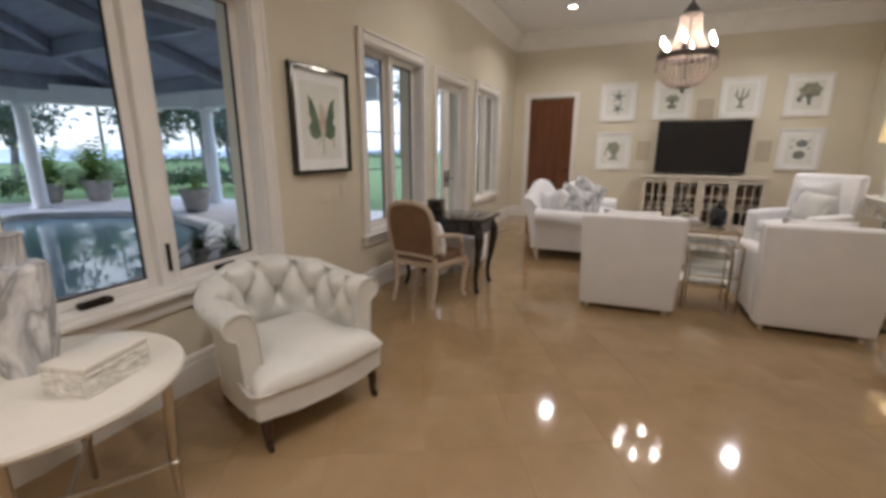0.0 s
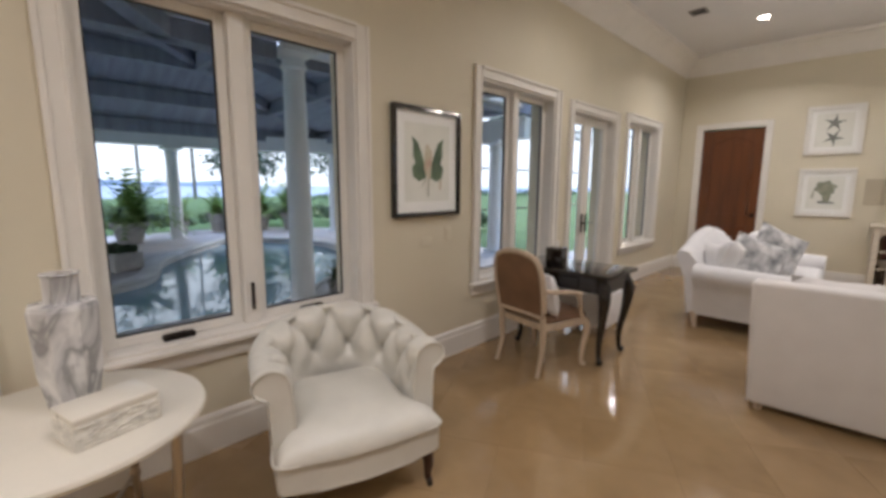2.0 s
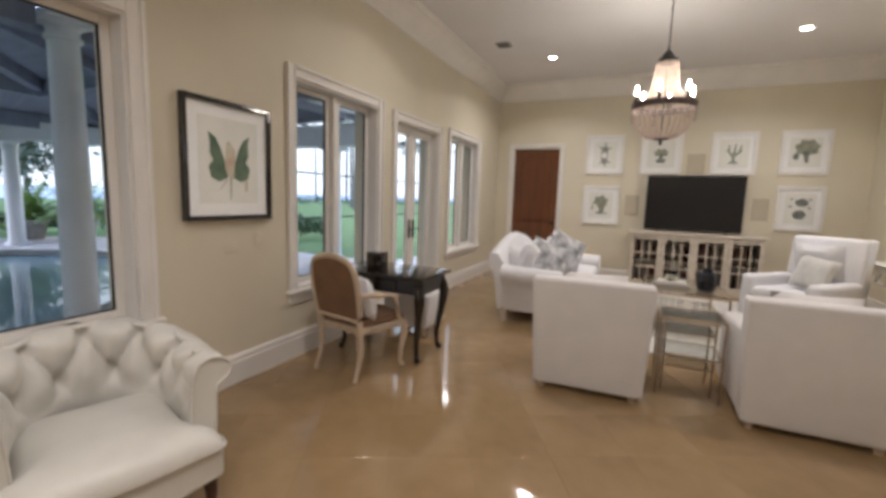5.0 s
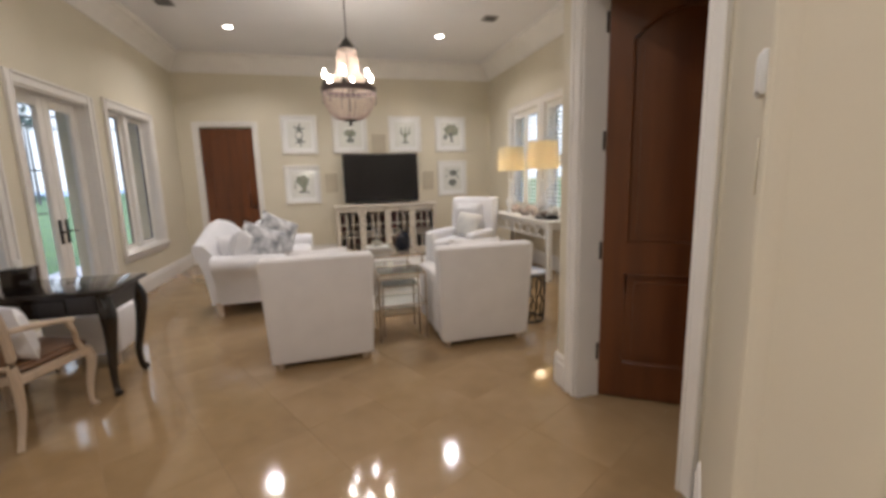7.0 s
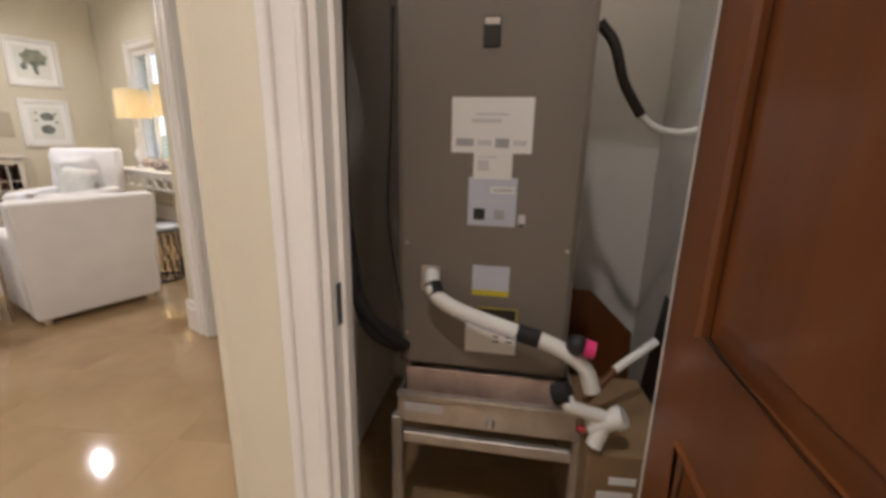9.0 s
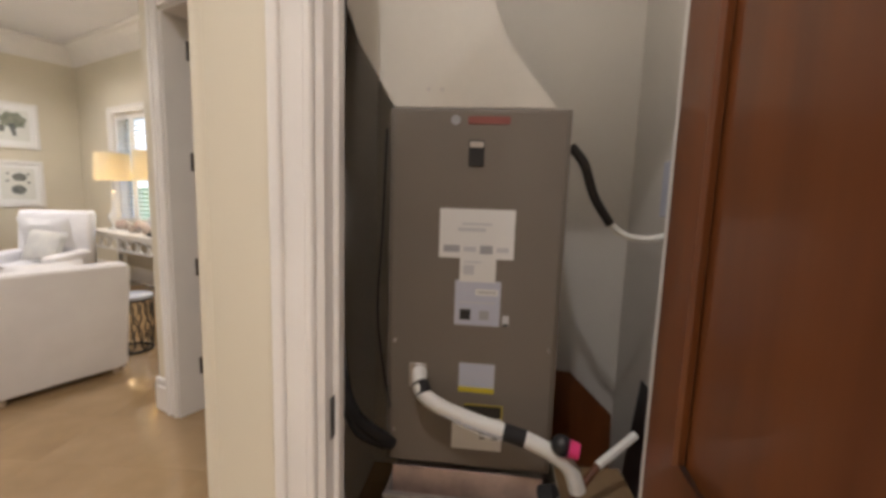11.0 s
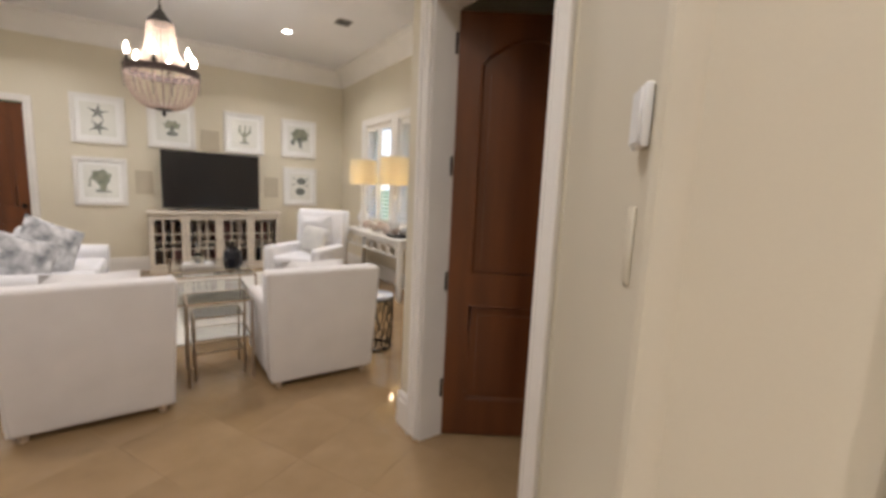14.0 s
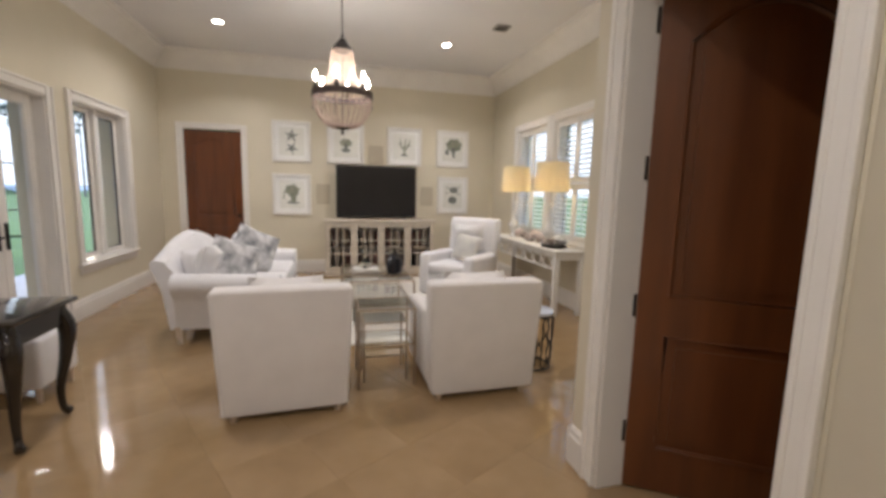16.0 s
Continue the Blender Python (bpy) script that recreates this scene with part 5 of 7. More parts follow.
p = part("pane", bm, GLASS, t, smooth=False)
p.visible_shadow = False


def wall_plate(name, m, w, h, d, material, label, cat, toggles=()):
    t = new(name)
    t.matrix_basis = m
    tagged(t, label, cat)
    part("plate", rbox(-w / 2, -d, -h / 2, w / 2, -0.0005, h / 2, r=min(0.004, d / 3), seg=2), material, t)
    for x, tw, th in toggles:
        part("rocker", rbox(x - tw / 2, -d - 0.003, -th / 2, x + tw / 2, -d + 0.0005, th / 2, r=0.001, seg=1), material, t)
    return t


wall_plate("wall_outlet", pose(XW, 3.17, 1.07, 0, 0, 90), 0.075, 0.115, 0.006, WALL, "beige wall outlet plate below the picture", "outlet", [(0, 0.034, 0.066)])
wall_plate("wall_outlet", pose(XW, 2.93, 1.02, 0, 0, 90), 0.115, 0.075, 0.005, WALL, "beige blank wall plate below the picture", "outlet")
MDG, LDG = frame_of(D2, CA)
THERMO = mat("white_plastic", (0.80, 0.80, 0.79), 0.4, var=0.03)
wall_plate("thermostat", MDG @ pose(LDG - 0.061, 0, 1.558), 0.046, 0.064, 0.010, THERMO, "white plastic thermostat on the beige wall", "thermostat", [(0, 0.038, 0.055)])
wall_plate("intercom_plate", MDG @ pose(LDG - 0.082, 0, 1.422), 0.036, 0.086, 0.003, WALL, "beige painted blank cover plate on the wall", "wall plate")

# console table
CT = (2.98, 5.72, 3.42, 7.82, 0.82)
t = thing("console_table", (CT[0] + CT[2]) / 2, (CT[1] + CT[3]) / 2, 0, 0, "white painted console table with fretwork apron by the window", "console table")
hx, hy = (CT[2] - CT[0]) / 2, (CT[3] - CT[1]) / 2
part("tabletop", rbox(-hx, -hy, 0.785, hx, hy, 0.82, r=0.008, seg=2), WHITE_WOOD, t)
for sx in (-1, 1):
    for sy in (-1, 1):
        bm = bmesh.new()
        rbox(sx * (hx - 0.05) - 0.035, sy * (hy - 0.06) - 0.035, 0.0, sx * (hx - 0.05) + 0.035, sy * (hy - 0.06) + 0.035, 0.786, r=0.006, seg=2, into=bm)
        for v in bm.verts:
            if v.co.z < 0.3:
                v.co.x = sx * (hx - 0.05) + (v.co.x - sx * (hx - 0.05)) * 0.78
                v.co.y = sy * (hy - 0.06) + (v.co.y - sy * (hy - 0.06)) * 0.78
        part("leg", bm, WHITE_WOOD, t)
for a, b, horizontal in ((-hx + 0.02, 0, False), (hx - 0.045, 0, False)):
    part("apron", rbox(a, -hy + 0.10, 0.735, a + 0.022, hy - 0.10, 0.786, r=0.003, seg=1), WHITE_WOOD, t)
for sy in (-1, 1):
    part("apron", rbox(-hx + 0.09, sy * (hy - 0.035) - 0.011, 0.70, hx - 0.09, sy * (hy - 0.035) + 0.011, 0.786, r=0.003, seg=1), WHITE_WOOD, t)
for k in range(7):
    y = -hy + 0.25 + k * (2 * hy - 0.5) / 6
    P = [(-hx + 0.031, y + 0.11 * math.cos(q * math.pi / 12), 0.66 + 0.068 * math.sin(q * math.pi / 12)) for q in range(25)]
    part("fretwork", tube(bmesh.new(), P, 0.011, 6, cap=False), WHITE_WOOD, t)
part("stretcher", rbox(-hx + 0.022, -hy + 0.10, 0.572, -hx + 0.042, hy - 0.10, 0.597, r=0.003, seg=1), WHITE_WOOD, t)

SHADE = bpy.data.materials.new("cream_lampshade_cloth")
SHADE.use_nodes = True
sn = SHADE.node_tree
sb = sn.nodes["Principled BSDF"]
wv = sn.nodes.new("ShaderNodeTexNoise")
wv.inputs["Scale"].default_value = 60
rp = sn.nodes.new("ShaderNodeValToRGB")
rp.color_ramp.elements[0].color, rp.color_ramp.elements[1].color = (0.78, 0.70, 0.52, 1), (0.86, 0.79, 0.62, 1)
sn.links.new(wv.outputs[0], rp.inputs[0])
sn.links.new(rp.outputs[0], sb.inputs["Base Color"])
tr = sn.nodes.new("ShaderNodeBsdfTranslucent")
sn.links.new(rp.outputs[0], tr.inputs[0])
mx = sn.nodes.new("ShaderNodeMixShader")
mx.inputs[0].default_value = 0.45
sn.links.new(sb.outputs[0], mx.inputs[1])
sn.links.new(tr.outputs[0], mx.inputs[2])
sn.links.new(mx.outputs[0], sn.nodes["Material Output"].inputs[0])
sb.inputs["Roughness"].default_value = 0.9
LAMPS = [(3.20, 7.42), (3.20, 6.30)]


def table_lamp(x, y):
    t = thing("table_lamp", x, y, CT[4], 0, "white table lamp with a lit cream drum shade", "lamp", "lamps on the console")
    part("base", lathe(bmesh.new(), [(0.085, 0), (0.09, 0.01), (0.09, 0.025), (0.05, 0.04), (0.045, 0.08), (0.085, 0.15), (0.09, 0.20), (0.05, 0.27), (0.040, 0.34), (0.045, 0.50), (0.035, 0.54), (0.02, 0.56)], 24), mat("white_glazed_ceramic", (0.80, 0.79, 0.77), 0.2, var=0.04), t, "white glazed ceramic base")
    part("stem", lathe(bmesh.new(), [(0.009, 0.55), (0.009, 1.07), (0.018, 1.08), (0.006, 1.11)], 10), NICKEL, t)
    bm = lathe(bmesh.new(), [(0.225, 0.70), (0.207, 1.08), (0.203, 1.08), (0.221, 0.70)], 40, cap=False)
    part("shade", bm, SHADE, t, "cream cloth drum shade")
    for k in range(3):
        a = k * 2 * math.pi / 3
        part("shade_spoke", tube(bmesh.new(), [(0, 0, 1.05), (0.207 * math.cos(a), 0.207 * math.sin(a), 1.05)], 0.003, 5), NICKEL, t)
    part("bulb", lathe(bmesh.new(), [(0.012, 0.72), (0.028, 0.76), (0.033, 0.80), (0.02, 0.835), (0.004, 0.84)], 14), glow("lamp_bulb_glow", (1.0, 0.80, 0.5), 4), t)


for x, y in LAMPS:
    table_lamp(x, y)

SHELL = mat("shell_and_coral", (0.66, 0.60, 0.53), 0.5, var=0.5, scale=9, fine=40, bump=0.3, second=(0.30, 0.22, 0.18))


def shell_piece(x, y, z, s, seed, label, material):
    r = random.Random(seed)
    bm = bmesh.new()
    for k in range(5):
        bmesh.ops.create_icosphere(bm, subdivisions=2, radius=s * r.uniform(0.35, 0.6), matrix=Matrix.Translation((r.uniform(-s, s) * 0.6, r.uniform(-s, s) * 0.6, s * 0.4 + r.uniform(0, s * 0.7))))
    for v in bm.verts:
        v.co += 0.25 * s * noise.noise_vector(v.co * (1.6 / s))
        v.co.z = max(0, v.co.z)
    ob = part("seashell", bm, material)
    ob.matrix_world = pose(x, y, z, 0, 0, r.uniform(0, 360))
    tagged(ob, label, "seashell", "shells on the console")


PINKSHELL = mat("pink_shell", (0.42, 0.27, 0.22), 0.45, var=0.4, scale=12, fine=40, second=(0.70, 0.62, 0.55))
shell_piece(3.16, 7.05, CT[4], 0.105, 1, "mottled brown and cream conch shell on the console", PINKSHELL)
shell_piece(3.12, 6.78, CT[4], 0.085, 2, "pale cream coral piece on the console", SHELL)
shell_piece(3.18, 6.55, CT[4], 0.115, 3, "mottled brown and cream conch shell on the console", PINKSHELL)
shell_piece(3.10, 6.10, CT[4] + 0.03, 0.07, 4, "pale cream coral piece on a dark tray", SHELL)
shell_piece(3.26, 6.12, CT[4] + 0.03, 0.09, 5, "bright white coral piece on a dark tray", mat("white_coral", (0.74, 0.73, 0.70), 0.7, var=0.15, scale=14, fine=60, bump=0.4))
t = thing("tray", 3.16, 6.10, CT[4], 0, "dark oval metal tray on the console", "tray")
bm = lathe(bmesh.new(), [(0.14, 0.0), (0.19, 0.012), (0.20, 0.03), (0.19, 0.03), (0.14, 0.012)], 28)
bm.transform(Matrix.Diagonal((0.75, 1.1, 1, 1)))
part("dish", bm, IRON, t)

# chandelier
CX, CY = 0.535, 5.98
t = thing("chandelier", CX, CY, 2.06, 0, "beaded basket chandelier with lit candle bulbs and iron hoop", "chandelier")
BEAD = mat("pale_wood_beads", (0.52, 0.40, 0.34), 0.5, var=0.2, scale=20, fine=80)
CRYSTAL = mat("milky_beads", (0.66, 0.52, 0.44), 0.3, var=0.2, scale=20, fine=80)
GREY_IRON = mat("grey_brown_iron", (0.15, 0.115, 0.11), 0.55, metal=0.4, var=0.3, scale=20, fine=80)
part("rod", lathe(bmesh.new(), [(0.007, 0.16), (0.007, 0.98), (0.016, 1.0)], 8), IRON, t)
part("chain", tube(bmesh.new(), [(0, 0, 0.98), (0, 0, CEIL - 2.06 - 0.03)], 0.007, 6), IRON, t)
part("canopy", lathe(bmesh.new(), [(0.012, CEIL - 2.06 - 0.06), (0.05, CEIL - 2.06 - 0.045), (0.065, CEIL - 2.06 - 0.012), (0.065, CEIL - 2.06 - 0.001)], 20), IRON, t)
part("crown", lathe(bmesh.new(), [(0.10, 0.84), (0.115, 0.85), (0.10, 0.875), (0.07, 0.90), (0.045, 0.94), (0.02, 0.97)], 20), IRON, t, "dark iron crown")
RH = 0.30
bm = lathe(bmesh.new(), [(RH, 0.370), (RH + 0.016, 0.374), (RH + 0.016, 0.384), (RH + 0.006, 0.388), (RH + 0.006, 0.418), (RH + 0.016, 0.422), (RH + 0.016, 0.432), (RH, 0.436), (RH - 0.008, 0.43), (RH - 0.008, 0.375), (RH, 0.370)], 40, cap=False)
part("hoop", bm, GREY_IRON, t, "greyish brown iron hoop band")
part("finial", lathe(bmesh.new(), [(0.004, 0.0), (0.02, 0.02), (0.012, 0.05), (0.07, 0.06), (0.08, 0.075), (0.02, 0.085)], 16), IRON, t)
bead = bmesh.new()
bmesh.ops.create_icosphere(bead, subdivisions=1, radius=0.0105)
bead_mesh = bpy.data.meshes.new("bead")
bead.to_mesh(bead_mesh)
bead.free()


def strands(rows, name, material, r):
    """All the beads of one hanging, too fine to tell apart singly."""
    bm = bmesh.new()
    for p in [q for row in rows for q in row]:
        vs = [bm.verts.new(v.co * (r / 0.0105) + Vector(p)) for v in bead_mesh.vertices]
        for f in bead_mesh.polygons:
            bm.faces.new([vs[i] for i in f.vertices])
    part(name, bm, material, t)["kind"] = "stuff"


rows = []
for k in range(28):
    a = 2 * math.pi * k / 28
    c, s = math.cos(a), math.sin(a)
    pts = []
    for i in range(15):
        u = i / 14 * math.pi / 2
        r = 0.075 + (RH - 0.08) * math.cos(u)
        pts.append((r * c, r * s, 0.375 - 0.30 * math.sin(u)))
    rows.append(pts)
strands(rows, "bead_basket", BEAD, 0.0115)
rows = []
for k in range(24):
    a = 2 * math.pi * k / 24
    c, s = math.cos(a), math.sin(a)
    pts = []
    for i in range(20):
        v = i / 19
        r = 0.10 + 0.05 * v + 0.14 * max(0, v - 0.55) ** 1.5 * 2.2
        pts.append((r * c, r * s, 0.85 - 0.42 * v))
    rows.append(pts)
strands(rows, "bead_crown", CRYSTAL, 0.0105)
rows = []
for k in range(12):
    a = 2 * math.pi * (k + 0.5) / 12
    rows.append([((RH + 0.012) * math.cos(a), (RH + 0.012) * math.sin(a), 0.38 - 0.03 * i) for i in range(5)])
strands(rows, "bead_fringe", GREY_IRON, 0.010)
BULB = glow("candle_bulb_glow", (1.0, 0.93, 0.84), 16)
for k in range(6):
    a = 2 * math.pi * k / 6 + 0.3
    c, s = math.cos(a), math.sin(a)
    arm = part("candle_cup", lathe(bmesh.new(), [(0.012, 0.425), (0.012, 0.445), (0.032, 0.452), (0.034, 0.462), (0.013, 0.464), (0.012, 0.515), (0.0, 0.516)], 12, (RH * 0.93 * c, RH * 0.93 * s, 0), cap=False), IRON, t)
    part("candle_bulb", lathe(bmesh.new(), [(0.008, 0.515), (0.016, 0.535), (0.018, 0.555), (0.010, 0.59), (0.003, 0.615)], 12, (RH * 0.93 * c, RH * 0.93 * s, 0)), BULB, arm)

CANGLOW = glow("downlight_glow", (1.0, 0.96, 0.9), 6)
# only the first two fixtures are seen; the near and hall ones are added
for x, y in CANS + UNSEEN_NEAR_CANS + UNSEEN_HALL_CANS:
    t = thing("recessed_downlight", x, y, CEIL, 0, "round white recessed ceiling downlight, lit; all but the two far ones added", "downlight", "ceiling downlights")
    part("trim_ring", lathe(bmesh.new(), [(0.062, -0.001), (0.064, -0.010), (0.088, -0.008), (0.09, -0.001)], 28, cap=False), TRIM, t)
    part("lens", lathe(bmesh.new(), [(0.0, -0.004), (0.061, -0.004), (0.061, -0.002), (0.0, -0.002)], 24, cap=False), CANGLOW, t)
VENT = mat("grey_vent_metal", (0.30, 0.28, 0.26), 0.5, metal=0.3, var=0.1)
for x, y in ((-1.55, 6.90), (2.57, 6.70)):
    t = thing("ceiling_vent", x, y, CEIL, 0, "small square grey ceiling air vent", "vent", "ceiling vents")
    bm = bmesh.new()
    for c in ((-0.10, -0.10, -0.075, 0.10), (0.075, -0.10, 0.10, 0.10), (-0.075, -0.10, 0.075, -0.075), (-0.075, 0.075, 0.075, 0.10)):
        rbox(c[0], c[1], -0.012, c[2], c[3], -0.001, r=0.003, seg=1, into=bm)
    part("frame", bm, VENT, t, smooth=False)
    for k in range(6):
        bm = rbox(-0.075, -0.011, -0.0015, 0.075, 0.011, 0.0015, r=0.0005, seg=1)
        bm.transform(pose(0, -0.062 + k * 0.025, -0.008, 35))
        part("slat", bm, VENT, t, smooth=False)

# ---- closet: air handler, pipes and clutter (x along the face, y into the closet) ----
def closet_thing(name, a, b, z, rz, label, cat, group=""):
    e = new(name)
    e.matrix_basis = MC @ pose(a, b, z, 0, 0, rz)
    return tagged(e, label, cat, group)


U0, U1, UF, UB, UZ0, UZ1 = 0.134, 0.664, 0.42, 0.98, 0.588, 1.712
UC = (U0 + U1) / 2
t = closet_thing("air_handler", UC, UF, 0, 0, "tall grey enamelled air handler with paper labels", "air handler")
hw = (U1 - U0) / 2
part("casing", rbox(-hw, 0, UZ0, hw, UB - UF, UZ1, r=0.006, seg=2), SHEET_METAL, t)
part("front_panel", rbox(-hw + 0.012, -0.006, UZ0 + 0.01, hw - 0.012, 0.001, UZ1 - 0.006, r=0.003, seg=1), SHEET_METAL, t)
for sx in (-1, 1):
    for z in (0.70, 1.0):
        part("screw", lathe(bmesh.new(), [(0.006, 0), (0.006, 0.003), (0.002, 0.004)], 8), GALV, t).matrix_local = pose(sx * (hw - 0.026), -0.006, z, 90)
dsp = part("display", rbox(0.371 - UC, -0.011, 1.545, 0.417 - UC, -0.005, 1.622, r=0.003, seg=1), BLACK_PLASTIC, t, "small black display")
part("display_rim", rbox(0.374 - UC, -0.0125, 1.60, 0.414 - UC, -0.0105, 1.617, r=0.0008, seg=1), GALV, dsp)
RED = mat("red_badge", (0.42, 0.03, 0.03), 0.5, var=0.1)
part("badge", rbox(0.366 - UC, -0.008, 1.667, 0.488 - UC, -0.0055, 1.689, r=0.002, seg=1), mat("faded_red_print", (0.30, 0.09, 0.075), 0.5, var=0.2), t, "plain faded red badge")
part("badge", lathe(bmesh.new(), [(0.014, 0), (0.014, 0.002), (0.011, 0.0025)], 18), LABEL_GREY, t).matrix_local = pose(0.330 - UC, -0.0055, 1.678, 90)


def sticker(a0, a1, z0, z1, material, label, bars=(), k=0):
    y = -0.0066 - 0.0006 * k
    s = part("sticker", rbox(a0 - UC, y - 0.0006, z0, a1 - UC, y, z1, r=0.0002, seg=1), material, t, label, smooth=False)
    for c, d, e, f, m in bars:
        w, h = a1 - a0, z1 - z0
        part("print", rbox(a0 - UC + c * w, y - 0.0012, z0 + d * h, a0 - UC + e * w, y - 0.0007, z0 + f * h, r=0.0001, seg=1), m, s, smooth=False)


YEL = mat("yellow_print", (0.62, 0.50, 0.03), 0.6, var=0.05)
PALE = mat("pale_grey_print", (0.62, 0.62, 0.63), 0.7, var=0.1)
sticker(0.292, 0.517, 1.272, 1.421, PAPER, "white paper label with faint print", [(0.25, 0.55, 0.62, 0.62, PALE), (0.3, 0.68, 0.7, 0.72, PALE), (0.06, 0.12, 0.28, 0.26, LABEL_GREY), (0.33, 0.14, 0.5, 0.24, PALE), (0.55, 0.10, 0.72, 0.27, LABEL_GREY), (0.77, 0.14, 0.93, 0.24, PALE)])
sticker(0.357, 0.466, 1.200, 1.274, PAPER, "white paper label", [(0.1, 0.3, 0.4, 0.7, PALE), (0.1, 0.8, 0.6, 0.86, PALE)], 1)
sticker(0.345, 0.484, 1.064, 1.204, LABEL_BLUE, "pale blue label with small dark squares", [(0.45, 0.68, 0.95, 0.82, PAPER), (0.5, 0.72, 0.9, 0.78, LABEL_GREY), (0.12, 0.12, 0.36, 0.36, BLACK_PLASTIC), (0.55, 0.14, 0.76, 0.34, LABEL_GREY), (0.1, 0.5, 0.9, 0.53, PALE)])
sticker(0.492, 0.512, 1.066, 1.100, PALE, "tiny warning label", [(0.1, 0.0, 0.9, 0.25, BLACK_PLASTIC)])
sticker(0.366, 0.477, 0.847, 0.942, LABEL_BLUE, "pale blue label with a yellow strip", [(0.0, 0.0, 1.0, 0.18, YEL)])
sticker(0.385, 0.507, 0.762, 0.808, BLACK_PLASTIC, "dark data label edged in yellow", [(0.0, 0.93, 1.0, 1.0, YEL), (0.97, 0.0, 1.0, 0.92, YEL)])
sticker(0.350, 0.508, 0.655, 0.765, PAPER, "white paper label", [(0.55, 0.5, 0.66, 0.55, BLACK_PLASTIC), (0.55, 0.35, 0.66, 0.4, BLACK_PLASTIC), (0.8, 0.5, 0.92, 0.55, BLACK_PLASTIC), (0.8, 0.35, 0.92, 0.4, BLACK_PLASTIC)])
part("pipe_flange", rbox(0.208 - UC, -0.010, 0.85, 0.264 - UC, -0.004, 0.930, r=0.003, seg=1), GALV, t)

# supply plenum leaning over to one side
t = closet_thing("duct_plenum", UC, UF, UZ1, 0, "pale duct plenum slanting up above the air handler", "duct")
secs = [(1.716, 0.145, 0.620, 0.43, 0.95), (1.90, 0.035, 0.470, 0.43, 0.95), (2.15, -0.06, 0.375, 0.43, 0.95), (2.45, -0.095, 0.325, 0.43, 0.95), (3.55, -0.10, 0.30, 0.43, 0.95)]
bm = bmesh.new()
rings = [[bm.verts.new((a - UC, b - UF, z - UZ1)) for a, b in ((a0, f), (a1, f), (a1, k), (a0, k))] for z, a0, a1, f, k in secs]
for r0, r1 in zip(rings, rings[1:]):
    for k in range(4):
        bm.faces.new((r0[k], r0[(k + 1) % 4], r1[(k + 1) % 4], r1[k]))
bm.faces.new(rings[0][::-1]), bm.faces.new(rings[-1])
part("duct", bm, DUCT, t, smooth=False)
part("tape_seam", rbox(-hw - 0.12, -0.001, 0.43, hw - 0.165, 0.012, 0.47, r=0.001, seg=1), DUCT, t)
for x in (0.245, 0.285):
    part("screw", lathe(bmesh.new(), [(0.006, 0), (0.006, 0.003), (0.002, 0.004)], 8), GALV, t).matrix_local = pose(x - UC, 0.01, 0.055, 90)

# unseen bare bulb added on the inner wall over the closet door, for the fill lamp
t = closet_thing("closet_fill_lampholder", 0.55, 0.121, 2.66, 0, "unseen white lampholder with a bare bulb, added for the closet fill", "lamp")
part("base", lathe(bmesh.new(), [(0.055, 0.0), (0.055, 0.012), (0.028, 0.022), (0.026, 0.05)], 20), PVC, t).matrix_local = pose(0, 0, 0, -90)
part("bulb", lathe(bmesh.new(), [(0.013, 0.05), (0.016, 0.065), (0.006, 0.075)], 14), glow("closet_fill_bulb_glow", (1.0, 0.93, 0.84), 3), t).matrix_local = pose(0, 0, 0, -90)

# drain pan on a steel stand
t = closet_thing("drain_pan", 0.425, 0.67, 0.425, 0, "galvanised drain pan below the air handler", "pan")
bm = bmesh.new()
for c in ((-0.275, -0.33, 0.0, 0.275, 0.37, 0.006), (-0.275, -0.33, 0.006, 0.275, -0.324, 0.105), (-0.275, 0.364, 0.006, 0.275, 0.37, 0.105), (-0.275, -0.323, 0.006, -0.269, 0.363, 0.105), (0.269, -0.323, 0.006, 0.275, 0.363, 0.105)):
    box(bm, *c)
part("pan", bm, GALV, t, smooth=False)
part("front_lip", rbox(-0.278, -0.345, 0.094, 0.278, -0.322, 0.110, r=0.004, seg=2), GALV, t)
part("insulation_panel", rbox(-0.262, -0.275, 0.006, 0.215, -0.267, 0.162, r=0.001, seg=1), COPPERISH, t, "copper-toned insulation facing")
part("sticker", rbox(-0.255, -0.3322, 0.04, -0.13, -0.3304, 0.075, r=0.0003, seg=1), PALE, t, smooth=False)
part("drain_plug", lathe(bmesh.new(), [(0.014, 0), (0.014, 0.02), (0.008, 0.03)], 12), GALV, t).matrix_local = pose(0.02, -0.33, 0.03, 90)
t = closet_thing("steel_stand", 0.430, 0.67, 0, 0, "grey angle-steel stand below the drain pan", "stand")
for sx in (-1, 1):
    for yy in (-0.32, 0.34):
        part("leg", rbox(sx * 0.285 - 0.017, yy - 0.017, 0.0, sx * 0.285 + 0.017, yy + 0.017, 0.44, r=0.003, seg=1), GALV, t, smooth=False)
    part("rail", rbox(sx * 0.285 - 0.012, -0.30, 0.372, sx * 0.285 + 0.012, 0.32, 0.424, r=0.003, seg=1), GALV, t, smooth=False)
for yy in (-0.32, 0.34):
    part("rail", rbox(-0.266, yy - 0.012, 0.345, 0.266, yy + 0.012, 0.385, r=0.003, seg=1), GALV, t, smooth=False)

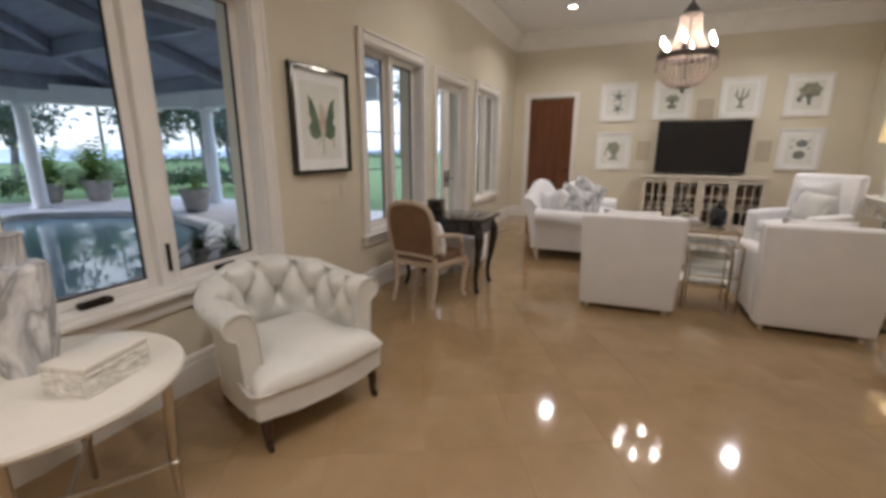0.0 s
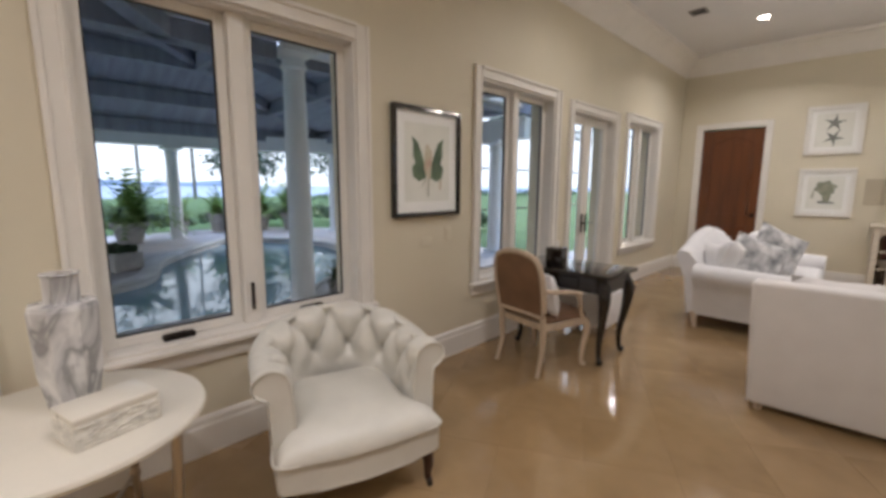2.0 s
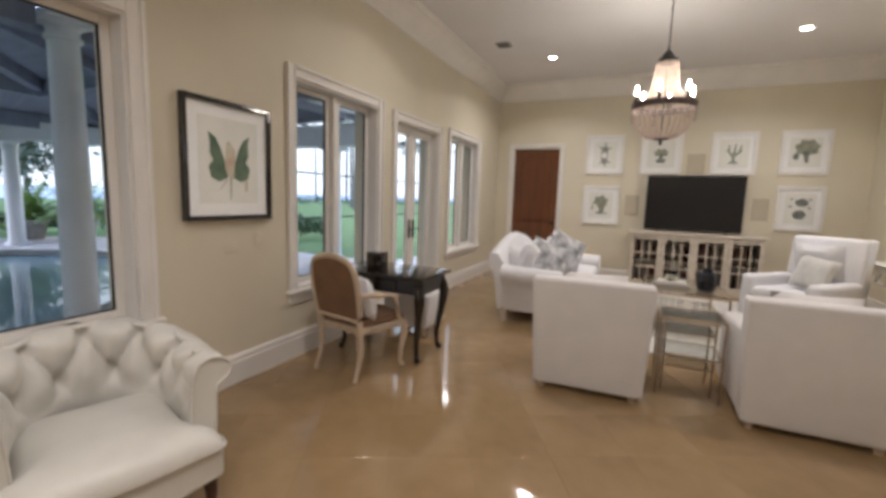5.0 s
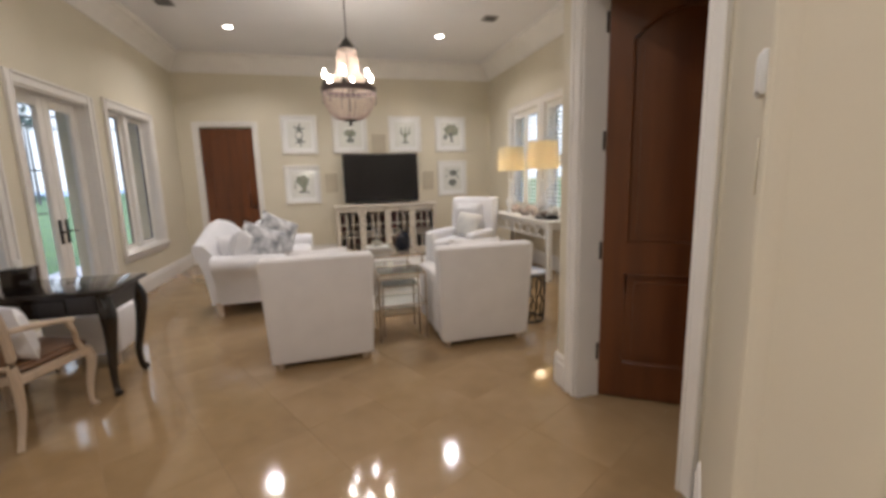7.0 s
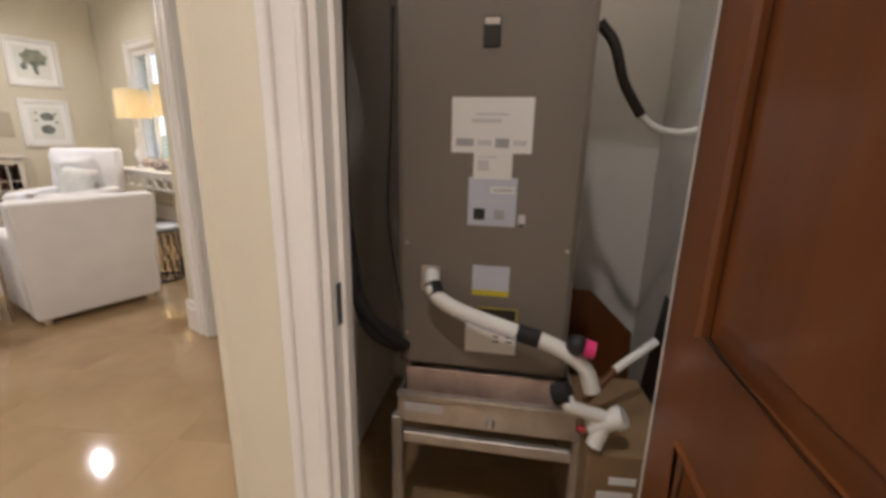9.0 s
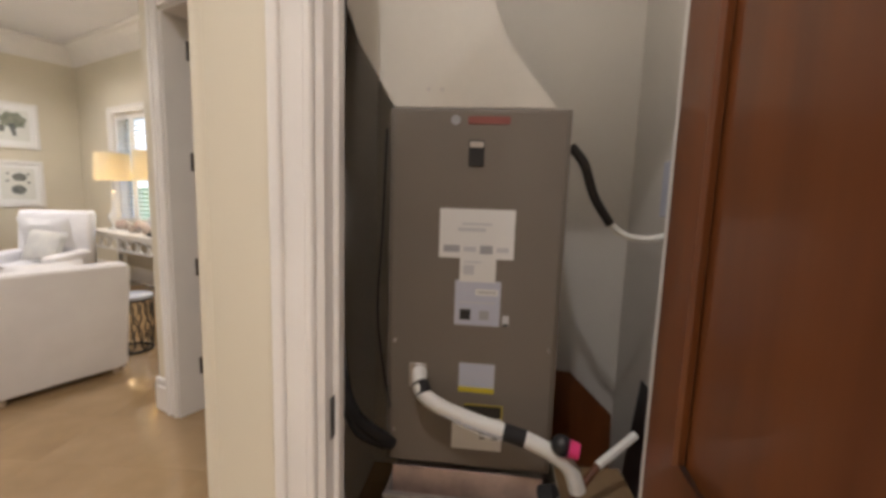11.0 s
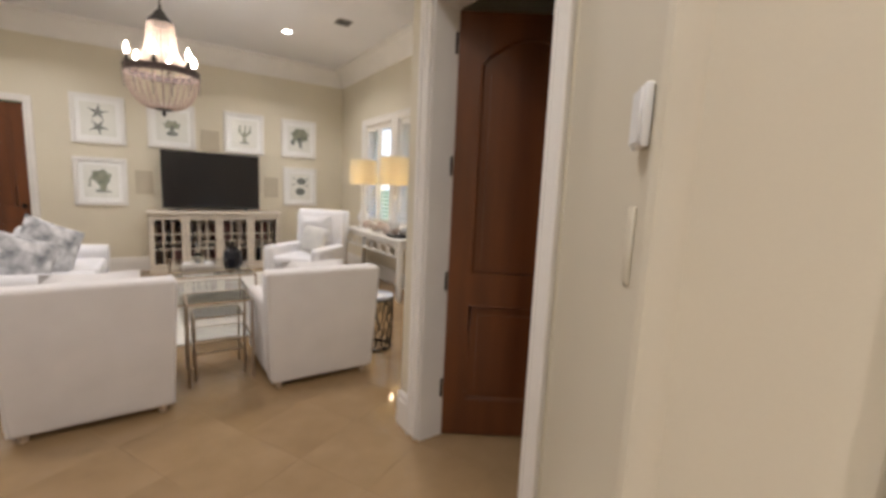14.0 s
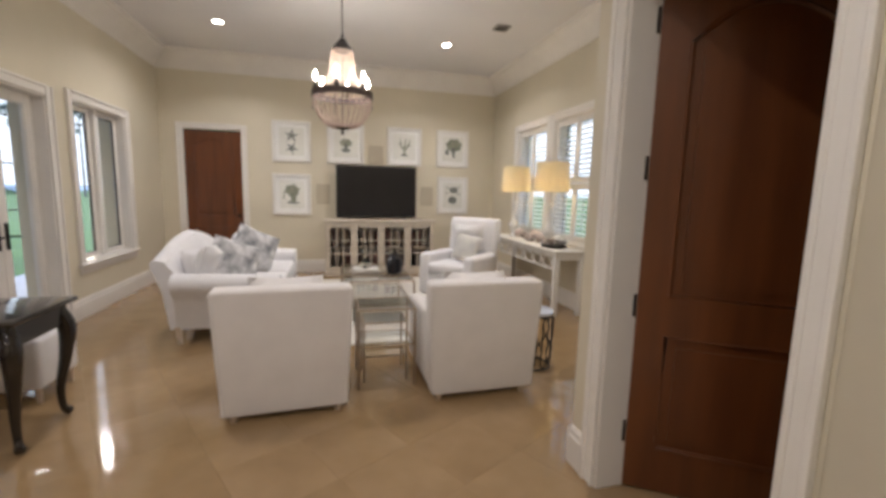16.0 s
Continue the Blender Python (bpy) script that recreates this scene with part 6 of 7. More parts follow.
# drain piping
t = closet_thing("drain_pipe", 0.242, UF - 0.01, 0.92, 0, "white insulated drain pipe taped black, sagging from the unit", "pipe")
rel = lambda pts: [(a - 0.242, b - UF + 0.01, z - 0.92) for a, b, z in pts]
P = [(0.242, 0.412, 0.906), (0.249, 0.375, 0.885), (0.266, 0.352, 0.857), (0.324, 0.342, 0.826), (0.409, 0.335, 0.799), (0.508, 0.330, 0.774), (0.572, 0.322, 0.761), (0.644, 0.312, 0.734), (0.700, 0.305, 0.695), (0.726, 0.300, 0.629)]
part("pipe", tube(bmesh.new(), spline(rel(P), 4), 0.0235, 12), PVC, t)
part("tape", tube(bmesh.new(), rel([P[1], P[2]]), 0.0255, 12), FOAM, t, "black tape")
part("tape", tube(bmesh.new(), rel([P[5], P[6]]), 0.0255, 12), FOAM, t, "black tape")
part("seam", tube(bmesh.new(), [(a, b - 0.019, c - 0.012) for a, b, c in rel(P[3:6])], 0.006, 6), LABEL_GREY, t)
t = closet_thing("pipe_fitting", 0.735, 0.275, 0.545, 0, "white plastic pipe tee and trap at the pan", "pipe")
rel2 = lambda pts: [(a - 0.64, b - 0.27, z - 0.53) for a, b, z in pts]
part("tee", tube(bmesh.new(), rel2([(0.630, 0.27, 0.515), (0.712, 0.25, 0.575)]), 0.027, 12), PVC, t)
part("tee_branch", tube(bmesh.new(), rel2([(0.665, 0.262, 0.54), (0.640, 0.245, 0.475)]), 0.023, 12), PVC, t)
part("collar", tube(bmesh.new(), rel2([(0.690, 0.255, 0.56), (0.708, 0.251, 0.573)]), 0.032, 12), PVC, t)
part("trap_pipe", tube(bmesh.new(), spline(rel2([(0.555, 0.25, 0.615), (0.565, 0.24, 0.595), (0.61, 0.25, 0.575), (0.66, 0.26, 0.56)]), 4), 0.019, 10), PVC, t)
part("foam_sleeve", tube(bmesh.new(), rel2([(0.525, 0.262, 0.61), (0.562, 0.25, 0.630)]), 0.030, 12), FOAM, t, "black foam sleeve")
part("red_cap", lathe(bmesh.new(), [(0.012, 0), (0.014, 0.008), (0.006, 0.014)], 10, (-0.035, -0.02, -0.015)), RED, t)
t = closet_thing("float_switch", 0.672, 0.30, 0.765, 0, "black float switch with a bright pink cap", "switch")
bm = bmesh.new()
bmesh.ops.create_uvsphere(bm, u_segments=18, v_segments=12, radius=0.030)
part("body", bm, BLACK_PLASTIC, t)
part("cap", tube(bmesh.new(), [(0.018, -0.012, 0.0), (0.045, -0.016, -0.004)], [0.026, 0.023], 14), mat("pink_plastic", (0.75, 0.05, 0.20), 0.4, var=0.05), t, "bright pink cap")
t = closet_thing("condensate_line", 0.74, 0.40, 0.55, 0, "slim dark and white condensate line", "pipe")
part("dark_pipe", tube(bmesh.new(), [(-0.02, -0.06, 0.02), (0.07, 0.02, 0.085)], 0.012, 8), MAHOGANY, t, "rusty dark pipe")
part("pipe", tube(bmesh.new(), [(0.07, 0.02, 0.085), (0.20, 0.09, 0.16)], 0.014, 8), PVC, t)

# insulated refrigerant lines on the other side
t = closet_thing("refrigerant_line", -0.005, 0.31, 0.6, 0, "black foam-insulated refrigerant line running down the wall", "pipe", "refrigerant lines")
part("sleeve", tube(bmesh.new(), spline([(-0.02, 0.05, 2.3), (0.0, 0.03, 1.3), (-0.005, 0.0, 0.75), (0.005, -0.005, 0.42), (0.06, 0.01, 0.20), (0.16, 0.10, 0.05)], 6), 0.021, 10), FOAM, t)
t = closet_thing("refrigerant_line", 0.03, 0.36, 0.6, 0, "black foam-insulated refrigerant line running down the wall", "pipe", "refrigerant lines")
part("sleeve", tube(bmesh.new(), spline([(-0.06, 0.10, 2.6), (-0.05, 0.06, 1.5), (-0.045, 0.0, 0.7), (-0.02, -0.02, 0.35), (0.03, -0.03, 0.15), (0.10, 0.06, 0.04)], 6), 0.019, 10), FOAM, t)
t = closet_thing("wire", 0.12, 0.405, 0.9, 0, "thin dark control wire hanging beside the unit", "wire")
part("cable", tube(bmesh.new(), spline([(0.008, 0.0, 0.75), (0.0, -0.01, 0.45), (-0.012, -0.012, 0.2), (0.01, -0.01, 0.0), (0.03, 0.0, -0.12)], 6), 0.0035, 6), BLACK_PLASTIC, t)

# power feed and switch on the far wall
t = closet_thing("electrical_conduit", 0.676, 0.50, 1.60, 0, "grey flexible conduit ending in a white cable loop", "conduit")
part("flex", tube(bmesh.new(), spline([(0.0, 0.0, 0.02), (0.045, 0.0, -0.035), (0.085, 0.02, -0.13), (0.145, 0.04, -0.215)], 6), 0.0145, 10), IRON, t, "dark ribbed conduit")
part("cable", tube(bmesh.new(), spline([(0.145, 0.04, -0.215), (0.195, 0.05, -0.25), (0.27, 0.06, -0.262), (0.34, 0.07, -0.24), (0.375, 0.09, -0.19)], 6), 0.011, 8), PVC, t, "white cable")
t = closet_thing("disconnect_box", 1.10, 0.60, 1.40, 0, "grey electrical disconnect box on the closet wall", "switch box")
part("box", rbox(-0.075, -0.085, 0.0, -0.001, 0.085, 0.20, r=0.005, seg=2), PVC, t)
part("cover", rbox(-0.082, -0.078, 0.008, -0.074, 0.078, 0.192, r=0.003, seg=1), LABEL_BLUE, t)
t = closet_thing("fire_tag", 1.10, 0.58, 1.64, 0, "red and white warning sign on the closet wall", "sign")
part("panel", rbox(-0.008, -0.07, 0.0, -0.001, 0.07, 0.17, r=0.001, seg=1), PVC, t)
part("red_panel", rbox(-0.012, -0.07, 0.0, -0.008, -0.02, 0.17, r=0.001, seg=1), RED, t)

# things left standing on the closet floor
t = closet_thing("black_panel", 1.02, 0.72, 0.0, 0, "flat black panel leaning on the closet wall", "panel")
bm = rbox(-0.015, -0.24, 0, 0.015, 0.20, 0.735, r=0.004, seg=1)
bm.transform(pose(0.02, 0, 0.004, 0, 6, 0))
part("board", bm, BLACK_PLASTIC, t)
t = closet_thing("wooden_board", 0.80, 1.02, 0.0, 0, "dark red-brown wooden board leaning at the back", "board")
bm = prism(bmesh.new(), [(-0.14, 0), (0.24, 0), (0.24, 0.47), (0.05, 0.65), (-0.14, 0.66)], -0.014, 0.014, Matrix(((1, 0, 0, 0), (0, 0, -1, 0), (0, 1, 0, 0), (0, 0, 0, 1))))
bm.transform(pose(0, 0, 0.004, -8, 0, 0))
part("board", bm, MAHOGANY, t)
CARD = mat("brown_cardboard", (0.27, 0.17, 0.085), 0.85, var=0.12, scale=4, fine=120, bump=0.1)
t = closet_thing("cardboard_box", 0.845, 0.46, 0.0, 4, "brown cardboard box with white shipping labels", "box")
part("carton", rbox(-0.135, -0.20, 0, 0.135, 0.22, 0.46, r=0.004, seg=1), CARD, t)
part("sticker", rbox(-0.10, -0.2015, 0.19, 0.0, -0.2003, 0.34, r=0.0002, seg=1), PAPER, t, smooth=False)
part("print", rbox(-0.09, -0.2024, 0.22, -0.01, -0.2017, 0.25, r=0.0001, seg=1), LABEL_BLUE, t, smooth=False)
part("print", rbox(-0.09, -0.2024, 0.28, -0.01, -0.2017, 0.30, r=0.0001, seg=1), LABEL_BLUE, t, smooth=False)
part("sticker", rbox(-0.07, -0.2015, 0.365, 0.005, -0.2003, 0.39, r=0.0002, seg=1), PAPER, t, smooth=False)

# ---- outdoors: covered pool terrace, garden and distance ----
GZ = -0.13
pool = [(p.x, p.y) for p in spline([(-5.2, -2.6, 0), (-5.2, -0.5, 0), (-5.22, 1.2, 0), (-5.22, 2.2, 0), (-5.15, 2.9, 0), (-5.5, 3.5, 0), (-6.1, 4.25, 0), (-7.4, 5.75, 0), (-9.0, 6.35, 0), (-10.4, 6.6, 0), (-11.6, 6.2, 0), (-12.5, 5.6, 0), (-12.8, 4.9, 0), (-12.1, 4.2, 0), (-10.9, 3.25, 0), (-9.8, 2.62, 0), (-9.1, 2.45, 0), (-8.45, 2.2, 0), (-8.0, 1.7, 0), (-7.9, 0.8, 0), (-8.5, -1.0, 0), (-8.3, -3.0, 0), (-6.5, -3.7, 0), (-5.2, -2.6, 0)], 5)][:-1]
bm = bmesh.new()
outer = [(XW - 0.30, -14), (XW - 0.30, 15), (-4.6, 15), (-4.9, 9.5), (-6.4, 9.1), (-10.0, 9.7), (-13.4, 9.4), (-15.6, 7.4), (-16.3, 5.0), (-16.4, -14)]
for loop in (outer, pool):
    vs = [bm.verts.new((x, y, GZ)) for x, y in loop]
    for i in range(len(vs)):
        bm.edges.new((vs[i], vs[(i + 1) % len(vs)]))
bmesh.ops.triangle_fill(bm, use_beauty=True, edges=bm.edges[:])
structure(part("pavement", bm, DECK, smooth=False), "pale grey stone pool terrace paving", "pavement")
bm = bmesh.new()
k = len(pool)
cen = Vector((sum(p[0] for p in pool) / k, sum(p[1] for p in pool) / k))
nrm = []
for i in range(k):
    a, b = Vector(pool[i - 1]), Vector(pool[(i + 1) % k])
    d = (b - a).normalized()
    nrm.append(Vector((d.y, -d.x)))
sgn = 1 if sum((Vector(pool[i]) - cen).dot(nrm[i]) for i in range(k)) > 0 else -1
rows = []
for off_, z in ((-0.02, GZ - 0.5), (-0.02, GZ - 0.02), (-0.05, GZ + 0.01), (-0.03, GZ + 0.05), (0.24, GZ + 0.05), (0.27, GZ + 0.03), (0.27, GZ + 0.001)):
    rows.append([bm.verts.new((*(Vector(pool[i]) + sgn * off_ * nrm[i]), z)) for i in range(k)])
for r0, r1 in zip(rows, rows[1:]):
    for i in range(k):
        bm.faces.new((r0[i], r0[(i + 1) % k], r1[(i + 1) % k], r1[i]))
structure(part("pool_coping", bm, mat("pale_coping_stone", (0.66, 0.65, 0.64), 0.6, var=0.12, scale=3, fine=30)), "pale rounded stone pool coping", "pool coping")
bm = bmesh.new()
bm.faces.new([bm.verts.new((x, y, GZ - 0.10)) for x, y in pool])
bmesh.ops.triangulate(bm, faces=bm.faces[:])
structure(part("water", bm, WATER, smooth=False), "still dark blue swimming pool water", "water")
bm = bmesh.new()
box(bm, -700, -700, -1.2, 700, 700, GZ - 0.6)
g = part("ground", bm, LAWN, smooth=False)
structure(g, "green lawn running off to the shore", "ground")
bm = bmesh.new()
for loop in ([(-60, -120), (40, -120), (40, 140), (-60, 140)], outer):
    vs = [bm.verts.new((x, y, GZ - 0.03)) for x, y in loop]
    for i in range(len(vs)):
        bm.edges.new((vs[i], vs[(i + 1) % len(vs)]))
bmesh.ops.triangle_fill(bm, use_beauty=True, edges=bm.edges[:])
skirt = [[bm.verts.new((x, y, z)) for x, y in outer] for z in (GZ - 0.002, GZ - 0.2)]
for i in range(len(outer)):
    bm.faces.new((skirt[0][i - 1], skirt[0][i], skirt[1][i], skirt[1][i - 1]))
structure(part("lawn", bm, LAWN, smooth=False), "mown green lawn beyond the terrace", "lawn")
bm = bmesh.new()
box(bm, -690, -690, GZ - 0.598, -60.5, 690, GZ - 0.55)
structure(part("lake", bm, LAKE, smooth=False), "lake stretching to the horizon, haze put into its pale blue", "water")
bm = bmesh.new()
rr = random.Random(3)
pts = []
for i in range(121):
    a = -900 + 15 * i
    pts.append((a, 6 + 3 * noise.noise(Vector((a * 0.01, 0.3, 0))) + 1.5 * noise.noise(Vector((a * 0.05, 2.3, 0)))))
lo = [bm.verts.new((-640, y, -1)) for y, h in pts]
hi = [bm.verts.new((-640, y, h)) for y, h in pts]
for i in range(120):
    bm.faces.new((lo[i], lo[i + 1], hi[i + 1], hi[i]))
# the shore's pale blue has the distance haze mixed into it
structure(part("backdrop", bm, mat("haze_painted_far_shore", (0.46, 0.52, 0.60), 0.95, var=0.1, scale=0.02, fine=0.3), smooth=False), "far shore with blue haze painted into its colour", "backdrop")

# self-glowing ring added round the horizon in place of overcast haze and its light
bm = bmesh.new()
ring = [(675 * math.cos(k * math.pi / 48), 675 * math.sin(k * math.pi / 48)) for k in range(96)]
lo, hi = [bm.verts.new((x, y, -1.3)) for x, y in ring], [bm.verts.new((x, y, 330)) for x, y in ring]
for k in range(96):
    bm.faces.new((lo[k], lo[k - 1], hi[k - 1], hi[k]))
HAZE_GLOW = glow("pale_haze_glow", (0.78, 0.87, 1.0), 0.40)
HAZE_GLOW.node_tree.nodes["Principled BSDF"].inputs["Base Color"].default_value = (0.02, 0.02, 0.02, 1)
structure(part("backdrop", bm, HAZE_GLOW, smooth=False), "added glowing ring, pale blue-white, in place of overcast haze", "backdrop")

# porch: round columns, beams, slate-blue boarded ceiling


def column(x, y, r, h, label):
    t = thing("porch_column", x, y, GZ, 0, label, "column", "porch columns")
    part("plinth", rbox(-r * 1.15, -r * 1.15, 0, r * 1.15, r * 1.15, 0.05, r=0.01, seg=1), STUCCO, t)
    prof = [(r * 1.08, 0.05), (r * 1.08, 0.10), (r * 1.01, 0.14)]
    for i in range(9):
        v = i / 8
        prof.append((r * (1 - 0.14 * v * v), 0.25 + (h - 0.5) * v))
    prof += [(r * 1.04, h - 0.24), (r * 1.04, h - 0.20), (r * 0.90, h - 0.19), (r * 0.92, h - 0.12), (r * 1.28, h - 0.08)]
    part("shaft", lathe(bmesh.new(), prof, 28), STUCCO, t)
    part("capital", rbox(-r * 1.45, -r * 1.45, h - 0.08, r * 1.45, r * 1.45, h, r=0.01, seg=1), STUCCO, t)


PH = 3.12
column(-5.08, 3.29, 0.152, PH - GZ, "thick white round porch column at the pool edge")
for x, y in ((-14.0, 3.95), (-14.0, 6.05), (-12.9, 8.5), (-11.0, 8.85), (-14.0, 1.8), (-14.0, -0.4), (-14.0, -2.6), (-8.6, 9.0), (-6.2, 8.9)):
    column(x, y, 0.17, 2.52 - GZ, "white round porch column beyond the pool")
bm = bmesh.new()
for p0, p1 in (((-14.0, -8.0), (-14.0, 6.15)), ((-14.0, 6.0), (-12.85, 8.6)), ((-12.95, 8.5), (-10.9, 8.88)), ((-11.0, 8.86), (-5.3, 8.9))):
    m, l = frame_of(p0, p1)
    box(bm, 0, -0.2, 2.52, l, 0.2, 2.98, m)
structure(part("porch_beam", bm, STUCCO, smooth=False), "deep white beam round the porch roof", "beam")
bm = bmesh.new()
m, l = frame_of((XW - 0.3, 3.29), (-4.87, 3.29))
box(bm, 0.02, -0.16, PH, l, 0.16, PH + 0.36, m)
m, l = frame_of((-5.08, 3.08), (-5.4, 8.70))
box(bm, 0.0, -0.17, PH, l, 0.17, PH + 0.36, m)
structure(part("porch_beam", bm, STUCCO, smooth=False), "white beam over the thick column", "beam")
bm = bmesh.new()
for a, b, c, d in (((XW - 0.31, -8, 3.34), (XW - 0.31, 9.1, 3.34), (-5.0, 9.1, 3.135), (-5.0, -8, 3.135)),):
    bm.faces.new([bm.verts.new(v) for v in (a, b, c, d)])
structure(part("porch_ceiling", bm, PORCH_LIGHT, smooth=False), "pale blue-grey boarded veranda ceiling", "ceiling")
bm = bmesh.new()
apex = (-9.6, 1.6, 5.0)
corners = [(-5.1, -8, 3.20), (-5.1, 8.9, 3.20), (-14.0, 8.9, 3.0), (-14.0, -8, 3.0)]
va = bm.verts.new(apex)
vc = [bm.verts.new(c) for c in corners]
for i in range(4):
    bm.faces.new((va, vc[i], vc[(i + 1) % 4]))
structure(part("porch_ceiling", bm, PORCH, smooth=False), "dark slate-blue boarded pool roof ceiling", "ceiling")
for i, (a, b) in enumerate(((corners[0], apex), (corners[1], apex), (corners[2], apex), (corners[3], apex), ((-5.1, 1.6, 3.2), apex), ((-14.0, 1.6, 3.0), apex), ((-9.6, 8.8, 3.1), apex), ((-9.6, -8, 3.1), apex))):
    A, B = Vector(a), Vector(b)
    dv = B - A
    rot = dv.to_track_quat("X", "Z").to_matrix().to_4x4()
    bm = bmesh.new()
    box(bm, 0, -0.11, -0.26, dv.length, 0.11, -0.02, Matrix.Translation(A) @ rot)
    structure(part("porch_rafter", bm, PORCH, smooth=False), "dark slate-blue porch rafter", "beam")
for p0, p1 in (((-5.1, -8.0), (-5.1, 3.05)), ((-5.1, 1.9), (XW - 0.31, 0.2)), ((-5.1, -1.6), (XW - 0.31, 0.2)), ((-5.1, 6.0), (XW - 0.31, 7.6))):
    m, l = frame_of(p0, p1)
    bm = bmesh.new()
    box(bm, 0, -0.10, 2.93, l, 0.10, 3.13, m)
    structure(part("porch_rafter", bm, PORCH, smooth=False), "dark slate-blue veranda tie beam", "beam")
for q in range(3):
    f = 0.08 + 0.30 * q
    bm = bmesh.new()
    P = [Vector(c).lerp(Vector(apex), f) for c in corners]
    for i in range(4):
        A, B = P[i], P[(i + 1) % 4]
        dv = B - A
        box(bm, 0, -0.09, -0.34, dv.length, 0.09, -0.01, Matrix.Translation(A) @ dv.to_track_quat("X", "Z").to_matrix().to_4x4())
    structure(part("porch_purlin", bm, PORCH, smooth=False), "dark slate-blue porch purlin", "beam")

# screen enclosure
t = thing("pool_screen", -9.0, 12.0, GZ, 0, "black framed insect screen enclosure", "screen")
for k in range(4):
    part("post", rbox(-0.03, -2.4 + k * 3.0, 0, 0.03, -2.34 + k * 3.0, 3.6, r=0.004, seg=1), BRONZE, t)
for z in (0.75, 2.15, 3.57):
    part("rail", rbox(-0.025, -2.4, z, 0.025, 6.66, z + 0.05, r=0.004, seg=1), BRONZE, t)
for k in range(4):
    part("roof_bar", rbox(0.03, -2.4 + k * 3, 3.57, 6.3, -2.35 + k * 3, 3.62, r=0.004, seg=1), BRONZE, t)


# plants
def leaves(n, place, size, rnd, droop=0.4):
    """Many small bent leaf blades as vertices and faces."""
    V, F = [], []
    for _ in range(n):
        c, d = place(rnd)
        d = d.normalized()
        s = size * rnd.uniform(0.6, 1.3)
        up = Vector((rnd.uniform(-1, 1), rnd.uniform(-1, 1), rnd.uniform(-1, 1)))
        w = d.cross(up).normalized() * s * 0.28
        tip = c + d * s + Vector((0, 0, -droop * s * rnd.random()))
        mid_ = c + d * s * 0.5
        k = len(V)
        V += [c, mid_ + w, tip, mid_ - w]
        F.append((k, k + 1, k + 2, k + 3))
    return V, F


def leaf_part(name, V, F, material, parent, label=""):
    me = bpy.data.meshes.new(name)
    me.from_pydata([tuple(v) for v in V], [], F)
    me.materials.append(material)
    ob = new(name, me)
    ob.parent = parent
    if label:
        ob["label"] = label
    return ob


def broad_tree(x, y, h, seed, label, material=LEAF_HAZED):
    r = random.Random(seed)
    t = thing("tree", x, y, GZ - 0.05, r.uniform(0, 360), label, "tree")
    bm = bmesh.new()
    tube(bm, spline([(0, 0, 0), (0.05 * h * r.uniform(-1, 1), 0, h * 0.25), (0.06 * h * r.uniform(-1, 1), 0.04 * h, h * 0.5), (0, 0, h * 0.8)], 4), [0.03 * h * (1 - 0.065 * i) for i in range(13)], 8)
    tips = []
    for k in range(11):
        a = r.uniform(0, 6.28)
        z0 = h * r.uniform(0.28, 0.62)
        l = h * r.uniform(0.2, 0.36)
        p1 = Vector((math.cos(a) * l * 0.5, math.sin(a) * l * 0.5, z0 + l * 0.35))
        p2 = Vector((math.cos(a + 0.3) * l, math.sin(a + 0.3) * l, z0 + l * r.uniform(0.5, 0.9)))
        tube(bm, spline([(0, 0, z0), p1, p2], 3), [0.012 * h, 0.01 * h, 0.009 * h, 0.007 * h, 0.005 * h, 0.004 * h, 0.002 * h], 6)
        tips += [p1, p2, (p1 + p2) / 2]
    part("trunk", bm, BARK, t)

    def place(q):
        c = q.choice(tips)
        o = Vector((q.gauss(0, 1), q.gauss(0, 1), q.gauss(0, 0.8))) * h * 0.055
        return c + o, o + Vector((0, 0, 0.1))
    leaf_part("crown", *leaves(2600, place, 0.045 * h, r), material, t)


def pine(x, y, h, seed):
    r = random.Random(seed)
    t = thing("pine_tree", x, y, -0.7, r.uniform(0, 360), "tall thin pine with a sparse high crown", "tree", "far pines")
    lean = r.uniform(-0.03, 0.03) * h
    bm = tube(bmesh.new(), [(0, 0, 0), (lean * 0.4, 0, h * 0.5), (lean, 0, h)], [0.011 * h, 0.008 * h, 0.002 * h], 7)
    tips = []
    for k in range(9):
        a, z0 = r.uniform(0, 6.28), h * r.uniform(0.62, 0.95)
        l = h * r.uniform(0.06, 0.13)
        e = Vector((lean * z0 / h + l * math.cos(a), l * math.sin(a), z0 + l * 0.4))
        tube(bm, [(lean * z0 / h, 0, z0), e], [0.003 * h, 0.001 * h], 5)
        tips.append(e)
    part("trunk", bm, BARK, t)
    leaf_part("crown", *leaves(520, lambda q: (q.choice(tips) + Vector((q.gauss(0, 1), q.gauss(0, 1), q.gauss(0, 0.5))) * h * 0.028, Vector((q.gauss(0, 1), q.gauss(0, 1), q.gauss(0, 1)))), 0.022 * h, r), LEAF_HAZED, t)


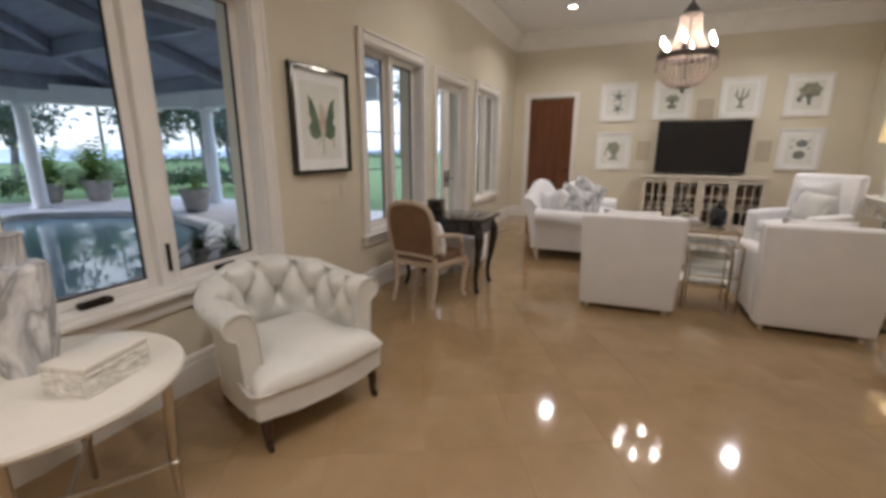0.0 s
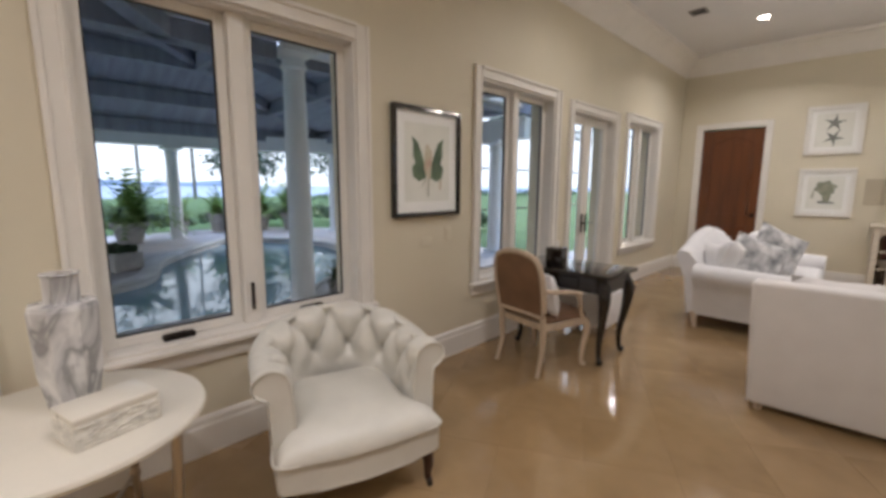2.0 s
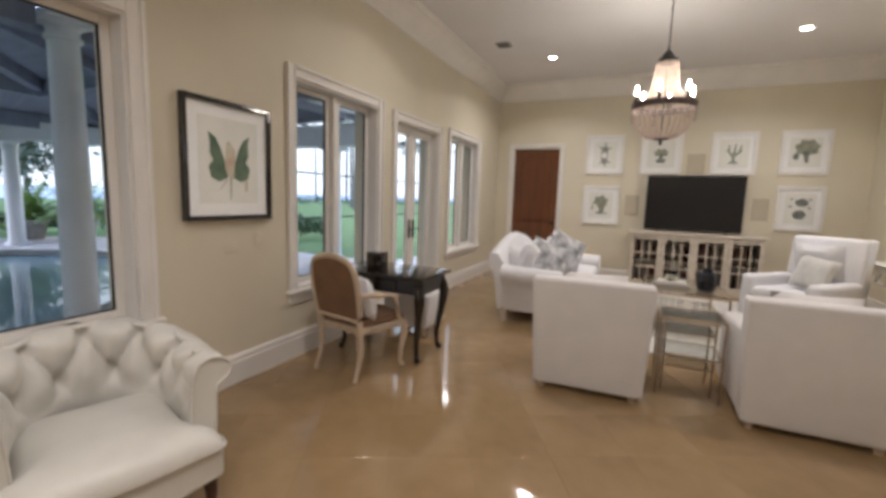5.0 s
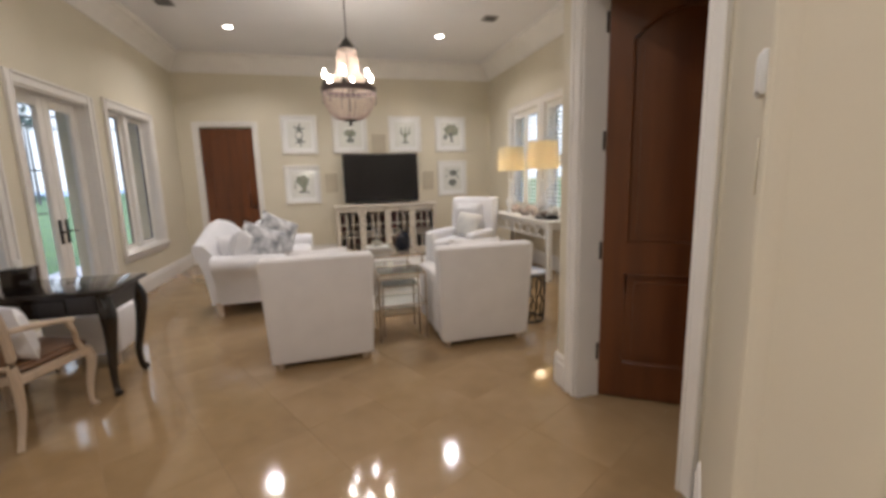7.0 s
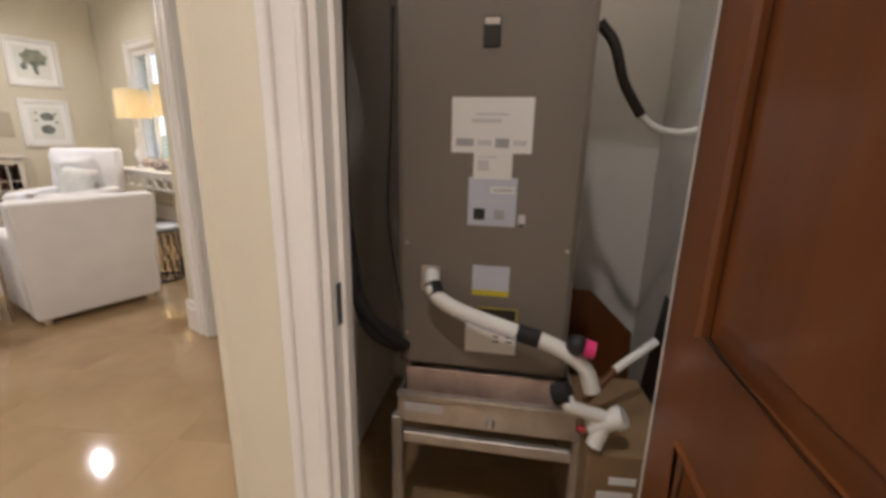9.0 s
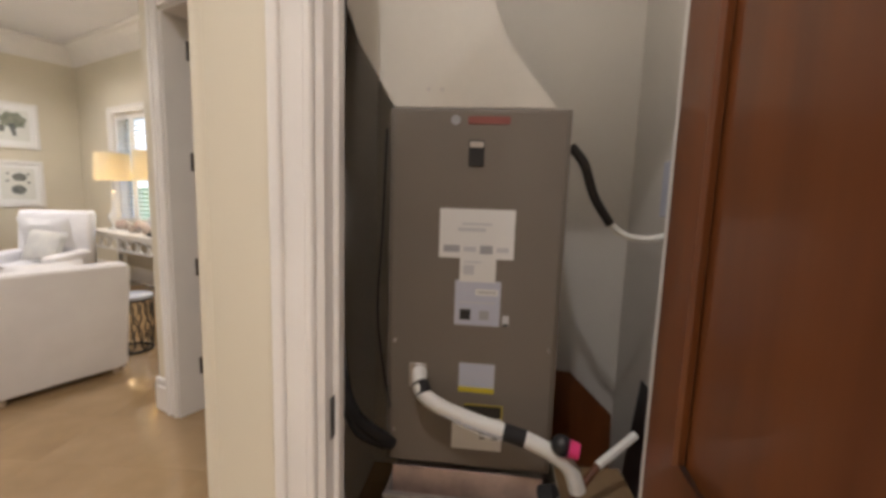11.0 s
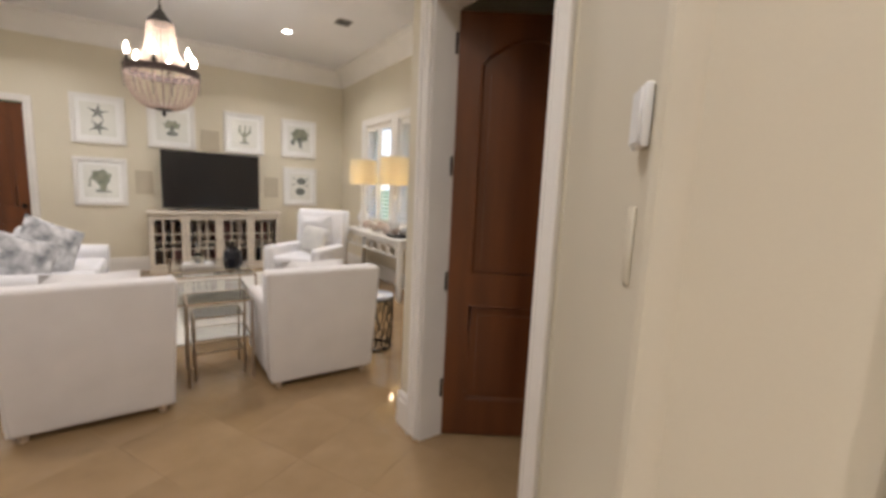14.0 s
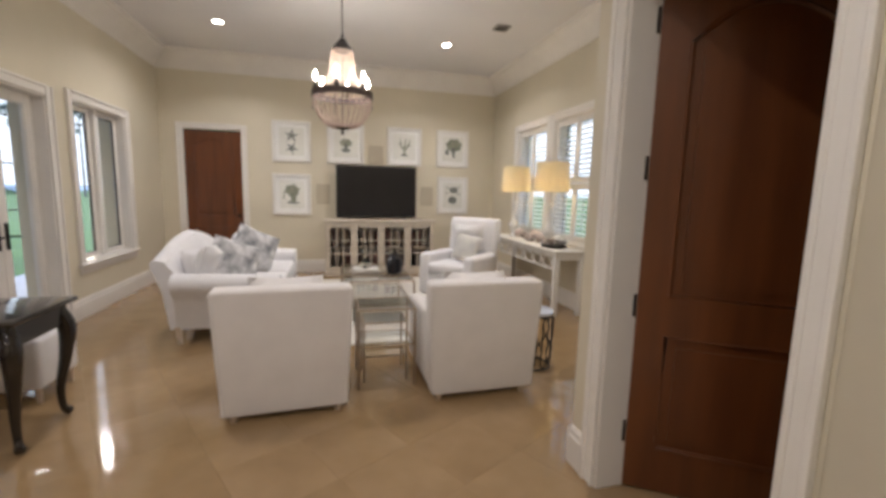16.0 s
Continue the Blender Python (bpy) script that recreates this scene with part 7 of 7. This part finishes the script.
def shrub(x, y, rx, ry, h, seed, label, material=LEAF, name="shrub", n=1500, z=None):
    r = random.Random(seed)
    t = thing(name, x, y, GZ - 0.06 if z is None else z, 0, label, "shrub")

    def place(q):
        a, u = q.uniform(0, 6.28), q.random() ** 0.5
        p = Vector((rx * u * math.cos(a), ry * u * math.sin(a), 0))
        p.z = h * (0.15 + 0.85 * q.random() * math.sqrt(max(0, 1 - u * u * 0.8)) * (0.8 + 0.3 * noise.noise(Vector((p.x * 2, p.y * 2, seed)))))
        return p, Vector((p.x / rx, p.y / ry, 0.5 + q.random()))
    leaf_part("foliage", *leaves(n, place, 0.13 * h + 0.05, r), material, t)
    part("stem", tube(bmesh.new(), [(0, 0, 0), (0.02, 0, h * 0.5)], [0.04 * h, 0.015 * h], 6), BARK, t)


def potted_palm(x, y, rp, hp, hl, seed, label, fronds=34, material=LEAF):
    r = random.Random(seed)
    t = thing("potted_plant", x, y, GZ, r.uniform(0, 360), label, "potted plant")
    part("pot", lathe(bmesh.new(), [(rp * 0.62, 0), (rp * 0.7, hp * 0.08), (rp * 0.92, hp * 0.75), (rp * 1.05, hp * 0.86), (rp * 1.08, hp), (rp * 0.95, hp), (rp * 0.9, hp * 0.88)], 24), TERRACOTTA, t, "pale cast stone pot")
    V, F = [], []
    for k in range(fronds):
        a, el = r.uniform(0, 6.28), r.uniform(0.45, 1.45)
        l = hl * r.uniform(0.75, 1.15)
        prev = Vector((0, 0, hp * 0.9))
        d = Vector((math.cos(a) * math.cos(el), math.sin(a) * math.cos(el), math.sin(el)))
        for i in range(9):
            p = prev + d * l / 9
            d = (d + Vector((0, 0, -0.16))).normalized()
            side = d.cross(Vector((0, 0, 1))).normalized()
            for sg in (-1, 1):
                q = p + (side * sg * 0.8 + d * 0.6 + Vector((0, 0, -0.2))).normalized() * l * 0.22 * (1 - 0.07 * i)
                w = d * l * 0.034
                b = len(V)
                V += [p - w, p + w, q]
                F.append((b, b + 1, b + 2))
            prev = p
    leaf_part("fronds", V, F, material, t)


potted_palm(-13.9, 2.80, 0.42, 0.55, 1.45, 1, "bushy green fern palm in a pale stone pot", 110)
potted_palm(-15.5, 5.55, 0.32, 0.62, 0.95, 2, "green palm in a tall pale stone pot beyond the pool", 60)
potted_palm(-15.2, 6.85, 0.34, 0.55, 1.1, 3, "large green palm in a pale stone pot beyond the pool", 90)
potted_palm(-14.6, 7.75, 0.40, 0.60, 1.25, 8, "large green palm in a pale stone pot beyond the pool", 90)
potted_palm(-9.9, 7.4, 0.36, 0.55, 0.5, 4, "low green plant in a pale stone pot", 18)
potted_palm(-15.3, 4.35, 0.25, 0.4, 1.0, 5, "green plant in a pale stone pot beyond the pool", 50)
potted_palm(-5.15, 3.84, 0.13, 0.24, 0.42, 6, "small leafy shrub in a dark pot by the column", 24, LEAF_DARK)
potted_palm(-4.70, 3.98, 0.15, 0.24, 0.40, 7, "small leafy shrub in a dark pot by the column", 24, LEAF_DARK)
t = thing("planter_box", -9.75, 1.90, GZ, 20, "low pale stone trough with grey-green plants", "planter")
part("trough", rbox(-0.45, -0.25, 0, 0.45, 0.25, 0.34, r=0.02, seg=2), TERRACOTTA, t)
rl = random.Random(9)
leaf_part("foliage", *leaves(260, lambda q: (Vector((q.uniform(-0.4, 0.4), q.uniform(-0.2, 0.2), 0.33)), Vector((q.gauss(0, 0.6), q.gauss(0, 0.6), 1))), 0.16, rl), LEAF_DARK, t)
for k, (x, y, rx, ry, h) in enumerate(((-16.6, 1.0, 0.9, 1.6, 0.8), (-16.8, 3.9, 0.8, 1.2, 0.7), (-17.0, 6.6, 0.8, 1.3, 0.8), (-16.9, 9.4, 0.9, 1.7, 0.9), (-15.5, 11.8, 1.2, 1.5, 0.95), (-13.0, 12.6, 1.6, 0.9, 0.9), (-16.8, -1.8, 0.9, 1.5, 0.8), (-10.5, 12.4, 1.4, 0.9, 0.8))):
    shrub(x, y, rx, ry, h, 20 + k, "dark clipped green shrub at the terrace edge", LEAF_DARK, n=1100, z=GZ)
for k, (x, y, rx, ry, h) in enumerate(((-38, 30, 3, 9, 1.3), (-40, 45, 3, 9, 1.4), (-36, 60, 3, 9, 1.4))):
    shrub(x, y, rx, ry, h, 40 + k, "long dark green hedge on the lawn", LEAF_DARK, "hedge", 1800)
broad_tree(-24, 9.6, 6.0, 1, "leafy dark garden tree beyond the porch")
broad_tree(-23, 14.8, 6.5, 2, "leafy dark garden tree beyond the porch")
broad_tree(-27, 21.0, 7.0, 3, "leafy dark garden tree beyond the porch")
broad_tree(-22, 19.0, 5.5, 4, "leafy garden tree with open limbs")
rp_ = random.Random(12)
for k in range(16):
    y = -8 + 4.4 * k + rp_.uniform(-1, 1)
    pine(-46 + rp_.uniform(-7, 7), y, rp_.uniform(13, 18), 60 + k)
for k in range(6):
    pine(-30 + rp_.uniform(-4, 4), 36 + 6 * k + rp_.uniform(-2, 2), rp_.uniform(11, 15), 90 + k)

# ---- floor tiles, laid at an angle to the room ----
TS, TA = 0.457, radians(28)
tc, ts_ = math.cos(TA), math.sin(TA)
base_bm = rbox(-TS / 2 + 0.0005, -TS / 2 + 0.0005, -0.011, TS / 2 - 0.0005, TS / 2 - 0.0005, 0.0, r=0.0004, seg=1)
tile_mesh = bpy.data.meshes.new("tile")
base_bm.to_mesh(tile_mesh)
base_bm.free()
tile_mesh.materials.append(TILE)
near, rest = [], []
for i in range(-30, 31):
    for j in range(-30, 31):
        x, y = -0.77 + tc * (i + 0.5) * TS - ts_ * (j + 0.5) * TS, 2.68 + ts_ * (i + 0.5) * TS + tc * (j + 0.5) * TS
        if not (XW - 0.10 < x < XE + 0.1 and YS < y < YN + 0.1):
            continue
        (near if 0.2 < y < 9.0 and x < XE - (1.5 if y < 3 else 0) else rest).append((x, y, i, j))
near.sort(key=lambda q: math.hypot(q[0] - 0.4, q[1] - 2.5))
rest += near[295:]
for x, y, i, j in near[:295]:
    ob = new("tile", tile_mesh)
    ob.parent = FLOOR
    ob.matrix_basis = pose(x, y, 0.0, 0, 0, 28 + 90 * ((i * 7 + j * 3) % 4))
V, F = [], []
h = TS / 2 - 0.0005
for x, y, i, j in rest:
    k = len(V)
    for a, b in ((-h, -h), (h, -h), (h, h), (-h, h)):
        V.append((x + tc * a - ts_ * b, y + ts_ * a + tc * b, 0.0))
    F.append((k, k + 1, k + 2, k + 3))
me = bpy.data.meshes.new("tiles")
me.from_pydata(V, [], F)
me.materials.append(TILE)
ob = new("tiles", me)
ob.parent = FLOOR
tagged(ob, kind="stuff")
